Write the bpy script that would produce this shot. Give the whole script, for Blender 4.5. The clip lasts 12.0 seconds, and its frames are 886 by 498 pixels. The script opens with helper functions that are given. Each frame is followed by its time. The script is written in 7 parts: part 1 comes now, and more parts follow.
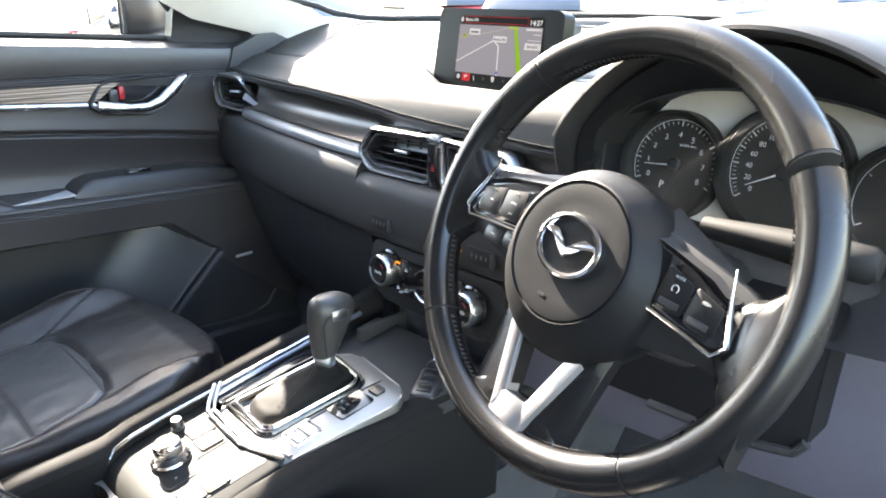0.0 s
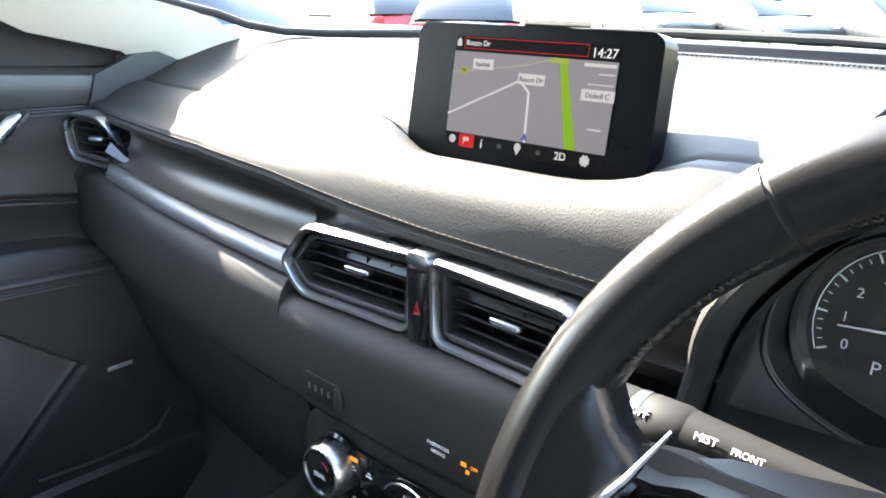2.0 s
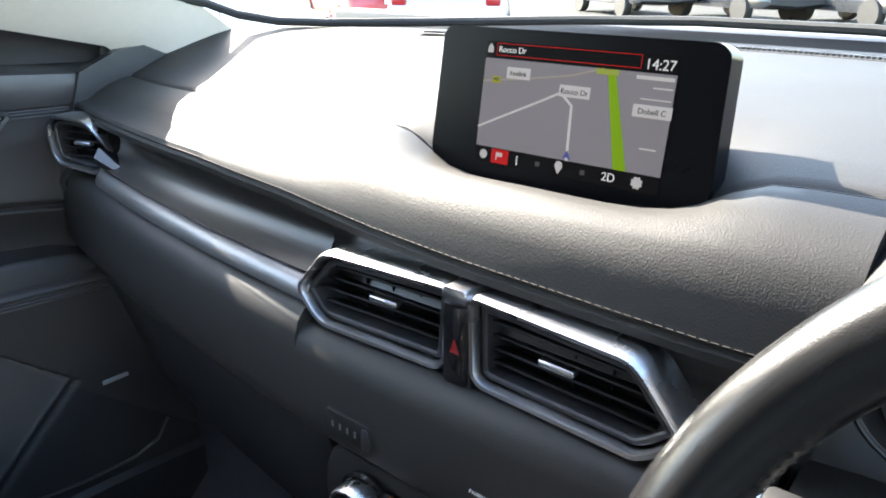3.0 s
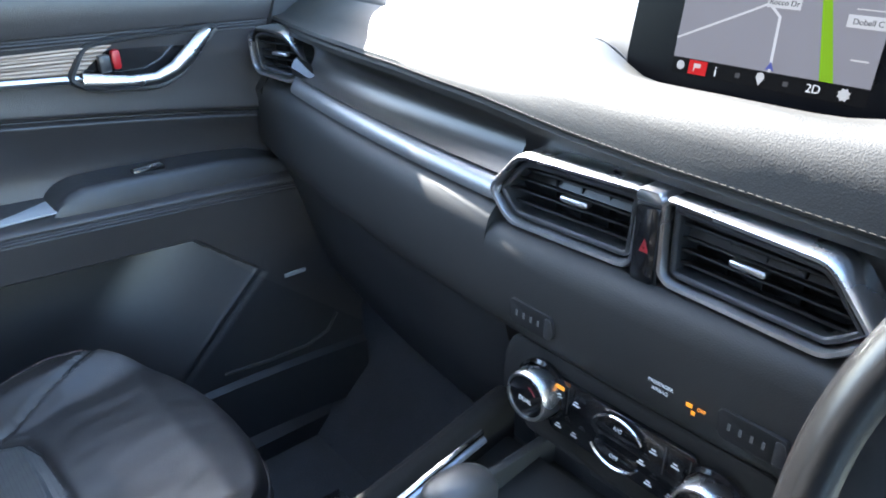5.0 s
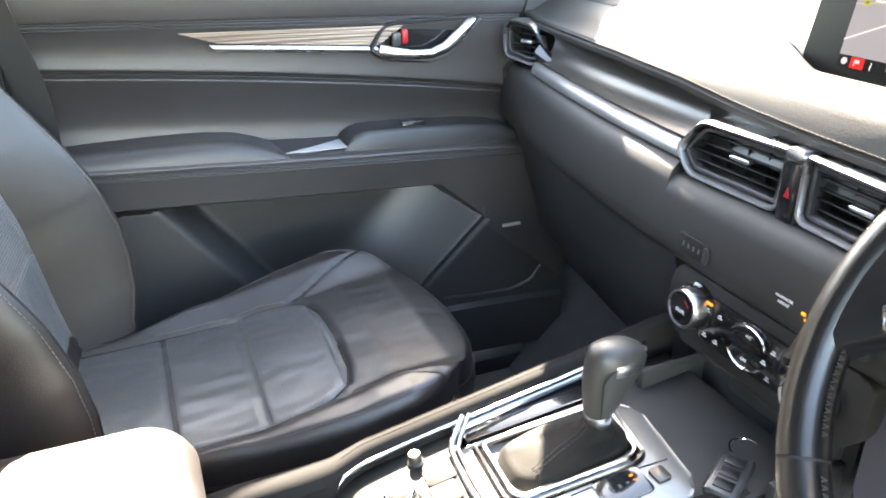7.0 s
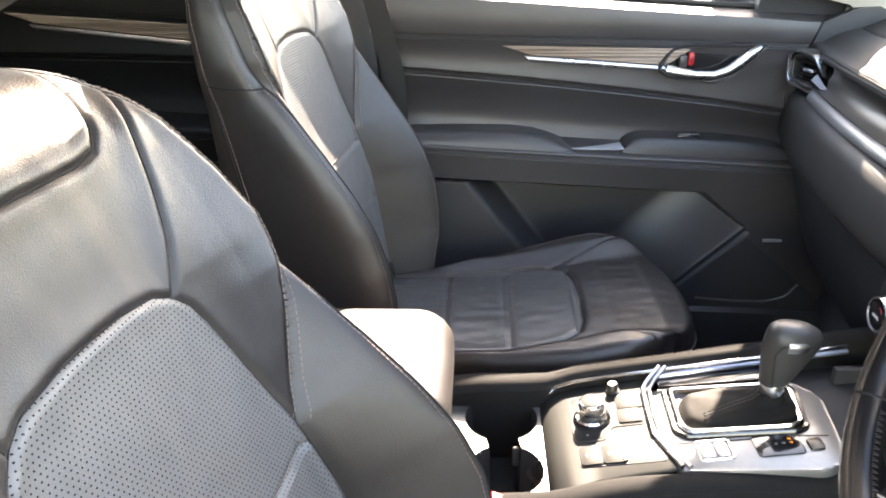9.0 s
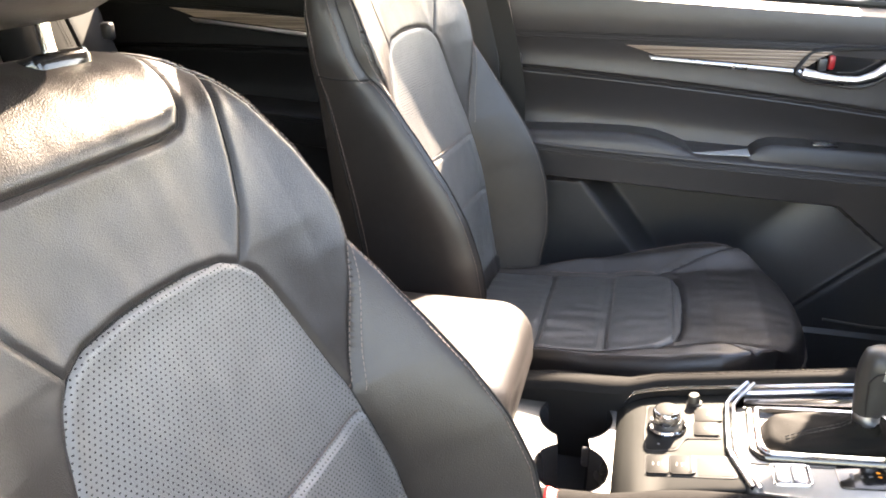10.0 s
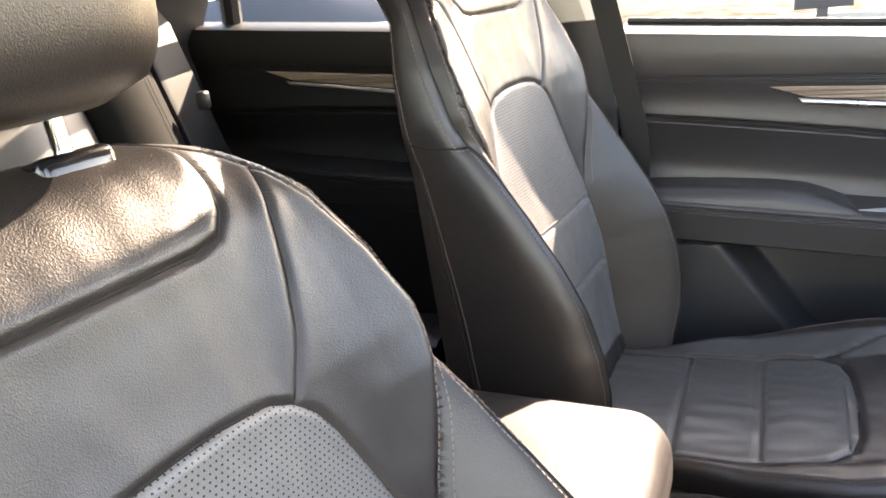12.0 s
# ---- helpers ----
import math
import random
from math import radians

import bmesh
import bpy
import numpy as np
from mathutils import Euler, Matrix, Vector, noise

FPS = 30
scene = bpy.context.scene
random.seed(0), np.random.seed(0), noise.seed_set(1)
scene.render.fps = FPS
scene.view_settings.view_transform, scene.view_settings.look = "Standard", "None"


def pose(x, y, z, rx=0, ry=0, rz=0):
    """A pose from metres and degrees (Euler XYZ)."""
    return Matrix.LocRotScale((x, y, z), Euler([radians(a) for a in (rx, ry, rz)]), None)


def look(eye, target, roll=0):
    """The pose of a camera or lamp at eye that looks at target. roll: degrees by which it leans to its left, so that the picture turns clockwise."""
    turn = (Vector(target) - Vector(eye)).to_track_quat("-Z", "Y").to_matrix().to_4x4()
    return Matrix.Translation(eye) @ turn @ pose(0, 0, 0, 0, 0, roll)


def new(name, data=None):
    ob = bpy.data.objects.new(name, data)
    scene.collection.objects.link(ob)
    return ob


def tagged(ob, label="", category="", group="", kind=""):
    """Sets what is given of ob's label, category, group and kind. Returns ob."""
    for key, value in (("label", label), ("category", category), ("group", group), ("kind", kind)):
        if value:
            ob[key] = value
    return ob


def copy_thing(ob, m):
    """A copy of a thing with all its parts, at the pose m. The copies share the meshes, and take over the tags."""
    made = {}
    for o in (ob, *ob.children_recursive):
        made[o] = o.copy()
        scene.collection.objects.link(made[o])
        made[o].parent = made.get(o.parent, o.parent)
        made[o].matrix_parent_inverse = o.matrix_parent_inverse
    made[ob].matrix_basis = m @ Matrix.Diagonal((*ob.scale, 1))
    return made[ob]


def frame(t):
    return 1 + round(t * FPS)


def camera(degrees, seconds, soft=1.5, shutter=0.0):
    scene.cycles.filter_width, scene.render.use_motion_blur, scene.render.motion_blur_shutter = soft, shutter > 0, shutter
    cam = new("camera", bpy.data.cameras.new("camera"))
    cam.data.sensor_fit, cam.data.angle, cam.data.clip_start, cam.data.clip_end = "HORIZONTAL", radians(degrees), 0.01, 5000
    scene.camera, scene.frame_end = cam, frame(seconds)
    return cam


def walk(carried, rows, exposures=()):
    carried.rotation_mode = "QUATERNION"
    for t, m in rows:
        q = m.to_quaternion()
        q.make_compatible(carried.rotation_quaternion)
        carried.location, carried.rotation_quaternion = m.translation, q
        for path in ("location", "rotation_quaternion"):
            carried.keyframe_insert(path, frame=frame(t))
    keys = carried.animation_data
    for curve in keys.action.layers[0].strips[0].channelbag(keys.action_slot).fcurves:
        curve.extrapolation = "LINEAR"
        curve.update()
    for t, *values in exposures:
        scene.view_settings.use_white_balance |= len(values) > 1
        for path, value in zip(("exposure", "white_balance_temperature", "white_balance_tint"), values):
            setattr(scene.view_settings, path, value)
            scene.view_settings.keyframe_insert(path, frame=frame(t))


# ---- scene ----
cam = camera(61.2, 12.0, soft=1.85)
PATH = [
    (0, (0.735, 0.279, 1.302), (-0.635, 1.575, 0.635), -0.1),
    (0.5, (0.655, 0.339, 1.294), (-0.703, 1.647, 0.626), -0.1),
    (1, (0.534, 0.432, 1.285), (-0.801, 1.766, 0.624), 0.2),
    (1.5, (0.434, 0.517, 1.279), (-0.875, 1.878, 0.621), 0.5),
    (2, (0.353, 0.575, 1.293), (-0.886, 2.006, 0.647), 0.8),
    (2.5, (0.308, 0.598, 1.313), (-0.875, 2.061, 0.634), 0.4),
    (4.5, (0.259, 0.56, 1.318), (-1.047, 1.814, 0.467), -0.4),
    (5, (0.282, 0.523, 1.31), (-1.095, 1.676, 0.431), -0.7),
    (5.5, (0.313, 0.489, 1.305), (-1.136, 1.539, 0.412), -0.7),
    (6, (0.356, 0.451, 1.31), (-1.165, 1.392, 0.416), -0.6),
    (6.5, (0.416, 0.411, 1.318), (-1.183, 1.231, 0.439), -0.2),
    (8.5, (0.743, 0.36, 1.363), (-1.079, 0.534, 0.556), -0.2),
    (9, (0.774, 0.416, 1.368), (-1.052, 0.324, 0.558), -0.7),
    (9.5, (0.786, 0.471, 1.37), (-1.014, 0.17, 0.552), -0.7),
    (10, (0.785, 0.509, 1.365), (-0.98, 0.019, 0.561), -1.6),
    (10.5, (0.775, 0.531, 1.367), (-0.953, -0.126, 0.604), -2.9),
    (11, (0.748, 0.537, 1.368), (-0.95, -0.244, 0.656), -4.0),
    (11.5, (0.683, 0.515, 1.361), (-1.009, -0.306, 0.68), -5.1),
    (12, (0.616, 0.467, 1.361), (-1.091, -0.319, 0.676), -5.9),
]
walk(cam, [(t, look(eye, target, roll)) for t, eye, target, roll in PATH], exposures=[(0, 4.25, 7600, 12), (1.5, 4.25, 7450, 10), (2.0, 4.1, 7450, 10), (2.5, 3.6, 7450, 10), (4.5, 3.62, 6400, 8), (5.0, 4.2, 6400, 8), (5.5, 4.66, 7600, 9), (6.5, 5.0, 8200, 11), (8.5, 4.3, 8500, 17), (9.5, 4.05, 8750, 18), (12, 4.0, 9100, 20)])

# ---- light: sun from the passenger side, clear sky ----
SUN_AT = Vector((-1.42, 0.36, 1.0)).normalized()
world = bpy.data.worlds.new("sky")
scene.world = world
world.use_nodes = True
wt = world.node_tree
sky = wt.nodes.new("ShaderNodeTexSky")
sky.sky_type = "NISHITA"
sky.sun_disc = False
sky.sun_elevation = math.asin(SUN_AT.z)
sky.sun_rotation = math.atan2(SUN_AT.x, SUN_AT.y)
wt.nodes["Background"].inputs["Strength"].default_value = 0.15
wt.links.new(sky.outputs["Color"], wt.nodes["Background"].inputs["Color"])
sun = new("sun", bpy.data.lights.new("sun", "SUN"))
sun.data.energy, sun.data.angle, sun.data.color = 4.5, radians(0.55), (1.0, 0.98, 0.945)
sun.matrix_world = look((0, 0, 0), -SUN_AT) @ Matrix.Identity(4)
sun.location = SUN_AT * 20


# ---- materials ----
def mat(name, color, rough=0.5, metal=0.0, var=0.15, scale=6.0, bump=0.0, bump_scale=300.0, coat=0.0, spec=0.5, emit=None, power=0.0, cells=False, sheen=0.0):
    m = bpy.data.materials.new(name)
    m.use_nodes = True
    nt = m.node_tree
    b = nt.nodes["Principled BSDF"]
    b.inputs["Roughness"].default_value = rough
    b.inputs["Metallic"].default_value = metal
    b.inputs["Specular IOR Level"].default_value = spec
    b.inputs["Coat Weight"].default_value = coat
    b.inputs["Sheen Weight"].default_value = sheen
    co = nt.nodes.new("ShaderNodeTexCoord")
    if var > 0:
        n1 = nt.nodes.new("ShaderNodeTexNoise")
        n1.inputs["Scale"].default_value, n1.inputs["Detail"].default_value = scale, 8.0
        n2 = nt.nodes.new("ShaderNodeTexNoise")
        n2.inputs["Scale"].default_value, n2.inputs["Detail"].default_value = scale * 14, 3.0
        nt.links.new(co.outputs["Object"], n1.inputs["Vector"])
        nt.links.new(co.outputs["Object"], n2.inputs["Vector"])
        add = nt.nodes.new("ShaderNodeMath")
        add.operation = "MULTIPLY_ADD"
        add.inputs[1].default_value = 0.4
        nt.links.new(n2.outputs["Fac"], add.inputs[0])
        nt.links.new(n1.outputs["Fac"], add.inputs[2])
        ramp = nt.nodes.new("ShaderNodeMapRange")
        ramp.inputs["From Min"].default_value, ramp.inputs["From Max"].default_value = 0.45, 0.95
        ramp.inputs["To Min"].default_value, ramp.inputs["To Max"].default_value = 1 - var, 1 + var
        nt.links.new(add.outputs[0], ramp.inputs["Value"])
        mul = nt.nodes.new("ShaderNodeVectorMath")
        mul.operation = "SCALE"
        mul.inputs[0].default_value = color
        nt.links.new(ramp.outputs["Result"], mul.inputs["Scale"])
        nt.links.new(mul.outputs["Vector"], b.inputs["Base Color"])
        rr = nt.nodes.new("ShaderNodeMapRange")
        rr.inputs["From Min"].default_value, rr.inputs["From Max"].default_value = 0.3, 0.7
        rr.inputs["To Min"].default_value, rr.inputs["To Max"].default_value = max(0.02, rough * (1 - 0.7 * var)), min(1, rough * (1 + 0.7 * var))
        nt.links.new(n1.outputs["Fac"], rr.inputs["Value"])
        nt.links.new(rr.outputs["Result"], b.inputs["Roughness"])
    else:
        b.inputs["Base Color"].default_value = (*color, 1)
    if bump > 0:
        if cells:
            t = nt.nodes.new("ShaderNodeTexVoronoi")
            t.feature = "SMOOTH_F1"
            t.inputs["Scale"].default_value = bump_scale
            out = t.outputs["Distance"]
        else:
            t = nt.nodes.new("ShaderNodeTexNoise")
            t.inputs["Scale"].default_value, t.inputs["Detail"].default_value = bump_scale, 4.0
            out = t.outputs["Fac"]
        nt.links.new(co.outputs["Object"], t.inputs["Vector"])
        bp = nt.nodes.new("ShaderNodeBump")
        bp.inputs["Strength"].default_value, bp.inputs["Distance"].default_value = bump, 0.002
        nt.links.new(out, bp.inputs["Height"])
        nt.links.new(bp.outputs["Normal"], b.inputs["Normal"])
    if emit:
        b.inputs["Emission Color"].default_value = (*emit, 1)
        b.inputs["Emission Strength"].default_value = power
    return m


def perforated(name, color, rough, hole_size=0.17):
    """Leather pierced by rows of small holes, 5 mm apart, in the plane of the seat."""
    m = mat(name, color, rough, var=0.12, scale=5, bump=0.15, bump_scale=800, cells=True)
    nt = m.node_tree
    b = nt.nodes["Principled BSDF"]
    co = nt.nodes.new("ShaderNodeTexCoord")
    sep = nt.nodes.new("ShaderNodeSeparateXYZ")
    nt.links.new(co.outputs["UV"], sep.inputs[0])
    def node(op, a, bb=None):
        n = nt.nodes.new("ShaderNodeMath")
        n.operation = op
        for k, v in enumerate((a, bb)):
            if v is None:
                continue
            if isinstance(v, (int, float)):
                n.inputs[k].default_value = v
            else:
                nt.links.new(v, n.inputs[k])
        return n.outputs[0]
    p = 0.0051
    uu = node("DIVIDE", sep.outputs["X"], p / 0.89)
    vv = node("DIVIDE", sep.outputs["Y"], p * 0.85)
    row = node("FLOOR", vv)
    odd = node("MULTIPLY", node("FLOORED_MODULO", row, 2.0), 0.5)
    fu = node("SUBTRACT", node("FRACT", node("ADD", uu, odd)), 0.5)
    fv = node("SUBTRACT", node("FRACT", vv), 0.5)
    d = node("SQRT", node("ADD", node("MULTIPLY", fu, fu), node("MULTIPLY", fv, fv)))
    hole = node("LESS_THAN", d, hole_size)
    mix = nt.nodes.new("ShaderNodeMix")
    mix.data_type = "RGBA"
    nt.links.new(hole, mix.inputs["Factor"])
    src = b.inputs["Base Color"].links[0].from_socket
    nt.links.new(src, mix.inputs["A"])
    mix.inputs["B"].default_value = (0.024, 0.024, 0.024, 1)
    nt.links.new(mix.outputs["Result"], b.inputs["Base Color"])
    sp = nt.nodes.new("ShaderNodeMath")
    sp.operation = "MULTIPLY_ADD"
    nt.links.new(hole, sp.inputs[0])
    sp.inputs[1].default_value, sp.inputs[2].default_value = -0.62, 0.62
    nt.links.new(sp.outputs[0], b.inputs["Specular IOR Level"])
    return m


def streaked(name, c1, c2, rough, axis_scale):
    """Fine lines along one way: satin wood-look strips."""
    m = mat(name, c1, rough, var=0, spec=0.35)
    nt = m.node_tree
    b = nt.nodes["Principled BSDF"]
    co = nt.nodes.new("ShaderNodeTexCoord")
    mp = nt.nodes.new("ShaderNodeMapping")
    mp.inputs["Scale"].default_value = axis_scale
    nz = nt.nodes.new("ShaderNodeTexNoise")
    nz.inputs["Scale"].default_value, nz.inputs["Detail"].default_value = 1.0, 5.0
    rp = nt.nodes.new("ShaderNodeValToRGB")
    rp.color_ramp.elements[0].color, rp.color_ramp.elements[1].color = (*c1, 1), (*c2, 1)
    rp.color_ramp.elements[0].position, rp.color_ramp.elements[1].position = 0.38, 0.62
    nt.links.new(co.outputs["Object"], mp.inputs["Vector"])
    nt.links.new(mp.outputs["Vector"], nz.inputs["Vector"])
    nt.links.new(nz.outputs["Fac"], rp.inputs["Fac"])
    nt.links.new(rp.outputs["Color"], b.inputs["Base Color"])
    return m


def glass(name, tint, alpha_mix):
    m = bpy.data.materials.new(name)
    m.use_nodes = True
    nt = m.node_tree
    nt.nodes.remove(nt.nodes["Principled BSDF"])
    tr = nt.nodes.new("ShaderNodeBsdfTransparent")
    tr.inputs["Color"].default_value = (*tint, 1)
    gl = nt.nodes.new("ShaderNodeBsdfGlossy")
    gl.inputs["Roughness"].default_value = 0.01
    mx = nt.nodes.new("ShaderNodeMixShader")
    mx.inputs["Fac"].default_value = alpha_mix
    nt.links.new(tr.outputs[0], mx.inputs[1])
    nt.links.new(gl.outputs[0], mx.inputs[2])
    nt.links.new(mx.outputs[0], nt.nodes["Material Output"].inputs["Surface"])
    return m


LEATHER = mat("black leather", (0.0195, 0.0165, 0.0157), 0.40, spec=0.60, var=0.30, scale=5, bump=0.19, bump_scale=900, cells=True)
# darker copy of the leather with the shade of rails and rear bolsters put in
LEATHER_SHADED = mat("matt shaded leather", (0.012, 0.0115, 0.0112), 0.85, spec=0.09, var=0.15, scale=6, bump=0.15, bump_scale=900, cells=True)
# paler than the plain leather: backrest glare and cushion sheen put into the colour
LEATHER_P_GLARE = perforated("perforated leather", (0.112, 0.111, 0.110), 0.40)
LEATHER_C_SHEEN = perforated("perforated cushion leather", (0.066, 0.064, 0.062), 0.36, 0.10)
DASH = mat("soft dash skin", (0.019, 0.0182, 0.017), 0.58, spec=0.32, var=0.12, scale=4, bump=0.11, bump_scale=900, cells=True)
LEDGE_SKIN = mat("dull ledge skin", (0.022, 0.0215, 0.021), 0.58, spec=0.36, var=0.12, scale=4, bump=0.09, bump_scale=900, cells=True)
DOORSKIN = mat("soft door skin", (0.036, 0.033, 0.0335), 0.36, var=0.12, scale=4, bump=0.18, bump_scale=900, cells=True)
PLASTIC = mat("black plastic", (0.026, 0.026, 0.028), 0.40, var=0.15, scale=7, bump=0.2, bump_scale=600)
POCKET = mat("hard black door plastic", (0.026, 0.0265, 0.0285), 0.42, spec=0.42, var=0.12, scale=6, bump=0.12, bump_scale=700)
PLASTIC_SOFT = mat("satin black plastic", (0.028, 0.028, 0.030), 0.34, var=0.1, scale=6, bump=0.1, bump_scale=700)
PIANO = mat("piano black", (0.008, 0.008, 0.009), 0.12, var=0.1, scale=8, coat=0.3)
CHROME = mat("polished chrome", (0.75, 0.75, 0.76), 0.12, metal=1, var=0.08, scale=12)
SATIN = mat("satin chrome", (0.55, 0.55, 0.56), 0.28, metal=1, var=0.1, scale=10, bump=0.03, bump_scale=900)
SILVER = mat("brushed silver plastic", (0.065, 0.064, 0.061), 0.36, metal=0.8, var=0.12, scale=9)
WOOD = streaked("dark layered strip", (0.009, 0.008, 0.008), (0.026, 0.023, 0.021), 0.3, (2, 20, 160))
WOOD_DOOR = streaked("brown layered strip", (0.15, 0.105, 0.075), (0.40, 0.31, 0.245), 0.45, (10, 2.5, 330))
CARPET = mat("black carpet", (0.050, 0.050, 0.054), 0.95, var=0.3, scale=20, bump=1.0, bump_scale=500)
CLOTH = mat("beige pillar cloth", (0.64, 0.60, 0.54), 0.85, var=0.06, scale=6, bump=0.2, bump_scale=900)
THREAD = mat("grey-brown thread", (0.17, 0.125, 0.11), 0.7, var=0.1)
THREAD_DARK = mat("dark grey thread", (0.020, 0.018, 0.017), 0.7, var=0.1)
THREAD_BLACK = mat("black thread", (0.014, 0.013, 0.012), 0.8, spec=0.2, var=0.1)
RUBBER = mat("black rubber", (0.012, 0.012, 0.012), 0.7, var=0.15)
RED = mat("red plastic", (0.30, 0.008, 0.012), 0.35, var=0.06)
WHITE_MARK = mat("white marking", (0.75, 0.75, 0.75), 0.5, var=0.04)
AMBER = mat("amber light", (0.6, 0.22, 0.02), 0.4, var=0, emit=(1.0, 0.33, 0.02), power=0.05)
GLASS = glass("clear glass", (0.93, 0.96, 0.95), 0.012)
LENS = glass("instrument lens", (0.95, 0.95, 0.95), 0.03)
GLASS_DARK = glass("privacy glass", (0.06, 0.066, 0.064), 0.06)
GLASS_ROOF = glass("roof glass", (0.42, 0.41, 0.40), 0.03)
GLASS_TINT = glass("tinted side glass", (0.74, 0.75, 0.73), 0.03)


# ---- mesh tools ----
from mathutils.geometry import tessellate_polygon


def thing(name, label, category, group="", kind="", at=None):
    ob = new(name)
    if at is not None:
        ob.matrix_world = at
    return tagged(ob, label, category, group, kind)


def part(name, bm, material, parent=None, label="", smooth=True, m=None):
    """Links a bmesh (or mesh) as one object under a thing or a part, in the parent's own space."""
    if isinstance(bm, bmesh.types.BMesh):
        me = bpy.data.meshes.new(name)
        bmesh.ops.recalc_face_normals(bm, faces=bm.faces) if not bm.faces.layers.int.get("keep") else None
        bm.to_mesh(me)
        bm.free()
    else:
        me = bm
    if smooth:
        me.polygons.foreach_set("use_smooth", [True] * len(me.polygons))
        me.set_sharp_from_angle(angle=radians(38))
    if not me.materials:
        me.materials.append(material)
    ob = new(name, me)
    if parent is not None:
        ob.parent = parent
    if m is not None:
        ob.matrix_local = m
    if label:
        tagged(ob, label)
    return ob


def from_rings(rings, closed=True, cap=True, loop=False):
    """Joins rings of equal length into a skin."""
    bm = bmesh.new()
    vs = [[bm.verts.new(p) for p in r] for r in rings]
    n = len(rings[0])
    pairs = list(zip(vs, vs[1:])) + ([(vs[-1], vs[0])] if loop else [])
    for a, b in pairs:
        for i in range(n if closed else n - 1):
            j = (i + 1) % n
            bm.faces.new((a[i], a[j], b[j], b[i]))
    if cap and closed and not loop:
        bm.faces.new(vs[0][::-1])
        bm.faces.new(vs[-1])
    return bm


def box(sx, sy, sz, bevel=0.0, seg=2, c=(0, 0, 0)):
    bm = bmesh.new()
    bmesh.ops.create_cube(bm, size=1)
    bmesh.ops.scale(bm, vec=(sx, sy, sz), verts=bm.verts)
    if bevel:
        bmesh.ops.bevel(bm, geom=bm.edges, offset=min(bevel, 0.49 * min(sx, sy, sz)), segments=seg, profile=0.5, affect="EDGES")
    bmesh.ops.translate(bm, vec=c, verts=bm.verts)
    return bm


def prism(outline, depth, bevel=0.0, seg=2, taper=1.0):
    """A plate in the local x-z plane from y = 0 to y = depth (towards the back), with bevelled rims."""
    bm = bmesh.new()
    cx = sum(p[0] for p in outline) / len(outline)
    cz = sum(p[1] for p in outline) / len(outline)
    a = [bm.verts.new((cx + (x - cx) * taper, 0, cz + (z - cz) * taper)) for x, z in outline]
    b = [bm.verts.new((x, depth, z)) for x, z in outline]
    front = bm.faces.new(a)
    bm.faces.new(b[::-1])
    n = len(a)
    for i in range(n):
        bm.faces.new((a[i], b[i], b[(i + 1) % n], a[(i + 1) % n]))
    if bevel:
        bmesh.ops.bevel(bm, geom=list(front.edges), offset=bevel, segments=seg, profile=0.5, affect="EDGES")
    return bm


def rounded(outline, r, k=4):
    """Rounds the corners of a 2D outline."""
    out = []
    n = len(outline)
    for i in range(n):
        p, a, b = Vector(outline[i]), Vector(outline[i - 1]), Vector(outline[(i + 1) % n])
        ra = min(r, 0.45 * (a - p).length, 0.45 * (b - p).length)
        s, e = p + (a - p).normalized() * ra, p + (b - p).normalized() * ra
        for t in range(k + 1):
            t /= k
            out.append(tuple((1 - t) ** 2 * s + 2 * t * (1 - t) * p + t * t * e))
    return out


def inset(outline, d):
    """Moves a 2D outline inwards by d."""
    n = len(outline)
    area = sum(outline[i][0] * outline[(i + 1) % n][1] - outline[(i + 1) % n][0] * outline[i][1] for i in range(n))
    sgn = 1 if area > 0 else -1
    out = []
    for i in range(n):
        p, a, b = Vector(outline[i]), Vector(outline[i - 1]), Vector(outline[(i + 1) % n])
        e1, e2 = (p - a).normalized(), (b - p).normalized()
        n1, n2 = Vector((-e1.y, e1.x)) * sgn, Vector((-e2.y, e2.x)) * sgn
        nn = n1 + n2
        nn = nn / max(0.3, nn.dot(nn) / 2) if nn.length > 1e-6 else n1
        out.append(tuple(p + nn * d))
    return out


def rim(outline, width, depth, crown=0.003, proud=0.0):
    """A rounded frame round a 2D outline: local x-z plane, facing -y."""
    inner, mid1, mid2 = inset(outline, width), inset(outline, width * 0.3), inset(outline, width * 0.75)
    rings = [[(x, depth, z) for x, z in outline], [(x, crown * 0.4 - proud, z) for x, z in outline],
             [(x, -crown - proud, z) for x, z in mid1], [(x, -crown * 0.8 - proud, z) for x, z in mid2],
             [(x, crown * 0.6 - proud, z) for x, z in inner], [(x, depth, z) for x, z in inner]]
    return from_rings(rings, closed=True, cap=False)


def tube(points, r, k=8, closed=False, flat=1.0):
    """A round bar along points."""
    pts = [Vector(p) for p in points]
    n = len(pts)
    rings = []
    ref = None
    for i in range(n):
        a = pts[i - 1] if (i > 0 or closed) else pts[i]
        b = pts[(i + 1) % n] if (i < n - 1 or closed) else pts[i]
        d = (b - a).normalized()
        if ref is None:
            ref = Vector((0, 0, 1)) if abs(d.z) < 0.9 else Vector((1, 0, 0))
        s = d.cross(ref).normalized()
        ref = s.cross(d).normalized()
        rr = r[i] if isinstance(r, (list, tuple)) else r
        rings.append([pts[i] + (s * math.cos(t) + ref * math.sin(t) * flat) * rr for t in [2 * math.pi * j / k for j in range(k)]])
    return from_rings(rings, closed=True, cap=not closed, loop=closed)


def lathe(profile, k=32):
    """Turns (radius, height) pairs about local z."""
    rings = [[(r * math.cos(2 * math.pi * j / k), r * math.sin(2 * math.pi * j / k), z) for j in range(k)] for r, z in profile]
    return from_rings(rings, closed=True, cap=True)


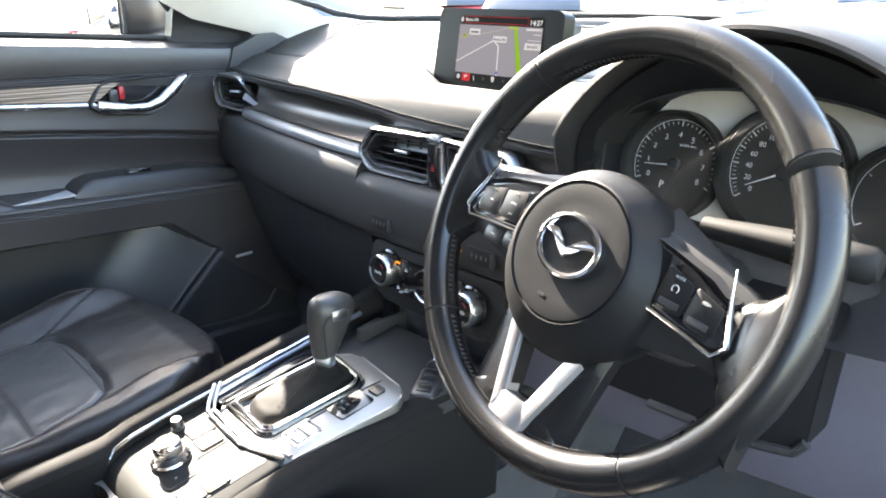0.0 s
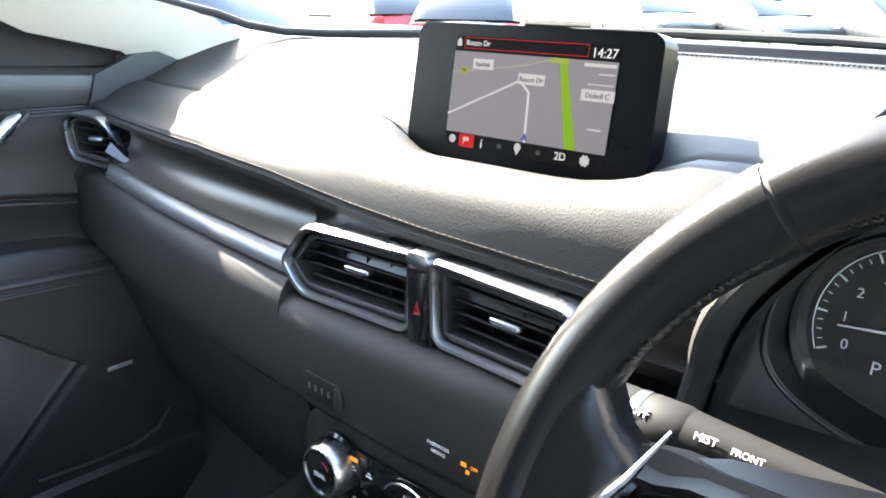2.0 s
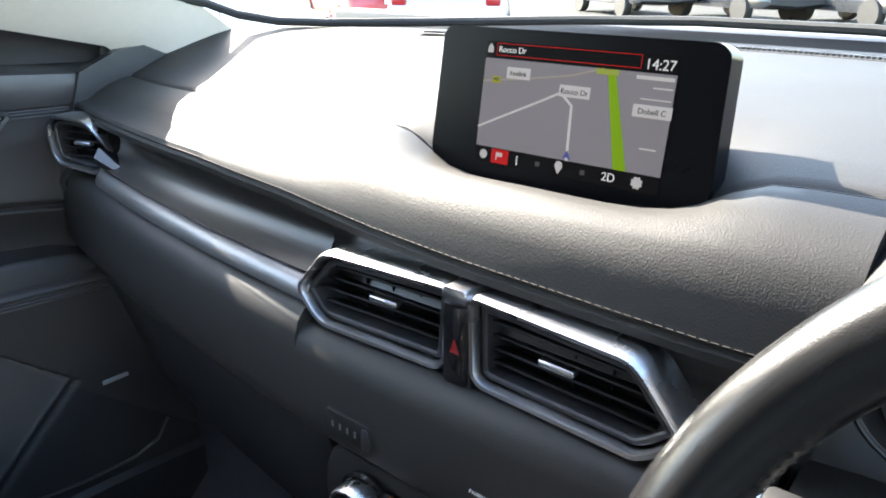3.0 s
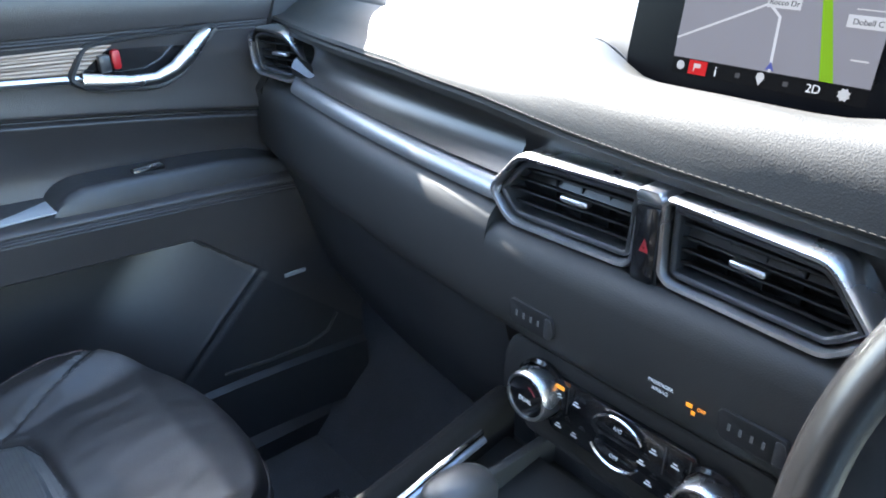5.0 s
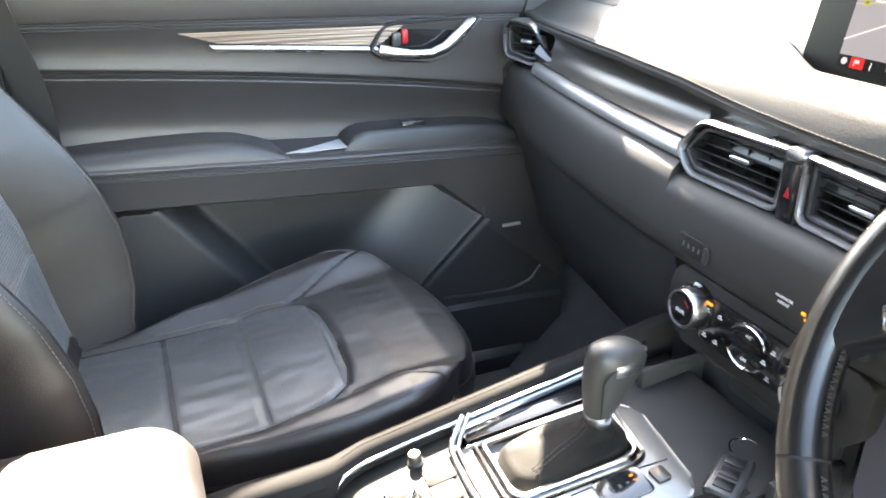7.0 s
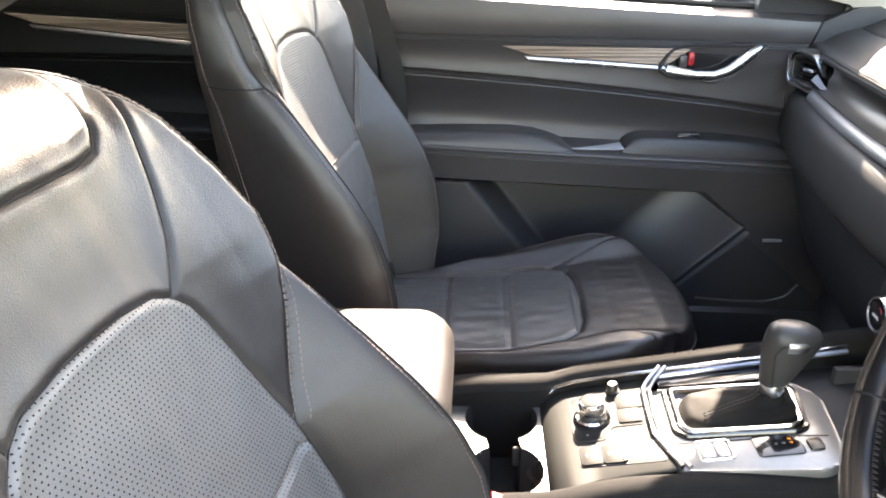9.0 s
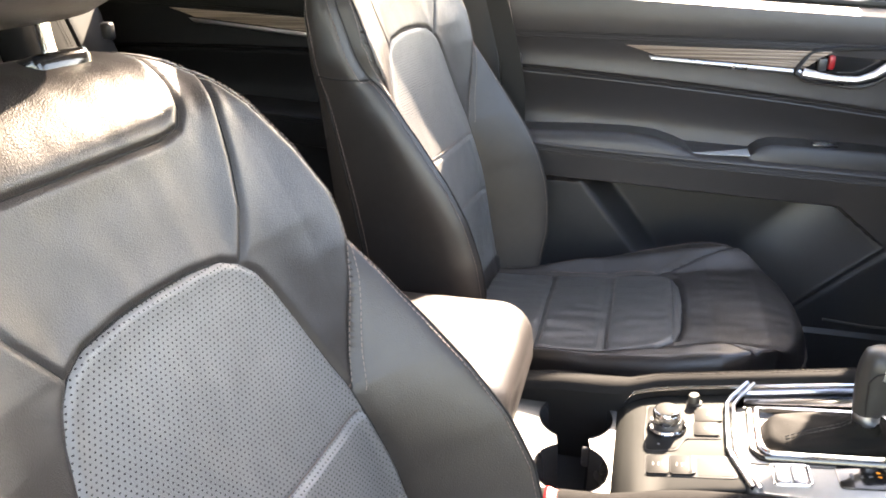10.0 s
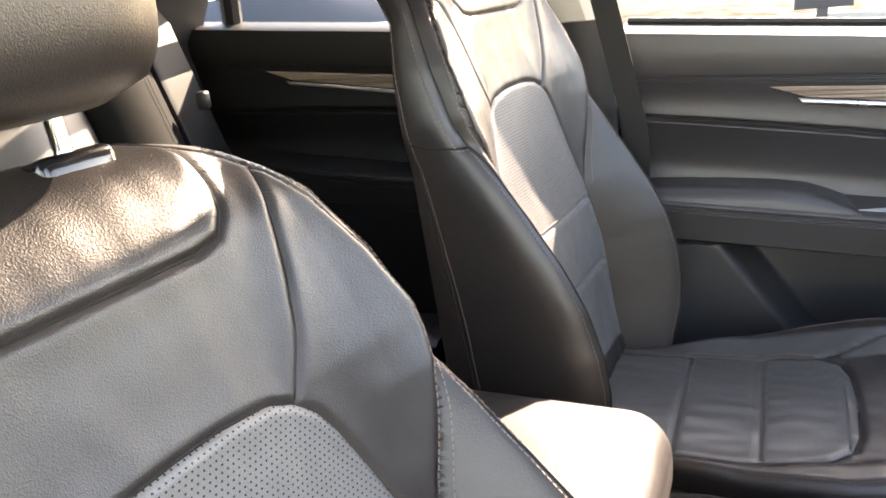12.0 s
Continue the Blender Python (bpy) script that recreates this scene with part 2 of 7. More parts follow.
def join(*bms):
    out = bmesh.new()
    for b in bms:
        me = bpy.data.meshes.new("t")
        b.to_mesh(me)
        b.free()
        out.from_mesh(me)
        bpy.data.meshes.remove(me)
    return out


def moved(bm, m):
    bmesh.ops.transform(bm, matrix=m, verts=bm.verts)
    return bm


def sheet(nu, nv, f):
    """A grid f(u, v), u and v from 0 to 1."""
    bm = bmesh.new()
    vs = [[bm.verts.new(f(i / nu, j / nv)) for j in range(nv + 1)] for i in range(nu + 1)]
    for i in range(nu):
        for j in range(nv):
            bm.faces.new((vs[i][j], vs[i + 1][j], vs[i + 1][j + 1], vs[i][j + 1]))
    return bm


def lin(table, x):
    return float(np.interp(x, [t[0] for t in table], [t[1] for t in table]))


def stitches(points, length=0.0045, gap=0.002, w=0.0011, h=0.0008, up=None):
    """A row of short threads along a line of points."""
    pts = [Vector(p) for p in points]
    verts, faces = [], []
    run, nxt = 0.0, 0.0
    for a, b in zip(pts, pts[1:]):
        seg = (b - a).length
        if seg < 1e-6:
            continue
        d = (b - a) / seg
        u = Vector(up) if up else Vector((0, 0, 1))
        s = d.cross(u)
        s = s.normalized() if s.length > 1e-4 else Vector((1, 0, 0))
        t = s.cross(d).normalized()
        while nxt < run + seg:
            c = a + d * (nxt - run)
            k = len(verts)
            for e in (0, 1):
                for q in ((-1, 0), (0, 1), (1, 0)):
                    verts.append(c + d * length * e + s * w * 0.5 * q[0] + t * h * q[1])
            faces += [(k, k + 1, k + 4, k + 3), (k + 1, k + 2, k + 5, k + 4), (k, k + 2, k + 1), (k + 3, k + 4, k + 5)]
            nxt += length + gap
        run += seg
    me = bpy.data.meshes.new("stitching")
    me.from_pydata([tuple(v) for v in verts], [], faces)
    return me


def words(name, text, size, m, material, parent, align="CENTER"):
    """Raised lettering in the local x-y plane of m, as a mesh."""
    cu = bpy.data.curves.new("words", "FONT")
    cu.body, cu.size, cu.align_x, cu.align_y, cu.extrude = text, size, align, "CENTER", 0.0002
    ob = bpy.data.objects.new("words", cu)
    scene.collection.objects.link(ob)
    me = bpy.data.meshes.new_from_object(ob.evaluated_get(bpy.context.evaluated_depsgraph_get()))
    bpy.data.objects.remove(ob)
    me.materials.clear()
    me.materials.append(material)
    return part(name, me, material, parent, smooth=False, m=m)


def facing(x, y, z, tilt=0.0, turn=0.0):
    """A flat frame whose local x goes right, y goes up and z towards the rear of the car; tilt: degrees that it leans back."""
    return pose(x, y, z, 90 - tilt, 0, turn)


# ---- the car's shell ----
def shell():
    # floor pan with tunnel
    prof = [(-0.80, 0.40), (-0.74, 0.385), (-0.2, 0.385), (-0.13, 0.45), (-0.11, 0.60), (0.09, 0.60), (0.11, 0.45), (0.18, 0.385), (0.74, 0.385), (0.80, 0.40)]
    rings = []
    for y in np.linspace(-1.2, 1.5, 19):
        rise = max(0.0, y - 1.05) * 1.1
        rings.append([(x, y, z + rise * (1 if abs(x) > 0.12 else 0.5)) for x, z in prof] + [(x, y, z + rise - 0.03) for x, z in prof[::-1]])
    ob = part("floor", from_rings(rings), CARPET)
    tagged(ob, "dark carpeted car floor with raised tunnel", "floor", kind="structure")
    # door sills
    for s in (-1, 1):
        rings = [[(s * x, y, z) for x, z in ((0.72, 0.37), (0.72, 0.42), (0.74, 0.435), (0.86, 0.435), (0.87, 0.40), (0.87, 0.30), (0.74, 0.30))] for y in np.linspace(-0.9, 1.2, 8)]
        ob = part("sill", from_rings(rings), PLASTIC)
        tagged(ob, "black plastic door sill beside the carpet", "door sill", kind="structure")
    # roof, pale lining; unseen sunroof opening placed to let sun onto the driver's seat
    def roof_z(x, y):
        return 1.63 - 0.10 * (abs(x) / 0.6) ** 3 * 0.6 - 0.10 * max(0, (y - 0.2) / 0.5) ** 2 * 0.55 - 0.03 * max(0, (-0.4 - y)) ** 2
    xs = [-0.62, -0.55, -0.45, -0.40, -0.2, 0, 0.15, 0.235, 0.45, 0.55, 0.62]
    ys = [-1.6, -1.3, -1.0, -0.7, -0.45, -0.3, 0.045, 0.12, 0.27, 0.36, 0.48, 0.60, 0.68]
    bm = bmesh.new()
    vt = {(i, j, k): bm.verts.new((x, y, roof_z(x, y) + 0.05 * k)) for i, x in enumerate(xs) for j, y in enumerate(ys) for k in (0, 1)}
    hole = lambda i, j: 3 <= i <= 6 and 6 <= j <= 7
    cells = {(i, j) for i in range(len(xs) - 1) for j in range(len(ys) - 1) if not hole(i, j)}
    for i, j in cells:
        for k in (0, 1):
            bm.faces.new([vt[a, b, k] for a, b in ((i, j), (i + 1, j), (i + 1, j + 1), (i, j + 1))])
        for (di, dj), e in (((-1, 0), ((i, j), (i, j + 1))), ((1, 0), ((i + 1, j), (i + 1, j + 1))), ((0, -1), ((i, j), (i + 1, j))), ((0, 1), ((i, j + 1), (i + 1, j + 1)))):
            if (i + di, j + dj) not in cells:
                bm.faces.new([vt[(*e[0], 0)], vt[(*e[1], 0)], vt[(*e[1], 1)], vt[(*e[0], 1)]])
    tagged(part("ceiling", bm, CLOTH), "pale roof lining round a tinted glass sunroof", "ceiling", kind="structure")
    # unseen pane, its tint set to dim the sun on the driver's seat
    ob = part("window_roof", box(xs[7] - xs[3] + 0.02, ys[8] - ys[6] + 0.02, 0.005, 0.001, c=((xs[3] + xs[7]) / 2, (ys[6] + ys[8]) / 2, roof_z(0, 0.15) + 0.064)), GLASS_ROOF)
    tagged(ob, "tinted glass panel over the sunroof", "sunroof", kind="structure")
    # pillars: front ones lined in pale cloth
    for s in (-1, 1):
        line = [(0.79, 1.30, 1.19), (0.775, 1.20, 1.255), (0.74, 1.05, 1.288), (0.70, 0.88, 1.372), (0.65, 0.70, 1.51), (0.61, 0.60, 1.595)]
        rings = []
        for k, (x, y, z) in enumerate(line):
            w = 0.085 - 0.006 * k
            rings.append([(s * (x - 0.03), y + 0.055, z + 0.002), (s * (x - 0.06), y + 0.055, z - 0.0), (s * (x - 0.035), y - 0.01, z - 0.035), (s * (x - 0.005), y - w * 0.9, z - 0.05),
                          (s * (x + 0.05), y - w * 0.8, z - 0.02), (s * (x + 0.04), y + 0.06, z + 0.02)])
        ob = part("pillar_front", from_rings(rings), CLOTH)
        tagged(ob, "pale cloth-lined windscreen pillar", "pillar", kind="structure")
        # unseen filler between pillar and glass edge, added to keep sun off the ledge
        rings = []
        for (ax, ay, az), (bx, by, bz) in (((0.700, 1.045, 1.325), (0.700, 1.042, 1.345)), ((0.690, 1.015, 1.340), (0.676, 1.018, 1.440)), ((0.690, 0.995, 1.345), (0.674, 1.000, 1.458)), ((0.67, 0.94, 1.38), (0.66, 0.945, 1.488)), ((0.63, 0.75, 1.515), (0.62, 0.75, 1.58))):
            rings.append([(s * ax, ay, az), (s * bx, by, bz), (s * (bx + 0.02), by, bz), (s * (ax + 0.03), ay, az)])
        tagged(part("pillar_sun_block", from_rings(rings), PLASTIC), "unseen dark filler beside the pillar, keeps sun off the ledge", "pillar", kind="structure")
        # middle pillar: dark below, pale above
        lo = [(0.80, 0.21, 0.43), (0.81, 0.20, 0.8), (0.80, 0.185, 1.10), (0.775, 0.165, 1.26)]
        hi = [(0.772, 0.163, 1.262), (0.73, 0.12, 1.42), (0.65, 0.08, 1.585)]
        for nm, ln, mt, lab in (("pillar_lower", lo, PLASTIC, "black plastic middle pillar trim"), ("pillar_upper", hi, CLOTH, "pale upper middle pillar trim")):
            rings = [[(s * (x - 0.02), y + 0.020, z), (s * (x - 0.035), y + 0.0, z), (s * (x - 0.035), y - 0.07, z), (s * (x - 0.02), y - 0.10, z), (s * (x + 0.05), y - 0.10, z), (s * (x + 0.05), y + 0.020, z)] for x, y, z in ln]
            tagged(part(nm, from_rings(rings), mt), lab, "pillar", kind="structure")
        # rear quarter
        rings = [[(s * 0.80, y0, z), (s * 0.66, y0 - 0.02, z), (s * 0.6, -1.5, z), (s * 0.86, -1.5, z)] for z, y0 in ((0.45, -0.72), (1.0, -0.74), (1.27, -0.74), (1.42, -0.66), (1.60, -0.50))]
        tagged(part("wall_quarter", from_rings(rings), PLASTIC), "dark rear quarter trim panel", "panel", kind="structure")
    # windscreen
    def ws(u, v):
        x = (u * 2 - 1) * (0.74 - 0.14 * v)
        bow = 0.22 * (1 - (u * 2 - 1) ** 2)
        return (x, 1.36 + bow - (0.72 + 0.06 * (1 - (u * 2 - 1) ** 2)) * v, 1.235 + 0.355 * v + 0.03 * math.sin(v * math.pi))
    ob = part("window_windscreen", sheet(16, 8, ws), GLASS)
    ob.visible_shadow = False
    tagged(ob, "large curved clear windscreen", "windscreen", kind="structure")
    half = [(-0.605, 0.762, 1.51), (-0.66, 0.942, 1.374), (-0.694, 1.112, 1.294), (-0.708, 1.20, 1.272), (-0.714, 1.262, 1.259), (-0.700, 1.305, 1.242), (-0.66, 1.348, 1.232), (-0.60, 1.395, 1.230), (-0.45, 1.475, 1.234), (-0.25, 1.55, 1.242), (-0.1, 1.576, 1.246)]
    ob = part("trim_windscreen", tube(half + [(-x, y, z) for x, y, z in half[::-1]], 0.0065, 8), RUBBER)
    tagged(ob, "black rubber seal under the windscreen", "seal", kind="structure")
    # header above the windscreen
    rings = [[(x, 0.66 + 0.06 * (1 - (x / 0.6) ** 2), 1.60), (x, 0.60 + 0.06 * (1 - (x / 0.6) ** 2), 1.575), (x, 0.5, 1.60), (x, 0.5, 1.64), (x, 0.66 + 0.06 * (1 - (x / 0.6) ** 2), 1.63)] for x in np.linspace(-0.6, 0.6, 13)]
    tagged(part("trim_header", from_rings(rings), CLOTH), "pale header above the windscreen", "trim", kind="structure")
    # bulkhead and kick panels close the footwells
    tagged(part("wall_bulkhead", box(1.62, 0.05, 0.95, 0.01, c=(0, 1.62, 0.76)), PLASTIC), "dark bulkhead behind the dashboard", "panel", kind="structure")
    for s in (-1, 1):
        tagged(part("wall_kick", box(0.05, 0.50, 0.86, 0.015, c=(s * 0.815, 1.38, 0.78)), PLASTIC), "dark kick panel in the footwell", "panel", kind="structure")
    # tail end
    tagged(part("wall_rear", box(1.6, 0.06, 0.9, 0.02, c=(0, -1.6, 0.75)), PLASTIC), "dark tailgate lining", "panel", kind="structure")
    ob = part("window_rear", box(1.2, 0.01, 0.38, 0.004, c=(0, -1.58, 1.40)), GLASS_DARK)
    tagged(ob, "tinted rear window", "window", kind="structure")


shell()


# ---- dashboard ----
def recede(x):
    return 0.16 * x * x


def far(x):
    return 1.58 - 0.42 * x * x


dashboard = thing("dashboard", "black soft-touch dashboard with stitched pad and chrome vents", "dashboard")


def dash_loft(name, prof, x0, x1, n, material, label="", parent=dashboard, shift=None):
    """Lofts a closed (y, z) profile across the car; the y of points past 1.0 stretch to the windscreen's foot."""
    rings = []
    for x in np.linspace(x0, x1, n):
        ring = []
        for y, z in prof:
            base = y + recede(x)
            if y > 1.06:
                t = (y - 1.06) / (1.58 - 1.06)
                base = (1.06 + recede(x)) * (1 - t) + far(x) * t
            dz = shift(x, y, z) if shift else 0
            ring.append((x, base, z + dz))
        rings.append(ring)
    return part(name, from_rings(rings), material, parent, label)


TOP = [(1.58, 1.222), (1.50, 1.224), (1.40, 1.221), (1.30, 1.214), (1.20, 1.206), (1.12, 1.199), (1.078, 1.194), (1.07, 1.1915), (1.066, 1.188), (1.062, 1.1905), (1.05, 1.189),
       (1.03, 1.184), (1.01, 1.175), (0.995, 1.164), (0.984, 1.152), (0.978, 1.142), (0.976, 1.137), (0.979, 1.134), (0.976, 1.131), (0.978, 1.124), (1.02, 1.12), (1.06, 1.15), (1.3, 1.18), (1.58, 1.19)]


PAD_DROP = [(-0.775, -0.028), (-0.65, -0.026), (-0.48, -0.019), (-0.35, -0.015), (-0.24, -0.011), (-0.126, -0.002), (0.0, 0.0)]
EDGE_DROP = [(-0.775, -0.006), (-0.697, -0.005), (-0.366, 0.001), (-0.213, -0.002), (-0.1, -0.010), (-0.014, -0.014), (0.058, -0.016), (0.158, -0.020), (0.225, -0.021)]


def dip(x, y, z):
    # the pad sinks towards the passenger's end, its stitched edge towards the middle; a hollow holds the display
    t = max(0.0, min(1.0, (z - 1.142) / 0.024))
    back = max(0.0, min(1.0, (1.50 - y) / 0.38))
    d = lin(PAD_DROP, x) * t * back + lin(EDGE_DROP, x) * (1 - t)
    if 0.99 < y < 1.2 and z > 1.15:
        d -= 0.034 * math.exp(-((x - 0.002) / 0.128) ** 6) * math.exp(-((y - 1.066) / 0.042) ** 2)
    return d


dash_loft("top_pad", TOP, -0.775, 0.225, 45, DASH, "grained soft pad, sunlit", shift=dip)
dash_loft("top_pad", TOP, 0.60, 0.775, 8, DASH, "grained soft pad end")
dash_loft("trim_strip", [(0.984, 1.124), (0.990, 1.112), (0.992, 1.095), (0.990, 1.08), (0.984, 1.071), (1.02, 1.07), (1.02, 1.124)], -0.165, 0.215, 16, WOOD, "dark glossy layered strip")
dash_loft("trim_strip", [(0.984, 1.124), (0.991, 1.116), (0.9935, 1.106), (0.991, 1.096), (0.985, 1.087), (0.977, 1.080), (0.970, 1.0755), (0.967, 1.0735), (0.968, 1.071), (1.02, 1.07), (1.02, 1.124)], -0.62, -0.165, 24, WOOD, "dark hollow layered strip")
dash_loft("chrome_line", [(0.984, 1.0715), (0.969, 1.0695), (0.962, 1.064), (0.9585, 1.057), (0.958, 1.051), (0.962, 1.0485), (0.985, 1.048), (1.0, 1.06)], -0.64, -0.165, 24, mat("dark satin line", (0.20, 0.196, 0.20), 0.38, metal=0.7, var=0.1, scale=9), "narrow satin grey band")
FACE = [(0.943, 1.010), (0.940, 0.985), (0.939, 0.965), (0.940, 0.950), (0.946, 0.940), (0.960, 0.934), (1.04, 0.93)]
LEDGE = [(0.985, 1.050), (0.968, 1.0495), (0.957, 1.045), (0.949, 1.036), (0.9455, 1.024)] + FACE + [(1.04, 1.045)]
dash_loft("ledge", LEDGE, -0.775, -0.168, 24, LEDGE_SKIN, "rounded soft ledge")
LEDGE_MID = [(0.99, 1.034), (0.966, 1.033), (0.953, 1.030), (0.946, 1.022)] + FACE + [(1.04, 1.03)]
dash_loft("ledge", LEDGE_MID, -0.168, 0.215, 18, LEDGE_SKIN, "rounded soft ledge")
dash_loft("ledge", [(1.0, 1.05), (0.968, 1.045), (0.955, 1.035), (0.946, 1.02), (0.945, 1.005), (0.951, 0.99), (0.962, 0.977), (0.972, 0.965), (1.04, 0.96), (1.04, 1.04)], 0.215, 0.775, 24, LEDGE_SKIN)
LOWER = [(0.962, 0.931), (0.964, 0.92), (0.978, 0.87), (1.0, 0.80), (1.03, 0.72), (1.08, 0.66), (1.2, 0.63), (1.2, 0.95)]
dash_loft("glovebox", LOWER, -0.745, -0.155, 20, mat("glovebox skin", (0.024, 0.024, 0.026), 0.5, var=0.12, scale=5, bump=0.15, bump_scale=800, cells=True), "black glovebox lid")
dash_loft("lower_panel", [(0.974, 0.966), (0.968, 0.93), (0.965, 0.86), (0.967, 0.805), (0.974, 0.788), (0.99, 0.780), (1.2, 0.775), (1.2, 0.95)], 0.135, 0.775, 20, mat("grey knee skin", (0.066, 0.061, 0.080), 0.5, var=0.1, bump=0.15, bump_scale=800, cells=True), "grey knee panel")

# flat black plate whose colour stands for the shaded hollow round the steering column
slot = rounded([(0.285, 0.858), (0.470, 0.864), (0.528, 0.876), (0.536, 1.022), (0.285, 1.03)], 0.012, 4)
part("column_hollow_shade", prism(slot, 0.05, 0.003), mat("hollow shade black", (0.006, 0.006, 0.007), 0.7, spec=0.2, var=0.1), dashboard, "flat black plate, shade of the hollow round the column", m=pose(0, 0.952, 0))
part("recess_lip", tube([(0.36, 0.952, 0.8585), (0.470, 0.951, 0.862), (0.518, 0.951, 0.8725), (0.529, 0.951, 0.888)], 0.0055, 8), PLASTIC_SOFT, dashboard, "rounded lip under the recess")


def end_cap(s):
    prof = [(1.30, 1.215), (1.14, 1.20), (1.08, 1.175), (1.065, 1.13), (1.06, 1.06), (1.035, 1.03), (1.045, 0.97), (1.07, 0.85), (1.1, 0.7), (1.3, 0.62)]
    bm = prism([(y, z) for y, z in prof], 0.02, 0.004)
    m = Matrix(((0, s * -1, 0, s * 0.775), (1, 0, 0, 0), (0, 0, 1, 0), (0, 0, 0, 1)))
    part("end_cap", moved(bm, m), PLASTIC, dashboard)


end_cap(-1)
end_cap(1)

pad_thread = stitches([(x, 0.9745 + recede(x), 1.1385 + lin(EDGE_DROP, x)) for x in np.linspace(-0.76, 0.215, 160)], up=(0, -1, 0.3))
part("stitching", pad_thread, THREAD_BLACK, dashboard, "dark stitching", smooth=False)


part("pad_seam", tube([(x, 1.0662 + recede(x), 1.1888 + dip(x, 1.066, 1.188)) for x in np.linspace(-0.77, 0.222, 60)], 0.0014, 6), RUBBER, dashboard, "dark seam between the pads")
# slotted demister grille at the foot of the windscreen
slots = []
for k in range(150):
    x = -0.42 + 0.0056 * k
    yy = far(x) - 0.075
    slots.append(moved(box(0.0026, 0.034, 0.004), pose(x, yy, 1.2225 + 0.002, 0, 0, -32)))
part("demister_bed", from_rings([[(x, far(x) - 0.098, 1.2228), (x, far(x) - 0.052, 1.2232), (x, far(x) - 0.052, 1.2244), (x, far(x) - 0.098, 1.2240)] for x in np.linspace(-0.43, 0.43, 40)]), RUBBER, dashboard, "dark slot bed")
tagged(part("demister_slats", join(*slots), PLASTIC, dashboard), "fine slanted slats", kind="stuff")


VENT_BLACK = mat("dull vent black", (0.007, 0.007, 0.0075), 0.55, spec=0.25, var=0.1, scale=9)


def air_vent(name, outline, y0, turn, parent, flip=1):
    """A framed vent: chrome frame, dark box, slats and a slider tab."""
    c = (sum(p[0] for p in outline) / len(outline), sum(p[1] for p in outline) / len(outline))
    loc = [(x - c[0], z - c[1]) for x, z in outline]
    base = new(name)
    base.parent = parent
    base.matrix_local = pose(c[0], y0, c[1], 0, 0, turn)
    out = rounded(loc, 0.012, 5)
    part("frame", rim(out, 0.0065, 0.03, 0.003), SATIN, base, "satin chrome frame")
    inn = inset(out, 0.008)
    part("inner_frame", rim(inn, 0.005, 0.03, 0.001, proud=-0.004), PLASTIC, base)
    core = inset(inn, 0.003)
    part("throat", prism(core, 0.004), VENT_BLACK, base, m=pose(0, 0.03, 0))
    zs = [p[1] for p in core]
    lo, hi = min(zs), max(zs)
    n = 5
    for k in range(n):
        z = lo + (hi - lo) * (k + 0.6) / n
        xs = []
        for (x1, z1), (x2, z2) in zip(core, core[1:] + core[:1]):
            if (z1 - z) * (z2 - z) < 0:
                xs.append(x1 + (x2 - x1) * (z - z1) / (z2 - z1))
        if len(xs) >= 2:
            w = max(xs) - min(xs)
            bm = box(w, 0.016, 0.0022, 0.0009, c=((max(xs) + min(xs)) / 2, 0, 0))
            part("slat", bm, VENT_BLACK, base, m=pose(0, 0.018, z, -18))
    for k in (-1, 0, 1):
        part("vane", box(0.0015, 0.012, (hi - lo) * 0.9, 0.0005), VENT_BLACK, base, m=pose(k * 0.028, 0.027, 0.5 * (hi + lo)))
    part("slider_tab", box(0.028, 0.01, 0.0055, 0.0022, 3), SATIN, base, "chrome slider tab", m=pose(0.004 * flip, 0.008, (hi + lo) / 2 + 0.001))
    return base


V1 = [(-0.178, 1.064), (-0.142, 1.104), (-0.021, 1.106), (-0.015, 1.100), (-0.019, 1.042), (-0.029, 1.034), (-0.148, 1.034), (-0.160, 1.042)]
air_vent("vent", V1, 0.966, 2.5, dashboard, 1)
V2 = [(-0.001, 1.100), (0.005, 1.106), (0.127, 1.103), (0.165, 1.060), (0.145, 1.042), (0.133, 1.034), (0.011, 1.034), (0.001, 1.042)]
air_vent("vent", V2, 0.965, -3.0, dashboard, -1)
V3 = [(-0.742, 1.118), (-0.722, 1.132), (-0.668, 1.128), (-0.628, 1.092), (-0.634, 1.07), (-0.664, 1.055), (-0.728, 1.062), (-0.738, 1.075)]
air_vent("vent", V3, 1.032, 16, dashboard, 1)
tip = from_rings([[(-0.634, 1.028, 1.074), (-0.630, 1.022, 1.088), (-0.628, 1.03, 1.10), (-0.63, 1.05, 1.09)], [(-0.60, 1.034, 1.072), (-0.60, 1.028, 1.078), (-0.60, 1.034, 1.084), (-0.60, 1.05, 1.08)],
                  [(-0.56, 1.038, 1.0735), (-0.56, 1.036, 1.0742), (-0.56, 1.038, 1.075), (-0.56, 1.05, 1.075)]])
part("vent_tail", tip, mat("dark satin metal", (0.09, 0.09, 0.095), 0.38, metal=1, var=0.1), dashboard, "chrome tail of the side vent")

# hazard switch between the vents
sw = new("hazard_switch")
sw.parent = dashboard
sw.matrix_local = pose(-0.0085, 0.966, 1.066) @ Matrix.Diagonal((0.62, 1, 1, 1))
part("bezel", prism(rounded([(-0.0195, -0.036), (0.0195, -0.036), (0.0195, 0.032), (-0.0195, 0.032)], 0.004), 0.03, 0.002), PLASTIC_SOFT, sw)
part("cap", prism(rounded([(-0.018, 0.033), (0.018, 0.033), (0.016, 0.042), (-0.016, 0.042)], 0.003), 0.03, 0.002), SATIN, sw, "satin metal cap", m=pose(0, -0.004, 0))
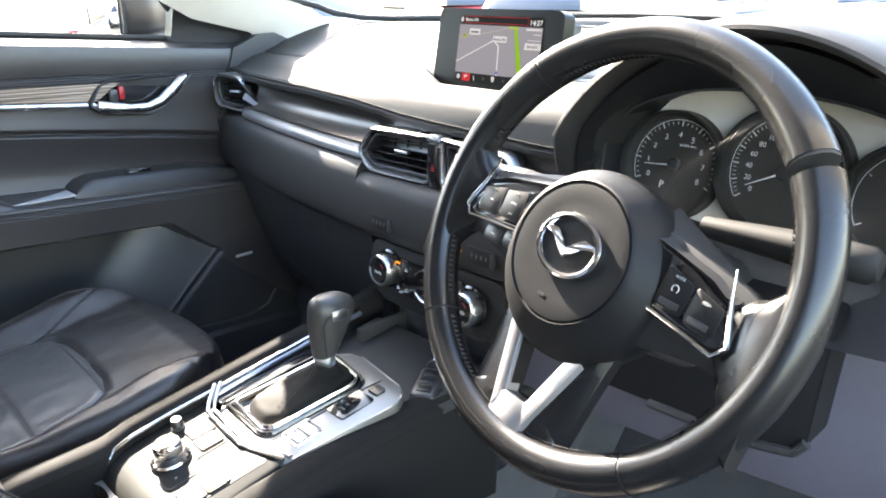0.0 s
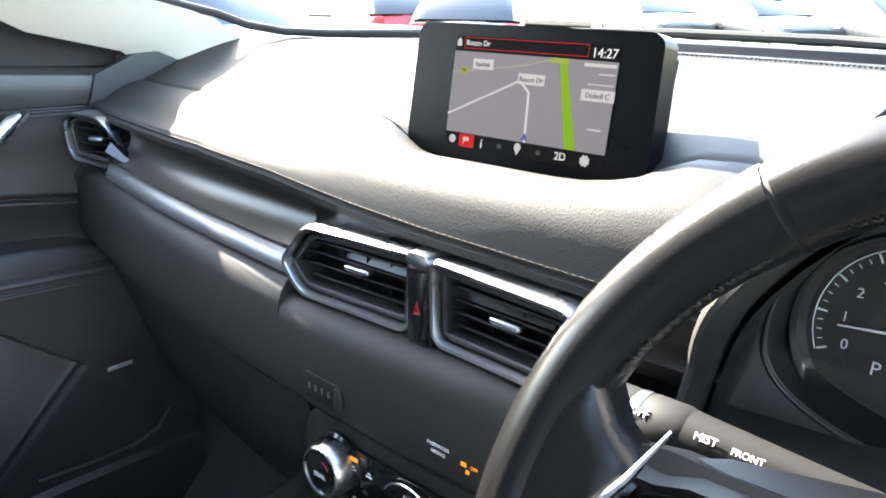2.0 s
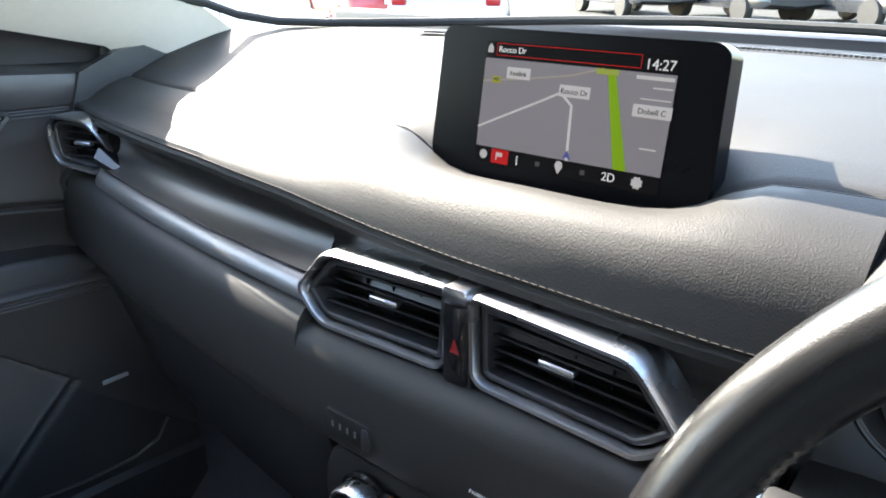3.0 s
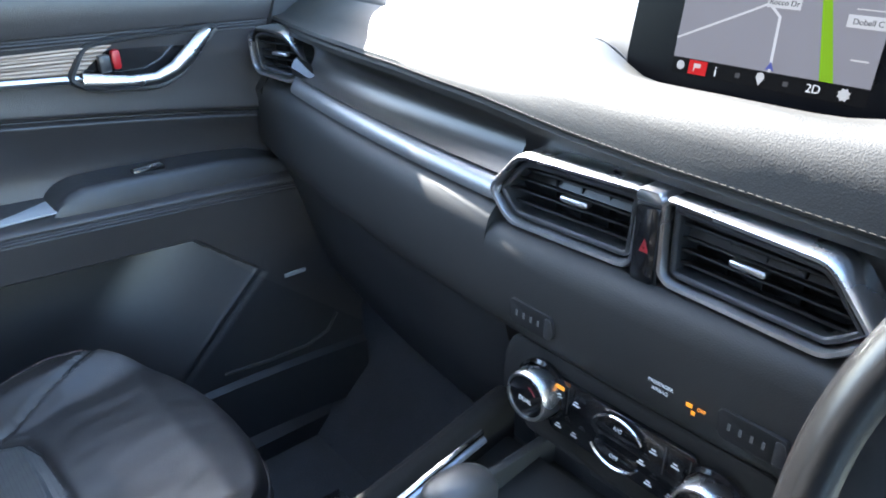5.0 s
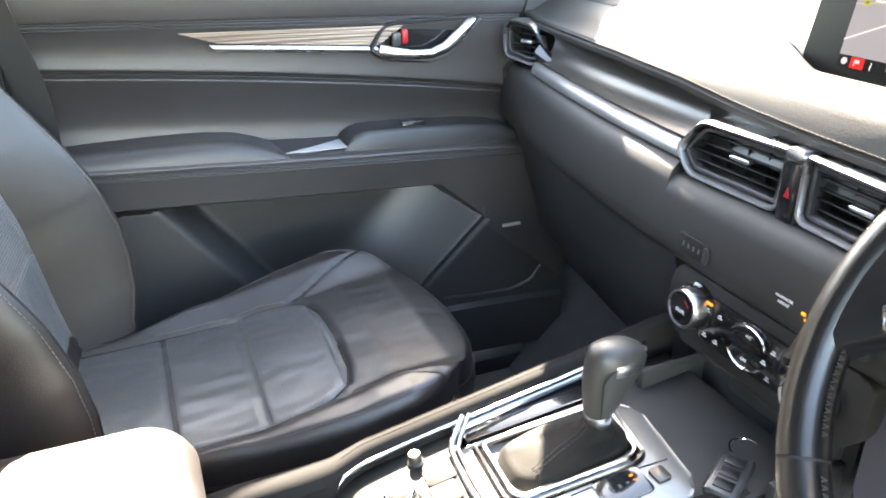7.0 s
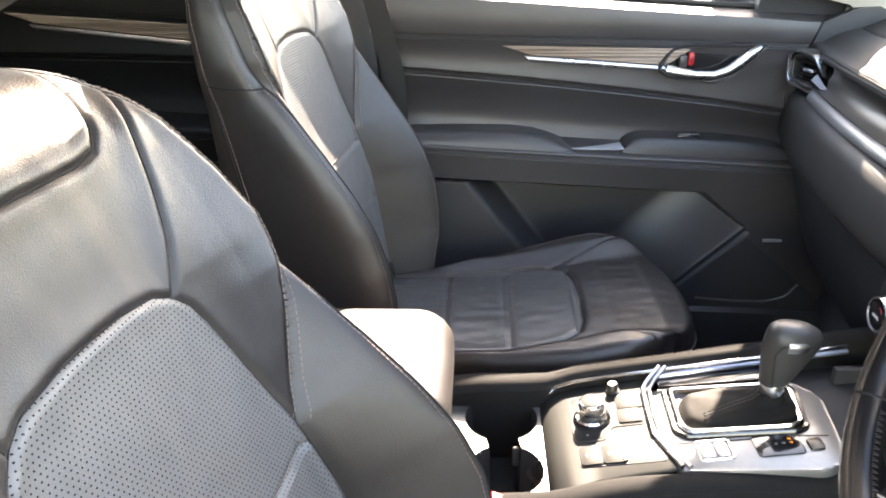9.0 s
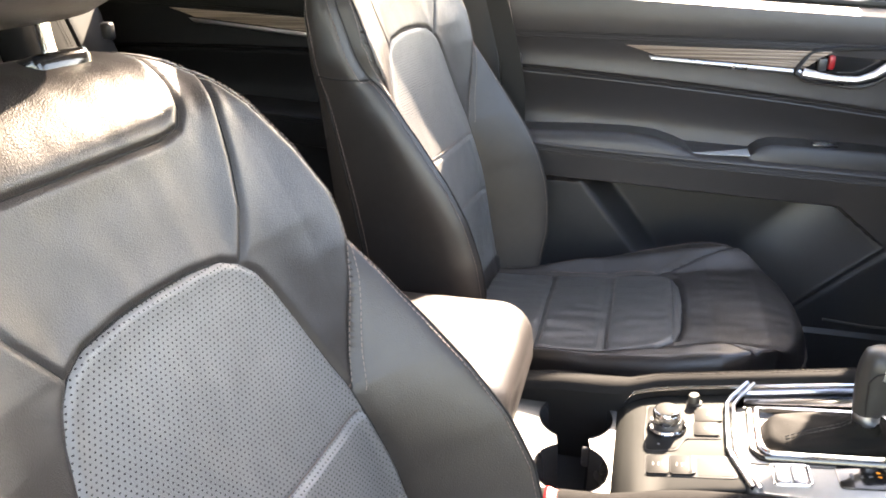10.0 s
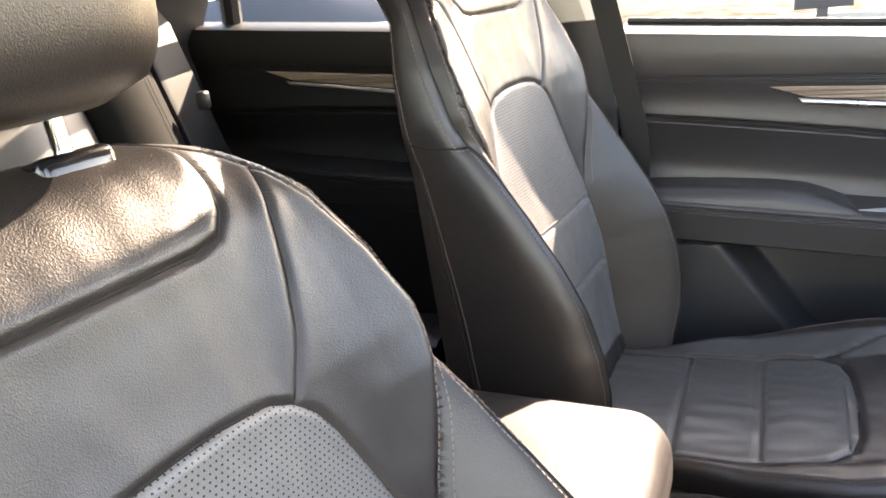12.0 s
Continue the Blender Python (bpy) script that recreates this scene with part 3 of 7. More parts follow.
part("button", prism(rounded([(-0.016, -0.033), (0.016, -0.033), (0.016, 0.029), (-0.016, 0.029)], 0.003), 0.006, 0.0015), PIANO, sw, m=pose(0, -0.003, 0))
tri = [(0.0075 * math.sin(a), 0.0075 * math.cos(a) - 0.004) for a in (0, 2.094, 4.189)][::-1]
part("triangle", rim(tri, 0.0016, 0.001, 0.0003), RED, sw, "red warning triangle", m=pose(0, -0.0036, 0))
part("triangle", rim([(x * 0.5, (z + 0.004) * 0.5 - 0.004) for x, z in tri], 0.001, 0.001, 0.0003), RED, sw, m=pose(0, -0.0036, 0))


# ---- display on top of the dashboard ----
def emit(name, c, p=1.0):
    return mat(name, tuple(v * 0.2 for v in c), 0.4, spec=0.06, var=0, emit=c, power=p)


LCD = 0.034
display = thing("display_screen", "upright tablet-like display showing a grey street map", "display", at=facing(0.008, 1.062, 1.165, 9))
body = rounded([(-0.114, -0.010), (0.104, -0.010), (0.113, 0.012), (0.110, 0.100), (0.102, 0.106), (-0.114, 0.106), (-0.120, 0.100), (-0.122, 0.006)], 0.009, 6)
bm = prism(body, 0.022, 0.004, 3)
part("housing", moved(bm, pose(0, 0, 0, -90) @ Matrix.Identity(4)), mat("display black", (0.0022, 0.0022, 0.003), 0.28, spec=0.10, var=0.05), display, "black display housing", m=pose(0, 0, 0, 0))
bm = prism(inset(body, 0.014), 0.035, 0.0)
part("back_cover", moved(bm, pose(0, 0, 0, -90)), PLASTIC, display, m=pose(0, 0.0, -0.02))
part("foot", box(0.17, 0.05, 0.04, 0.008, c=(0, -0.03, -0.05)), PLASTIC, display)


def lcd(name, pts, c, z, parent=display, p=LCD):
    bm = bmesh.new()
    bm.faces.new([bm.verts.new((x, y, z)) for x, y in pts])
    bmesh.ops.solidify(bm, geom=bm.faces, thickness=0.0001)
    key = "lcd " + ",".join("%.3f" % v for v in c) + " %.3f" % p
    m = bpy.data.materials.get(key) or emit(key, c, p)
    return part(name, bm, m, parent, smooth=False)


def rect(x0, y0, x1, y1):
    return [(x0, y0), (x1, y0), (x1, y1), (x0, y1)]


def stroke(pts, w):
    """A bent ribbon along 2D points."""
    out, back = [], []
    for i, p in enumerate(pts):
        a, b = Vector(pts[max(0, i - 1)]), Vector(pts[min(len(pts) - 1, i + 1)])
        d = (b - a).normalized()
        n = Vector((-d.y, d.x)) * w / 2
        out.append(tuple(Vector(p) + n))
        back.append(tuple(Vector(p) - n))
    return out + back[::-1]


SX0, SX1, SY0, SY1 = -0.076, 0.078, 0.0, 0.094
lcd("panel", rect(SX0, 0.004, SX1, 0.096), (0.012, 0.012, 0.014), 0.0006)
lcd("map", rect(SX0, 0.0165, SX1, 0.0835), (0.36, 0.35, 0.40), 0.0012)
lcd("motorway", stroke([(-0.076, 0.066), (-0.04, 0.0705), (0.0, 0.0765), (0.025, 0.0835)], 0.0012), (0.5, 0.48, 0.42), 0.0016)
lcd("road", stroke([(-0.076, 0.031), (-0.018, 0.058), (-0.006, 0.064), (0.002, 0.066)], 0.0017), (0.8, 0.8, 0.84), 0.0018)
lcd("road", stroke([(-0.006, 0.064), (0.004, 0.0555), (0.006, 0.0165)], 0.0022), (0.85, 0.85, 0.9), 0.0018)
lcd("park", [(0.028, 0.0835), (0.034, 0.0835), (0.053, 0.0165), (0.043, 0.0165)], (0.30, 0.56, 0.03), 0.0017)
lcd("park", rect(0.020, 0.0795, 0.037, 0.0835), (0.45, 0.55, 0.12), 0.002)
for a in ((0.05, 0.079, 0.077, 0.0815), (0.063, 0.0735, 0.077, 0.0745), (0.060, 0.033, 0.072, 0.0342), (0.055, 0.066, 0.077, 0.0668)):
    lcd("road", rect(*a), (0.78, 0.78, 0.8), 0.0018)
for x, y, w, t, s in ((-0.044, 0.074, 0.021, "Eastlink", 0.0048), (0.005, 0.0655, 0.025, "Rocco Dr", 0.0056), (0.065, 0.0585, 0.028, "Dobell C", 0.0055)):
    lcd("map_label", rect(x - w / 2, y - 0.0042, x + w / 2, y + 0.0042), (0.78, 0.78, 0.82), 0.0021)
    words("map_text", t, s, pose(x, y - 0.0003, 0.0024), emit("dark text", (0.08, 0.08, 0.1), LCD), display)
lcd("route_shield", rect(-0.067, 0.0655, -0.0595, 0.0705), (0.5, 0.52, 0.05), 0.0021)
words("map_text", "M3", 0.004, pose(-0.0632, 0.068, 0.0024), bpy.data.materials["dark text"], display)
lcd("position_arrow", [(0.006, 0.0245), (0.0025, 0.0175), (0.006, 0.019), (0.0095, 0.0175)], (0.12, 0.15, 0.5), 0.0025)
RED_LCD = (0.75, 0.03, 0.035)
for r in ((-0.0665, 0.0858, 0.052, 0.0863), (-0.0665, 0.0945, 0.052, 0.095), (-0.0665, 0.0858, -0.066, 0.095), (0.0515, 0.0858, 0.052, 0.095)):
    lcd("search_frame", rect(*r), RED_LCD, 0.0014)
LIT = emit("lit text", (0.85, 0.85, 0.88), LCD * 1.3)
words("search_text", "Rocco Dr", 0.0062, pose(-0.0645, 0.0903, 0.0016), LIT, display, "LEFT")
words("clock_text", "14:27", 0.0098, pose(0.0655, 0.0888, 0.0016), LIT, display)
lcd("home_icon", [(-0.0745, 0.0875), (-0.0695, 0.0875), (-0.0695, 0.0915), (-0.072, 0.0945), (-0.0745, 0.0915)], (0.8, 0.8, 0.82), 0.0014)
lcd("red_button", rect(-0.0605, 0.005, -0.0445, 0.0158), RED_LCD, 0.0014)
lcd("flag_icon", [(-0.056, 0.0075), (-0.055, 0.0075), (-0.055, 0.010), (-0.050, 0.0105), (-0.050, 0.0135), (-0.056, 0.0135)], (0.85, 0.7, 0.7), 0.0017)
lcd("tick_icon", [(-0.068 + 0.0036 * math.cos(k), 0.0105 + 0.0036 * math.sin(k)) for k in np.linspace(0, 6.28, 14)[:-1]], (0.7, 0.7, 0.74), 0.0014)
words("info_icon", "i", 0.011, pose(-0.0365, 0.0098, 0.0016), LIT, display)
lcd("pin_icon", [(0.0, 0.0055), (0.0035, 0.0115), (0.0025, 0.0145), (0.0, 0.0155), (-0.0025, 0.0145), (-0.0035, 0.0115)], (0.75, 0.75, 0.78), 0.0014)
words("view_text", "2D", 0.0085, pose(0.0405, 0.0102, 0.0016), LIT, display)
lcd("gear_icon", [((0.0048 if k % 2 else 0.0036) * math.cos(k * 0.3927) + 0.062, (0.0048 if k % 2 else 0.0036) * math.sin(k * 0.3927) + 0.0102) for k in range(16)], (0.75, 0.75, 0.78), 0.0014)
for x in (-0.018, 0.02):
    lcd("dim_icon", rect(x - 0.002, 0.0085, x + 0.002, 0.012), (0.12, 0.12, 0.13), 0.0014)


# ---- instrument hood and dials ----
hood = new("instrument_hood")
hood.parent = dashboard


def tuck(x, z):
    # the inner foot lies behind the edge of the dashboard pad
    return 0.055 * min(1.0, max(0.0, (1.15 - z) / 0.07)) if x < 0.43 else 0.0


def hood_arch(u, y, grow=0.0):
    """The hood's edge: u from 0 (inner foot) to 1 (outer foot)."""
    a = math.pi * (1 - u)
    cx, w, h = 0.435, 0.235 + grow, 0.245 + grow
    x = cx + w * math.cos(a)
    z = 1.02 + h * abs(math.sin(a))
    return (x, y + tuck(x, z), z)


def hood_skin(u, v):
    # from the inner lip over the crest and forward to the windscreen side
    if v < 0.2:
        t = v / 0.2
        p = hood_arch(u, 1.12 - 0.19 * t, -0.018 + 0.012 * t)
    elif v < 0.35:
        t = (v - 0.2) / 0.15
        p = hood_arch(u, 0.93 - 0.012 * math.sin(t * math.pi), -0.006 + 0.016 * t)
    else:
        t = (v - 0.35) / 0.65
        p = list(hood_arch(u, 0.93 + 0.60 * t, 0.010 + 0.05 * t))
        p[2] = p[2] * (1 - t ** 1.5) + min(p[2], 1.218) * t ** 1.5
    return tuple(p)


part("hood_skin", sheet(48, 30, hood_skin), mat("hood skin", (0.022, 0.0215, 0.021), 0.55, spec=0.35, var=0.12, scale=4, bump=0.15, bump_scale=900, cells=True), hood, "soft instrument hood")
lining = [hood_arch(k / 40, 0, -0.014)[::2] for k in range(41)]
part("hood_lining", moved(prism(lining[::-1], 0.01), pose(0, 1.105, 0)), mat("satin lining", (0.07, 0.068, 0.066), 0.45, var=0.1), hood, "satin lining behind the dials")
face_m = facing(0.418, 1.076, 1.112, 12)
# black funnel between the hood's lip and the opening of the dials
def opening(a, grow, y):
    c, d = math.cos(a), math.sin(a)
    h = 0.103 if d > 0 else 0.060
    return (0.418 + (0.187 + grow) * math.copysign(abs(c) ** 0.83, c), y, 1.098 + (h + grow) * math.copysign(abs(d) ** 0.83, d))


def lip(a, y):
    c, d = math.cos(a), math.sin(a)
    x, z = 0.435 + 0.225 * c, 1.02 + (0.232 if d > 0 else 0.03) * d
    return (x, y + 0.8 * tuck(x, z), z)


turn_a = [2 * math.pi * k / 72 for k in range(72)]
funnel = from_rings([[lip(a, 0.945) for a in turn_a], [tuple(Vector(lip(a, 0.975)) * 0.55 + Vector(opening(a, 0.004, 0.995)) * 0.45) for a in turn_a], [opening(a, 0.004, 1.016) for a in turn_a], [opening(a, 0.0, 1.020) for a in turn_a], [opening(a, -0.002, 1.072) for a in turn_a]], closed=True, cap=False)
part("funnel", funnel, mat("satin black funnel", (0.011, 0.011, 0.012), 0.42, spec=0.4, var=0.1, scale=6, bump=0.08, bump_scale=900), hood, "satin black surround of the dials")
part("opening_lip", tube([opening(a, 0.001, 1.0165) for a in turn_a], 0.0016, 6, closed=True), PLASTIC_SOFT, hood)
cluster = new("instrument_cluster")
cluster.parent = dashboard
cluster.matrix_local = face_m
DIALBACK = mat("dial black", (0.035, 0.033, 0.030), 0.35, var=0.1)
# the lens's beige reflection is put into the colour of the plate behind the dials
SURROUND_HAZE = mat("dial surround haze", (0.70, 0.65, 0.58), 0.35, var=0.1, scale=12)
out = rounded([(-0.20, -0.05), (-0.17, -0.085), (0.17, -0.085), (0.20, -0.05), (0.195, 0.05), (0.13, 0.105), (-0.13, 0.105), (-0.195, 0.05)], 0.03, 6)
part("back_plate", moved(prism(out, 0.01, 0.002), pose(0, 0, 0, -90)), SURROUND_HAZE, cluster, "back plate in the beige of the lens reflection")


def dial(cx, r, labels, ang0, ang1, needle, wide=1.05, lift=0.0):
    d = new("gauge")
    d.parent = cluster
    d.matrix_local = pose(cx, lift, 0.002)
    loops = lambda prof: from_rings([[(q * math.cos(0.1309 * j), q * math.sin(0.1309 * j), h) for j in range(48)] for q, h in prof], loop=True)
    part("dial_ring", loops(((r * 0.985, 0.012), (r * 0.99, 0.0215), (r * 1.004, 0.0240), (r * 1.025, 0.0215), (r * 1.03, 0.010))), SILVER, d, "satin metal ring")
    part("dial_bezel", loops(((r * 0.93, 0.0022), (r * 0.985, 0.012), (r * 1.01, 0.010), (r * wide, 0.004), (r * wide, 0.0), (r * 0.93, 0.0))), DIALBACK, d, "dark sloping bezel")
    part("dial_face", lathe([(r * 0.95, 0), (r * 0.95, 0.0025), (0.001, 0.0025)], 48), DIALBACK, d)
    n = len(labels)
    for k, t in enumerate(labels):
        a = radians(ang0 + (ang1 - ang0) * k / (n - 1))
        p = (math.cos(a) * r * 0.74, math.sin(a) * r * 0.74)
        if t:
            words("dial_text", t, r * (0.15 if n < 12 else 0.115), pose(p[0] * 0.78, p[1] * 0.78, 0.0032), WHITE_MARK, d)
        part("dial_mark", box(r * 0.10, 0.0012, 0.0005), WHITE_MARK, d, smooth=False, m=pose(p[0] * 1.08, p[1] * 1.08, 0.003, 0, 0, math.degrees(a)))
        if k < n - 1:
            for j in (1, 2, 3):
                a2 = a + radians((ang1 - ang0) / (n - 1)) * j / 4
                part("dial_mark", box(r * 0.05, 0.0006, 0.0005), WHITE_MARK, d, smooth=False, m=pose(math.cos(a2) * r * 0.80, math.sin(a2) * r * 0.80, 0.003, 0, 0, math.degrees(a2)))
    arc = [(r * 0.865 * math.cos(radians(a)), r * 0.865 * math.sin(radians(a)), 0.003) for a in np.linspace(ang0, ang1, 40)]
    part("dial_arc", tube(arc, 0.0004, 4), WHITE_MARK, d)
    part("needle", tube([(0, 0, 0.006), (r * 0.62 * math.cos(radians(needle)), r * 0.62 * math.sin(radians(needle)), 0.006)], [0.0012, 0.0005], 6), WHITE_MARK, d, "white needle")
    part("needle_hub", lathe([(0.008, 0.0025), (0.008, 0.007), (0.006, 0.009), (0.001, 0.009)], 20), PLASTIC_SOFT, d)
    return d


# the lens leans back, so that the pale roof shows in it
def lens_pt(a, k):
    p = Vector(opening(a, -0.003, 0)) * k + Vector((0.418, 0, 1.108)) * (1 - k)
    return (p.x, 1.036 + (p.z - 1.10) * 0.325, p.z)


part("lens", from_rings([[lens_pt(a, k) for a in turn_a] for k in (1.0, 0.5, 0.05)], closed=True, cap=False), LENS, hood, "clear glossy lens over the dials").visible_shadow = False
tach = dial(-0.122, 0.061, [str(k) for k in range(9)], 205, -25, 185, 1.05, -0.012)
words("dial_text", "P", 0.012, pose(-0.012, -0.025, 0.0032), WHITE_MARK, tach)
words("dial_text", "x1000r/min", 0.0045, pose(0.012, 0.024, 0.0032), WHITE_MARK, tach)
dial(0.004, 0.068, ["0", "20", "40", "60", "80", "100", "120", "140", "160", "180", "200", "220", "240", "260"], 215, -35, 207, 1.05)
info = dial(0.128, 0.061, ["", ""], 210, -30, 90, 1.05, -0.012)
lcd("info_panel", rect(-0.02, -0.012, 0.025, 0.012), (0.35, 0.37, 0.42), 0.0035, info, 0.03)
words("dial_text", "888", 0.008, pose(0.0, -0.03, 0.0035), WHITE_MARK, info)

# ---- steering wheel ----
WC = Vector((0.3865, 0.784, 1.091))
wheel = thing("steering_wheel", "black leather steering wheel with silver-trimmed spokes and switches", "steering wheel", at=facing(*WC, 24.4, -5) @ pose(0, 0, 0, 0, 0, -8))
R, RT = 0.185, 0.0165


def rim_arc(a0, a1, n, rx=RT, grow=0.0):
    rings = []
    for a in np.linspace(radians(a0), radians(a1), n):
        c, s = math.cos(a), math.sin(a)
        bulge = 1.0 + 0.10 * (math.exp(-((math.degrees(a) % 360 - 45) / 14) ** 2) + math.exp(-((math.degrees(a) % 360 - 135) / 14) ** 2))
        ring = []
        for j in range(14):
            t = 2 * math.pi * j / 14
            rr = R + (rx * bulge + grow) * math.cos(t)
            ring.append((rr * c, rr * s, (rx * 1.12 * bulge + grow) * math.sin(t)))
        rings.append(ring)
    return from_rings(rings)


RIMLEATHER = mat("worn smooth leather", (0.007, 0.007, 0.0075), 0.26, spec=0.4, var=0.2, scale=7, bump=0.05, bump_scale=1300, cells=True)
SPOKE_DARK = mat("satin black spoke", (0.014, 0.014, 0.0145), 0.5, spec=0.3, var=0.1, scale=8)
SILVER_FORK = mat("pale satin silver", (0.50, 0.50, 0.51), 0.33, metal=0.9, var=0.08, scale=10)
SEAMS = (42, 137, 224, 312)
for a0, a1 in zip(SEAMS, SEAMS[1:] + (399,)):
    part("rim", rim_arc(a0 + 0.35, a1 - 0.35, 36), RIMLEATHER, wheel, "leather-wrapped rim")
for a in SEAMS:
    part("rim_joint", rim_arc(a - 0.4, a + 0.4, 3, RT - 0.0008), RUBBER, wheel)
# lacing along the inner side of the rim
for a0, a1 in ((46, 133), (141, 166), (196, 220), (228, 308), (316, 340), (18, 38)):
    verts, faces = [], []
    for a in np.arange(radians(a0), radians(a1), 0.030):
        for e, dz in ((-1, 0.0018), (1, -0.0018)):
            k = len(verts)
            for (da, zz) in ((-0.004, -0.003), (0.004, -0.003), (0.012, 0.003), (0.004, 0.003)):
                rr = R - RT - 0.0002
                verts.append(((rr - 0.0006) * math.cos(a + da * e), (rr - 0.0006) * math.sin(a + da * e), zz + 0.004))
            faces.append((k, k + 1, k + 2, k + 3))
    me = bpy.data.meshes.new("lacing")
    me.from_pydata(verts, [], faces)
    tagged(part("lacing", me, THREAD_DARK, wheel, smooth=False), "hand-laced thread", kind="stuff")
# airbag cover: a cone-shaped boss with a flat round face
rings = []
for r, z, dy in ((0.080, -0.040, -0.018), (0.084, -0.020, -0.018), (0.0845, -0.004, -0.018), (0.083, 0.006, -0.0175), (0.079, 0.0125, -0.0165), (0.072, 0.0195, -0.0145), (0.0655, 0.0255, -0.0115), (0.0622, 0.0285, -0.010), (0.0608, 0.0290, -0.010), (0.0600, 0.0272, -0.010), (0.0592, 0.0268, -0.010), (0.0580, 0.0284, -0.010), (0.052, 0.0290, -0.0095), (0.042, 0.0284, -0.008), (0.034, 0.0283, -0.0065), (0.015, 0.0290, -0.006), (0.004, 0.0292, -0.006)):
    rings.append([(r * math.cos(t), dy + r * math.sin(t), z) for t in np.linspace(0, 2 * math.pi, 73)[:-1]])
part("airbag_cover", from_rings(rings), mat("airbag cover", (0.0075, 0.0075, 0.008), 0.5, spec=0.17, var=0.12, scale=6, bump=0.05, bump_scale=1500, cells=True), wheel, "grained round airbag cover")
part("cover_mark", box(0.007, 0.003, 0.0004, c=(-0.006, -0.052, 0.0290)), SPOKE_DARK, wheel, smooth=False)
# badge: a plain oval ring with a wing shape
bad = new("badge")
bad.parent = wheel
bad.matrix_local = pose(0, -0.006, 0.0290)
ring = [(0.0310 * math.cos(t), 0.0240 * math.sin(t) + (0.0012 if math.sin(t) > 0 else 0), 0.0022) for t in np.linspace(0, 2 * math.pi, 49)[:-1]]
part("badge_ring", tube(ring, 0.0030, 8, closed=True), CHROME, bad, "chrome oval ring")
wing = [(-0.0275, 0.0100), (-0.0150, 0.0110), (-0.0045, 0.0035), (0, -0.0035), (0.0045, 0.0035), (0.0150, 0.0110), (0.0275, 0.0100), (0.0285, 0.0050), (0.0165, 0.0050), (0.0095, -0.0045), (0, -0.0105), (-0.0095, -0.0045), (-0.0165, 0.0050), (-0.0285, 0.0050)]
part("badge_wing", moved(prism(wing[::-1], 0.0045, 0.0014), pose(0, 0, 0.0045, -90)), CHROME, bad, "chrome wing shape")
# side spokes: leather root at the rim, satin cover above the switch pad, chrome edge round it
PADGREY = mat("soft black button", (0.006, 0.006, 0.0065), 0.4, spec=0.3, var=0.05)
PADTEXT = mat("pale button print", (0.35, 0.35, 0.35), 0.5, var=0.03)
SPOKE = mat("satin spoke cover", (0.012, 0.0115, 0.011), 0.45, spec=0.4, var=0.1, scale=8)
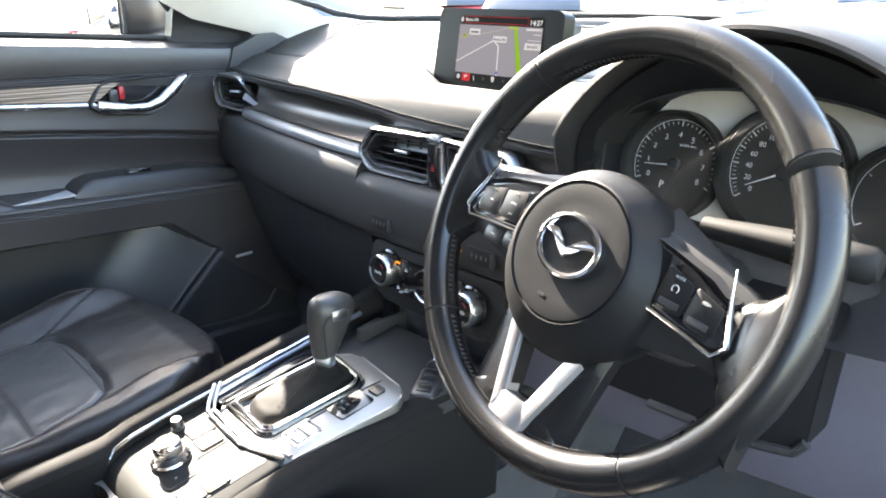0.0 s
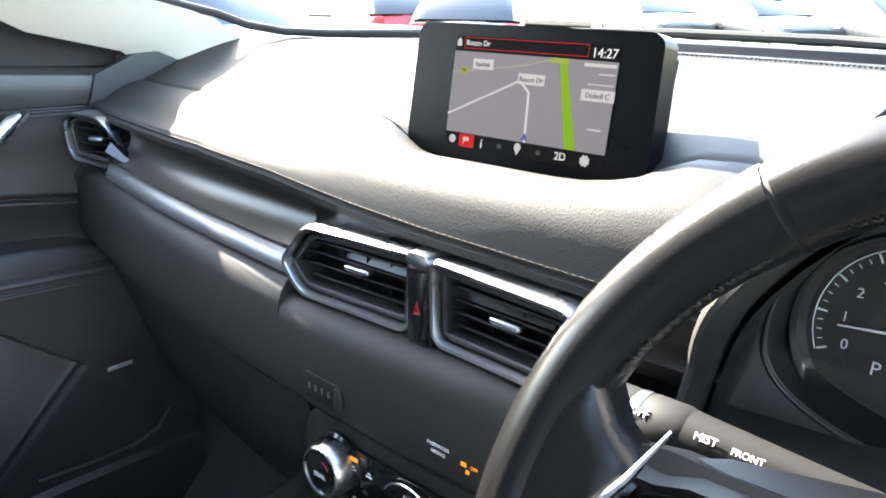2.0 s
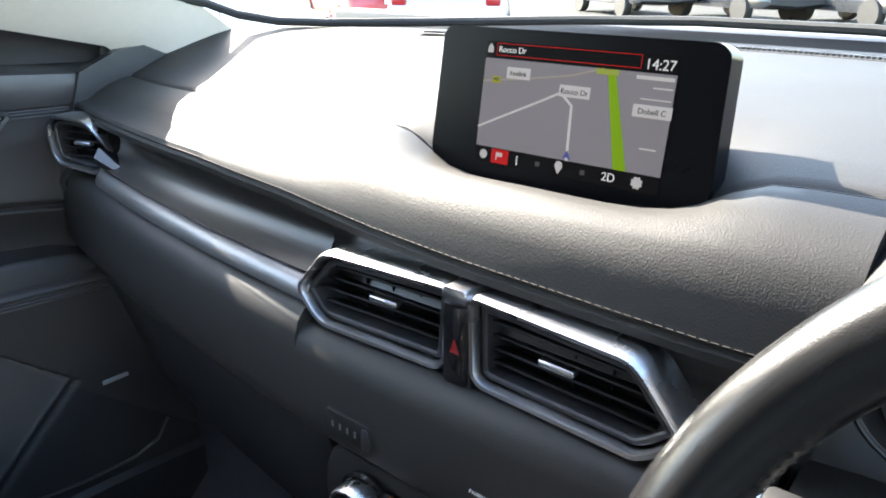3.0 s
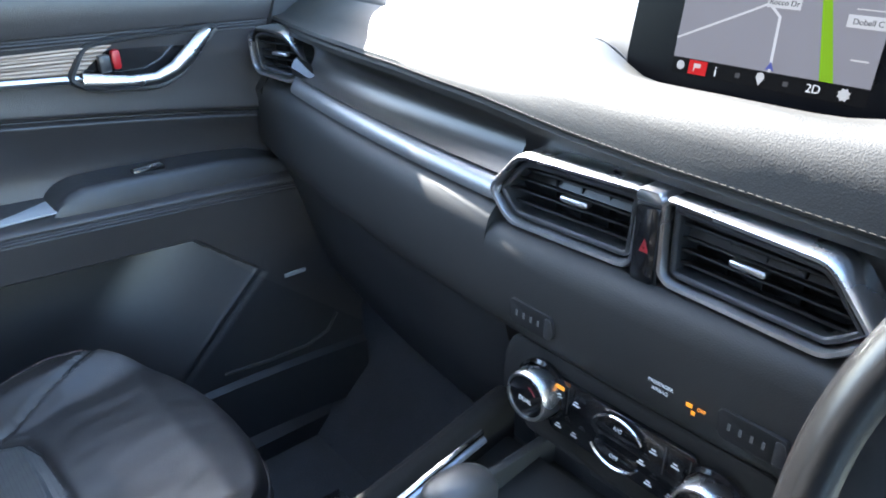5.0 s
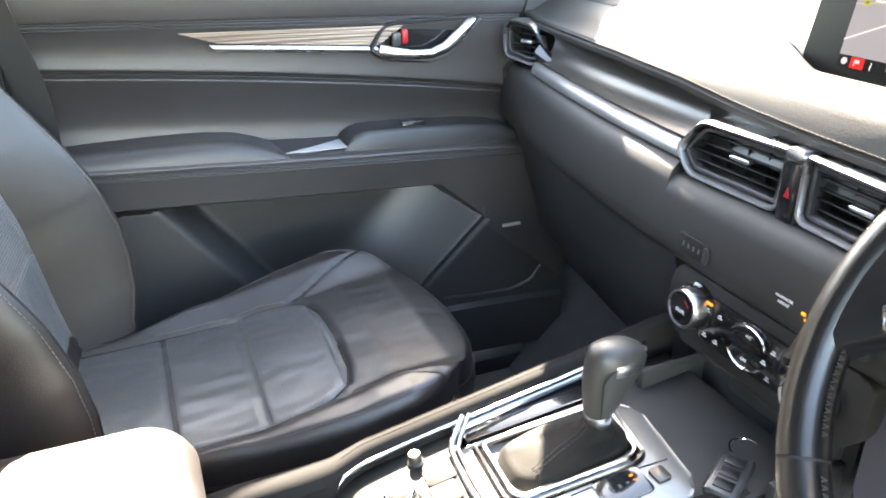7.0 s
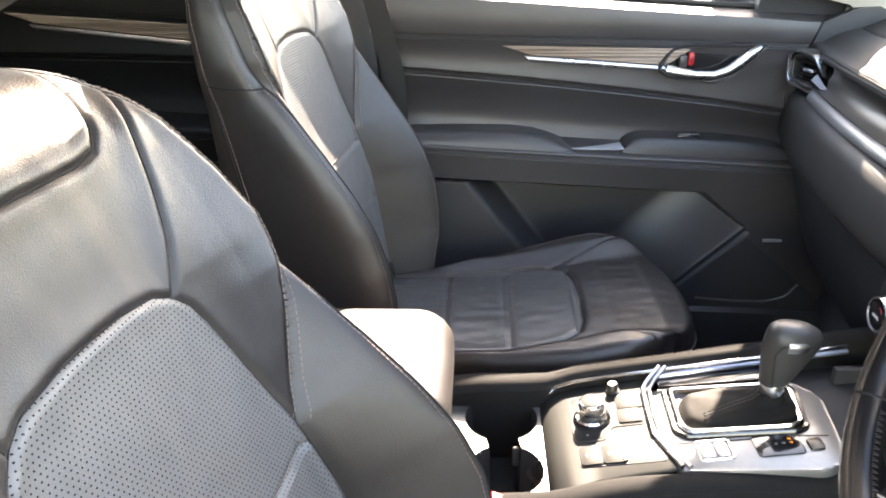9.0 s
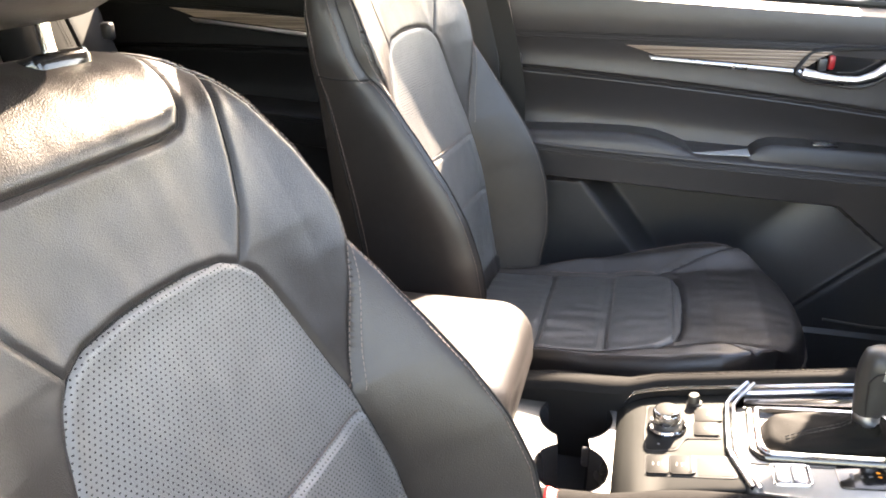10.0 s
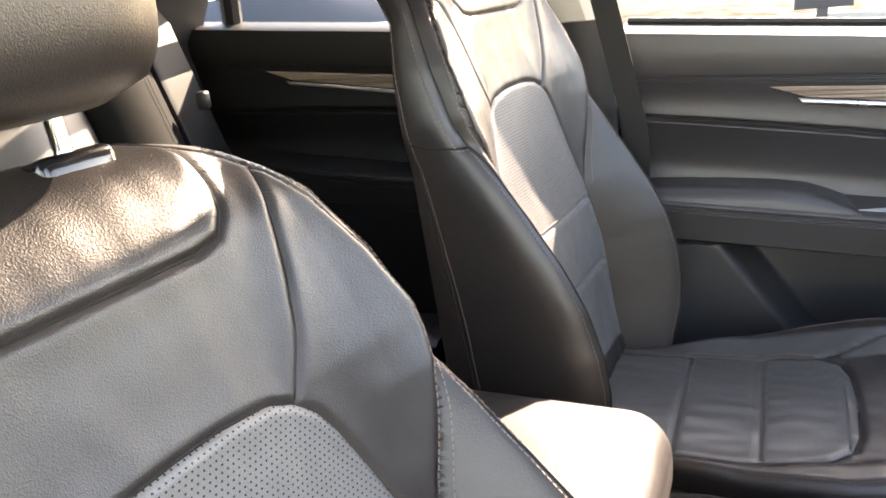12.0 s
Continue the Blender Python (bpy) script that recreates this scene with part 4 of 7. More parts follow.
for s in (-1, 1):
    rings = []
    for x, y0, y1, z0, z1 in ((0.060, -0.060, 0.040, -0.034, 0.004), (0.085, -0.050, 0.036, -0.030, 0.003), (0.112, -0.044, 0.030, -0.026, 0.002), (0.135, -0.040, 0.026, -0.022, 0.001), (0.152, -0.044, 0.020, -0.018, 0.001)):
        rings.append([(s * x, y0, z0), (s * x, y0, z1 - 0.006), (s * x, y0 + 0.010, z1), (s * x, y1 - 0.008, z1), (s * x, y1, z1 - 0.004), (s * x, y1, z0)])
    part("side_spoke", from_rings(rings), SPOKE_DARK, wheel, "satin black spoke")
    root = []
    for x, y0, y1, z1 in ((0.138, -0.034, 0.016, 0.004), (0.146, -0.042, 0.022, 0.008), (0.156, -0.054, 0.026, 0.011), (0.167, -0.072, 0.038, 0.0135), (0.178, -0.088, 0.056, 0.015), (0.186, -0.092, 0.062, 0.014)):
        ym = (y0 + y1) / 2
        root.append([(s * x, y0, -0.012), (s * x, y0, z1 - 0.010), (s * x, y0 + 0.006, z1 - 0.003), (s * x, y0 * 0.6 + ym * 0.4, z1), (s * x, y1 * 0.6 + ym * 0.4, z1), (s * x, y1 - 0.006, z1 - 0.003), (s * x, y1, z1 - 0.010), (s * x, y1, -0.012)])
    part("spoke_root", from_rings(root), RIMLEATHER, wheel, "leather root of the spoke")
    top = from_rings([[(s * x, y0, z - 0.014), (s * x, y0, z - 0.003), (s * x, y0 + 0.003, z + 0.0005), (s * x, y0 + 0.35 * (y1 - y0), z - 0.25 * (z - zb)), (s * x, y0 + 0.72 * (y1 - y0), z - 0.62 * (z - zb)), (s * x, y1, zb), (s * x, y1 - 0.008, zb - 0.006), (s * x, y0, zb - 0.004)]
                      for x, y0, y1, z, zb in ((0.040, 0.034, 0.060, 0.0125, -0.030), (0.062, 0.029, 0.052, 0.012, -0.028), (0.080, 0.026, 0.046, 0.0105, -0.025), (0.100, 0.022, 0.039, 0.0095, -0.021), (0.118, 0.018, 0.033, 0.009, -0.016), (0.130, 0.012, 0.026, 0.009, -0.012), (0.140, 0.010, 0.022, 0.009, -0.008))])
    part("spoke_top", top, SPOKE, wheel, "satin grey spoke cover")
    pad = [(s * x, y) for x, y in ((0.064, 0.029), (0.100, 0.0215), (0.133, 0.009), (0.147, -0.016), (0.140, -0.0235), (0.078, -0.0165))]
    if s < 0:
        pad = pad[::-1]
    sw = new("switch_pad")
    sw.parent = wheel
    sw.matrix_local = pose(0, 0, 0.011)
    part("pad", moved(prism(rounded(pad, 0.004), 0.014, 0.002), pose(0, 0, 0, -90)), PIANO, sw, "gloss black switch pad")
    line = [(s * x, y, z) for x, y, z in ((0.131, 0.036, 0.002), (0.1385, 0.012, 0.001), (0.1505, -0.017, 0.001), (0.1420, -0.0270, 0.001), (0.110, -0.0225, 0.001), (0.078, -0.0195, 0.0))]
    part("pad_trim", tube([Vector(p) for p in line], [0.0008, 0.0020, 0.0022, 0.0021, 0.0020, 0.0016], 8), CHROME, sw, "bright chrome trim")
    for x0, x1, y0, y1 in ((0.110, 0.136, -0.0165, 0.0125), (0.081, 0.1065, -0.0125, 0.0185)):
        key = [(s * x0, y0), (s * x1, y0 - 0.002), (s * (x1 + 0.001), y1 - 0.007), (s * x0, y1)]
        part("button", moved(prism(rounded(key if s > 0 else key[::-1], 0.003), 0.004, 0.001), pose(0, 0, 0.0009, -90)), PADGREY, sw)
    if s < 0:
        for x, y, t in ((-0.123, 0.006, "<+"), (-0.123, -0.004, "?s"), (-0.095, 0.011, ">>|"), (-0.094, 0.002, "INFO"), (-0.093, -0.008, "|<<")):
            if t == "?s":
                part("button_mark", box(0.004, 0.0012, 0.0003, c=(x, y, 0.0011)), PADTEXT, sw, smooth=False)
                continue
            words("button_text", t, 0.0034, pose(x, y, 0.0011), PADTEXT, sw)
        for x, y, w in ((-0.109, -0.033, 0.024), (-0.084, -0.030, 0.022)):
            part("lower_button", box(w, 0.017, 0.010, 0.003, c=(x, y, -0.010)), PLASTIC_SOFT, sw)
            part("button_mark", box(0.005, 0.0014, 0.0004, c=(x, y, -0.0048)), PADTEXT, sw, smooth=False)
    else:
        words("button_text", "MODE", 0.0032, pose(0.094, 0.012, 0.0011), PADTEXT, sw)
        words("button_text", "RES/+", 0.0032, pose(0.122, 0.004, 0.0011), PADTEXT, sw)
        gl = [(0.094 + 0.003 * math.cos(t), 0.003 + 0.003 * math.sin(t), 0.0012) for t in np.linspace(-0.8, 4.0, 16)]
        part("button_icon", tube(gl, 0.0005, 5), PADTEXT, sw)
        for x, y in ((0.094, -0.009), (0.122, -0.012)):
            part("button_mark", box(0.018, 0.0050, 0.0012, 0.0005, c=(x, y, 0.0014)), PLASTIC_SOFT, sw)
# lower spoke: two leather legs with a bright silver fork let into them
for s in (-1, 1):
    leg, fork = [], []
    for t in np.linspace(0, 1, 10):
        xi, yi = 0.030 - 0.0175 * t, -0.078 - 0.070 * t
        xo, yo = 0.064 - 0.010 * t + 0.004 * t * t, -0.070 - 0.104 * t
        z = 0.000 + 0.006 * t
        leg.append([(s * xi, yi, z - 0.020), (s * xi, yi, z - 0.003), (s * (xi * 0.85 + xo * 0.15), yi * 0.85 + yo * 0.15, z), (s * (xi * 0.2 + xo * 0.8), yi * 0.2 + yo * 0.8, z - 0.001), (s * xo, yo, z - 0.007), (s * xo, yo, z - 0.020)])
    for t in np.linspace(0, 1, 10):
        xi, yi = 0.031 - 0.0185 * t, -0.083 - 0.064 * t
        xo, yo = 0.0465 - 0.0245 * t, -0.092 - 0.076 * t
        z = 0.0025 + 0.006 * t
        fork.append([(s * xi, yi, z - 0.018), (s * xi, yi, z - 0.001), (s * (xi * 0.8 + xo * 0.2), yi * 0.8 + yo * 0.2, z + 0.001), (s * (xi * 0.2 + xo * 0.8), yi * 0.2 + yo * 0.8, z + 0.001), (s * xo, yo, z - 0.002), (s * xo, yo, z - 0.010)])
    part("lower_leg", from_rings(leg), RIMLEATHER, wheel, "leather leg of the lower spoke")
    part("lower_spoke", from_rings(fork), SILVER_FORK, wheel, "satin silver lower spoke")
part("spoke_bridge", moved(prism(rounded([(-0.0225, -0.168), (-0.010, -0.1765), (0.010, -0.1765), (0.0225, -0.168), (0.0128, -0.1465), (-0.0128, -0.1465)], 0.004), 0.016, 0.0015), pose(0, 0, 0.0092, -90)), SILVER_FORK, wheel, "satin silver bridge")
part("rim_base", moved(prism(rounded([(-0.062, -0.172), (-0.040, -0.187), (0.040, -0.187), (0.062, -0.172), (0.048, -0.150), (0.0140, -0.1475), (-0.0140, -0.1475), (-0.048, -0.150)], 0.008), 0.020, 0.004, 3), pose(0, 0, 0.0052, -90)), RIMLEATHER, wheel, "leather foot of the lower spoke")
# column shroud behind the wheel
column = thing("steering_column", "black steering column shroud with stalks and start button", "steering column")
rings = []
for t in np.linspace(0, 1, 8):
    c = WC + Vector((0, 0.05 + 0.16 * t, -0.02 - 0.075 * t))
    rings.append([(c.x + 0.062 * math.copysign(abs(math.cos(a)) ** 0.6, math.cos(a)), c.y, c.z - 0.012 + 0.055 * math.copysign(abs(math.sin(a)) ** 0.7, math.sin(a))) for a in np.linspace(0, 2 * math.pi, 25)[:-1]])
part("shroud", from_rings(rings), PLASTIC_SOFT, column)
part("lower_shroud", box(0.11, 0.12, 0.06, 0.02, 3, c=(0.392, 0.93, 0.985)), PLASTIC_SOFT, column)
STALK = mat("dull stalk plastic", (0.011, 0.011, 0.0108), 0.65, spec=0.18, var=0.1, scale=20)
for s, lab in ((-1, "wiper stalk"), (1, "light stalk")):
    st = new("stalk")
    st.parent = column
    st.matrix_local = pose(WC.x + s * 0.055, 0.868, 1.104, 0, 90 * s, 0)
    part("stalk_arm", lathe([(0.0090, 0), (0.0112, 0.035), (0.0142, 0.08), (0.0146, 0.085)], 20), STALK, st, lab)
    part("stalk_ring", lathe([(0.0145, 0.085), (0.0155, 0.088), (0.0155, 0.104), (0.0145, 0.106)], 20), STALK, st)
    part("stalk_band", lathe([(0.0150, 0.106), (0.0154, 0.107), (0.0154, 0.110), (0.0150, 0.111)], 20), SATIN, st)
    part("stalk_end", lathe([(0.0148, 0.111), (0.0152, 0.115), (0.0148, 0.135), (0.010, 0.141), (0.002, 0.142)], 20), STALK, st)
for t, x, deg, r, size in (("OFF", 0.2265, 48, 0.0156, 0.0056), ("INT", 0.2235, 18, 0.0156, 0.0056), ("REAR", 0.2085, 52, 0.0155, 0.0050), ("MIST", 0.2575, 46, 0.0144, 0.0050), ("FRONT", 0.2755, 44, 0.0139, 0.0042)):
    a = radians(deg)
    words("stalk_text", t, size, pose(x, 0.868 - (r + 0.0002) * math.cos(a), 1.104 + (r + 0.0002) * math.sin(a), 90 - deg), WHITE_MARK, column)
part("stalk_mark", rim(rounded([(-0.003, -0.002), (0.003, -0.002), (0.0025, 0.002), (-0.0025, 0.002)], 0.0006), 0.0006, 0.0004, 0.0001), WHITE_MARK, column, "small window symbol", m=pose(0.209, 0.868 - 0.0162 * math.cos(radians(25)), 1.104 + 0.0162 * math.sin(radians(25)), -25))
# start button in the panel
sb = new("start_button")
sb.parent = dashboard
sb.matrix_local = facing(0.205, 0.957, 0.985, 4)
part("bezel_ring", lathe([(0.021, 0), (0.021, 0.004), (0.019, 0.007), (0.0165, 0.005), (0.016, 0)], 36), CHROME, sb, "chrome ring")
part("button", lathe([(0.0163, 0), (0.0163, 0.004), (0.014, 0.0048), (0.001, 0.0048)], 36), PIANO, sb)
part("button_bar", box(0.012, 0.002, 0.0006, c=(0, 0.002, 0.0052)), WHITE_MARK, sb)
part("button_bar", box(0.010, 0.002, 0.0006, c=(0, -0.003, 0.0052)), WHITE_MARK, sb)


# ---- centre stack and console ----
LETTER_DIM = mat("dim grey print", (0.10, 0.10, 0.10), 0.5, var=0.04)
GLOSSLESS = mat("dull black plastic", (0.014, 0.014, 0.0145), 0.6, spec=0.3, var=0.12, scale=7, bump=0.1, bump_scale=700)
stack = thing("climate_panel", "black climate control panel with two chrome-ringed knobs", "control panel", at=facing(0.003, 0.944, 0.895, 3))
out = rounded([(-0.137, 0.041), (0.14, 0.041), (0.14, -0.02), (0.115, -0.05), (-0.115, -0.05), (-0.14, -0.02)], 0.02, 5)
part("fascia", moved(prism(out, 0.05, 0.004), pose(0, 0, 0, -90)), GLOSSLESS, stack, "satin black fascia", m=pose(0, 0, -0.004))
part("lower_strip", moved(prism(rounded([(-0.075, -0.028), (0.07, -0.028), (0.07, 0.027), (-0.075, 0.027)], 0.008), 0.004, 0.001), pose(0, 0, 0, -90)), PIANO, stack, m=pose(0, 0, 0.002))
for x, t in ((-0.0855, "DUAL"), (0.0870, "AUTO")):
    kn = new("knob")
    kn.parent = stack
    kn.matrix_local = pose(x, 0.006 if x < 0 else -0.002, 0.0)
    part("collar", lathe([(0.029, 0), (0.029, 0.004), (0.026, 0.006), (0.026, 0)], 40), PIANO, kn)
    part("chrome_ring", lathe([(0.0245, 0.002), (0.0250, 0.012), (0.0238, 0.022), (0.0222, 0.0245), (0.0200, 0.0245), (0.0195, 0.022)], 24), SATIN, kn, "faceted chrome ring")
    part("face", lathe([(0.0198, 0.018), (0.0195, 0.0232), (0.017, 0.0238), (0.001, 0.0238)], 40), PIANO, kn, "gloss black cap")
    words("knob_text", t, 0.0058, pose(0, -0.003, 0.0241), WHITE_MARK, kn)
    arc = [(0.012 * math.cos(a), 0.012 * math.sin(a), 0.0241) for a in np.linspace(0.5, 1.3, 8)]
    part("red_arc", tube(arc, 0.0006, 5), RED, kn)
for r, a0, a1, cz in ((0.026, 25, 155, 0.0), (0.026, 205, 335, 0.0)):
    arc = [(r * math.cos(radians(a)), cz + 0.021 * math.sin(radians(a)) + (0.003 if a < 180 else -0.003), 0.0065) for a in np.linspace(a0, a1, 24)]
    part("chrome_arc", tube(arc, 0.0013, 6), CHROME, stack, "thin chrome arc")
part("button", moved(prism(rounded([(-0.0245, 0.006), (0.0245, 0.006), (0.018, 0.022), (-0.018, 0.022)], 0.008), 0.003, 0.001), pose(0, 0, 0.0055, -90)), PIANO, stack)
part("button", moved(prism(rounded([(-0.018, -0.022), (0.018, -0.022), (0.0245, -0.006), (-0.0245, -0.006)], 0.008), 0.003, 0.001), pose(0, 0, 0.0055, -90)), PIANO, stack)
words("button_text", "A/C", 0.0052, pose(0, 0.0135, 0.006), WHITE_MARK, stack)
words("button_text", "OFF", 0.005, pose(0, -0.014, 0.006), WHITE_MARK, stack)
for x, y in ((-0.062, 0.012), (-0.043, 0.013), (0.035, 0.013), (0.055, 0.012), (-0.06, -0.018), (-0.042, -0.018), (0.035, -0.018), (0.055, -0.018), (0.026, -0.003)):
    part("button_mark", box(0.007, 0.0012, 0.0004, c=(x, y, 0.0064)), WHITE_MARK, stack, smooth=False)
    part("button_mark", box(0.004, 0.0012, 0.0004, c=(x, y + 0.0028, 0.0064)), WHITE_MARK, stack, smooth=False)
for x in (-0.0525, 0.045, 0.067):
    part("button_gap", box(0.0008, 0.026, 0.0006, c=(x, 0.012, 0.0061)), RUBBER, stack, smooth=False)
part("amber_lamp", box(0.009, 0.0032, 0.001, c=(-0.062, 0.0215, 0.0062)), AMBER, stack, "lit amber lamp")
words("notice_text", "PASSENGER", 0.0042, pose(0.033, 0.077, 0.0096), WHITE_MARK, stack)
words("notice_text", "AIRBAG", 0.0042, pose(0.033, 0.0715, 0.0096), WHITE_MARK, stack)
words("notice_text", "OFF", 0.004, pose(0.068, 0.073, 0.0096), AMBER, stack)
part("airbag_lamp", box(0.005, 0.003, 0.0006, c=(0.058, 0.073, 0.0094)), AMBER, stack)
part("airbag_lamp", box(0.003, 0.003, 0.0006, c=(0.062, 0.068, 0.0094)), AMBER, stack)
for x in (-0.098, 0.108):
    part("seat_heat_switch", moved(prism(rounded([(x - 0.026, 0.062), (x + 0.022, 0.062), (x + 0.026, 0.070), (x + 0.022, 0.084), (x - 0.028, 0.084)], 0.004), 0.004, 0.001), pose(0, 0, 0.0100, -90)), GLOSSLESS, stack, "seat heater rocker switch")
    part("switch_tip", moved(prism(rounded([(x + 0.015, 0.063), (x + 0.022, 0.063), (x + 0.025, 0.070), (x + 0.021, 0.082), (x + 0.015, 0.082)], 0.002), 0.004, 0.001), pose(0, 0, 0.0112, -90)), PLASTIC_SOFT, stack)
    for k in range(4):
        part("switch_mark", box(0.0022, 0.0055, 0.0004, c=(x - 0.018 + 0.0085 * k, 0.073, 0.0104)), LETTER_DIM, stack, smooth=False)

# cubby under the panel
cubby = thing("storage_cubby", "open black storage tray below the climate panel", "storage tray", at=pose(-0.005, 0, 0))
part("back_wall", box(0.24, 0.012, 0.15, 0.004, c=(0, 1.0, 0.80)), PLASTIC, cubby)
part("tray_floor", box(0.22, 0.13, 0.012, 0.004, c=(0, 0.94, 0.765)), RUBBER, cubby)
part("panel_door", box(0.085, 0.008, 0.06, 0.004, c=(-0.01, 0.992, 0.82)), PLASTIC_SOFT, cubby)
part("panel_door", box(0.07, 0.008, 0.06, 0.004, c=(0.07, 0.992, 0.82)), PLASTIC_SOFT, cubby)
for x in (-0.118, 0.118):
    part("side_wall", box(0.012, 0.13, 0.06, 0.004, c=(x * 0.9, 0.965, 0.775)), RUBBER, cubby)

console = thing("centre_console", "black centre console with satin panels, padded rails and cup holders", "console")


def con_z(y):
    return 0.7495 + 0.145 * (y - 0.55)


def edge_l(y):
    return lin([(0.36, -0.118), (0.49, -0.116), (0.515, -0.118), (0.555, -0.132), (0.70, -0.139), (0.98, -0.152)], y)


def edge_r(y):
    return lin([(0.36, 0.088), (0.50, 0.084), (0.53, 0.077), (0.56, 0.068), (0.60, 0.061), (0.70, 0.055), (0.84, 0.057), (0.93, 0.063), (0.98, 0.070)], y)


# padded rails to both sides
for s, edge in ((-1, edge_l), (1, edge_r)):
    rings = []
    top = (lambda y: con_z(y) + 0.012 + 0.02 * max(0, y - 0.85) + 0.010 * max(0, min(1, (0.52 - y) / 0.1))) if s < 0 else (lambda y: 0.754 + 0.05 * (y - 0.6))
    for y in np.linspace(0.345, 0.98, 34):
        k = 1.0 if s > 0 else lin([(0.36, 1.2), (0.50, 1.1), (0.56, 0.8), (0.98, 0.8)], y)
        sec = [(-0.002, -0.022), (-0.002, 0.0), (0.004, 0.008), (0.012, 0.011), (0.022, 0.011), (0.031, 0.007), (0.038, -0.003), (0.042, -0.016), (0.043, -0.05), (0.041, -0.12), (0.038, -0.19), (0.0, -0.19)]
        rings.append([(edge(y) + s * a * k, y, top(y) + b) for a, b in sec])
    part("side_rail", from_rings(rings), LEATHER_SHADED, console, "stitched leather-padded rail")
    for a, b in (((0.0345, 0.003), (0.0405, -0.010)) if s > 0 else ((0.020, 0.011), (0.029, 0.0085))):
        k = 1.0 if s > 0 else 0.8
        part("stitching", stitches([(edge(y) + s * a * k, y, top(y) + b + 0.0006) for y in np.linspace(0.36 if s > 0 else 0.53, 0.97, 60)], up=(s * 0.7, 0, 0.7)), THREAD_BLACK, console, smooth=False)
# main deck
# deck and switch colours held dark to stand for the shade they lie in
PANEL_SHADED = mat("satin titanium panel in shade", (0.0145, 0.0150, 0.0138), 0.6, spec=0.15, metal=0.0, var=0.1, scale=9, bump=0.03, bump_scale=800)
PLATE = mat("silver cup plate", (0.11, 0.11, 0.105), 0.42, metal=0.4, var=0.1, scale=9)
WELL = mat("dark well plastic", (0.026, 0.026, 0.027), 0.26, spec=0.4, var=0.12, scale=12)
GREY = mat("dark satin switch", (0.0065, 0.0065, 0.0062), 0.6, spec=0.15, var=0.08)
LETTER = mat("pale grey print", (0.12, 0.12, 0.12), 0.5, var=0.04)


def slab(name, pts, z0, lift, depth, material, parent, label="", bevel=0.0015, r=0.004):
    """A plate lying on the sloping deck: plan points (x, y)."""
    out = rounded(pts, r, 4)
    a = sum(out[k][0] * out[(k + 1) % len(out)][1] - out[(k + 1) % len(out)][0] * out[k][1] for k in range(len(out)))
    bm = prism(out if a > 0 else out[::-1], depth, bevel)
    for v in bm.verts:
        x, d, y = v.co
        v.co = (x, y, con_z(y) + lift - d)
    return part(name, bm, material, parent, label)


def quad(x0, y0, x1, y1):
    return [(x0, y0), (x1, y0), (x1, y1), (x0, y1)]


def frame_slab(name, pts, width, lift, crown, material, parent, label="", r=0.008):
    out = rounded(pts, r, 5)
    a = sum(out[k][0] * out[(k + 1) % len(out)][1] - out[(k + 1) % len(out)][0] * out[k][1] for k in range(len(out)))
    bm = rim(out if a > 0 else out[::-1], width, 0.006, crown)
    for v in bm.verts:
        x, d, y = v.co
        v.co = (x, y, con_z(y) + lift - d)
    return part(name, bm, material, parent, label)


# rear control deck with its nose rolling down to the cup holders
rings = []
for y, dz in [(0.502, -0.034), (0.503, -0.026), (0.506, -0.016), (0.511, -0.008), (0.518, -0.003), (0.527, 0.0), (0.538, 0.002)] + [(v, 0.002) for v in np.linspace(0.55, 0.655, 6)]:
    a, b, z = edge_l(y) + 0.001, edge_r(y) - 0.001, con_z(y) + dz
    rings.append([(a, y, z - 0.03), (a, y, z - 0.003), (a + 0.004, y, z), (b - 0.004, y, z), (b, y, z - 0.003), (b, y, z - 0.03)])
part("rear_deck", from_rings(rings), PANEL_SHADED, console, "satin grey-green control panel")
# front deck: same panel coloured as sunlit on the driver's side, dark gloss on the other, falling away towards the
# cubby
slab("front_deck", [(-0.108, 0.655), (0.0575, 0.655), (0.078, 0.822), (0.060, 0.846), (-0.06, 0.862), (-0.10, 0.83)], 0, 0.0, 0.02, mat("satin panel in sunlight", (0.24, 0.238, 0.23), 0.4, metal=0.8, var=0.1, scale=9), console, "gear surround coloured as sunlit satin silver", 0.004, 0.012)
slab("deck_front", [(-0.14, 0.66), (0.06, 0.66), (0.098, 0.97), (-0.15, 0.97)], 0, -0.02, 0.02, RUBBER, console, "black front well")
slab("dark_inlay", [(-0.1365, 0.668), (-0.111, 0.668), (-0.104, 0.83), (-0.139, 0.83)], 0, 0.003, 0.014, PIANO, console, "glossy dark inlay")
# bright strip on the passenger's side: climbs from the nose and follows the rail
line = [(-0.122, 0.502), (-0.119, 0.509), (-0.121, 0.528), (-0.128, 0.552), (-0.1335, 0.60), (-0.137, 0.70), (-0.140, 0.80), (-0.147, 0.93)]
part("metal_strip", tube([(x, y, con_z(y) + (0.013 if y > 0.527 else -0.016 + 0.029 * (y - 0.502) / 0.025)) for x, y in line], 0.0032, 8), CHROME, console, "bright metal strip along the rail")
part("metal_strip", tube([(edge_l(y) + 0.006, y, con_z(y) + 0.006) for y in np.linspace(0.66, 0.93, 12)], 0.004, 8), mat("blue-grey satin strip", (0.25, 0.27, 0.32), 0.3, metal=0.9, var=0.08), console, "second satin strip")
# cup holder plate with two wells
zc = 0.728
plate = rounded([(-0.150, 0.352), (0.086, 0.352), (0.080, 0.506), (-0.128, 0.506)], 0.008)
wells = ((-0.090, 0.451, 0.050, 25, 335), (0.018, 0.455, 0.047, 207, 513))


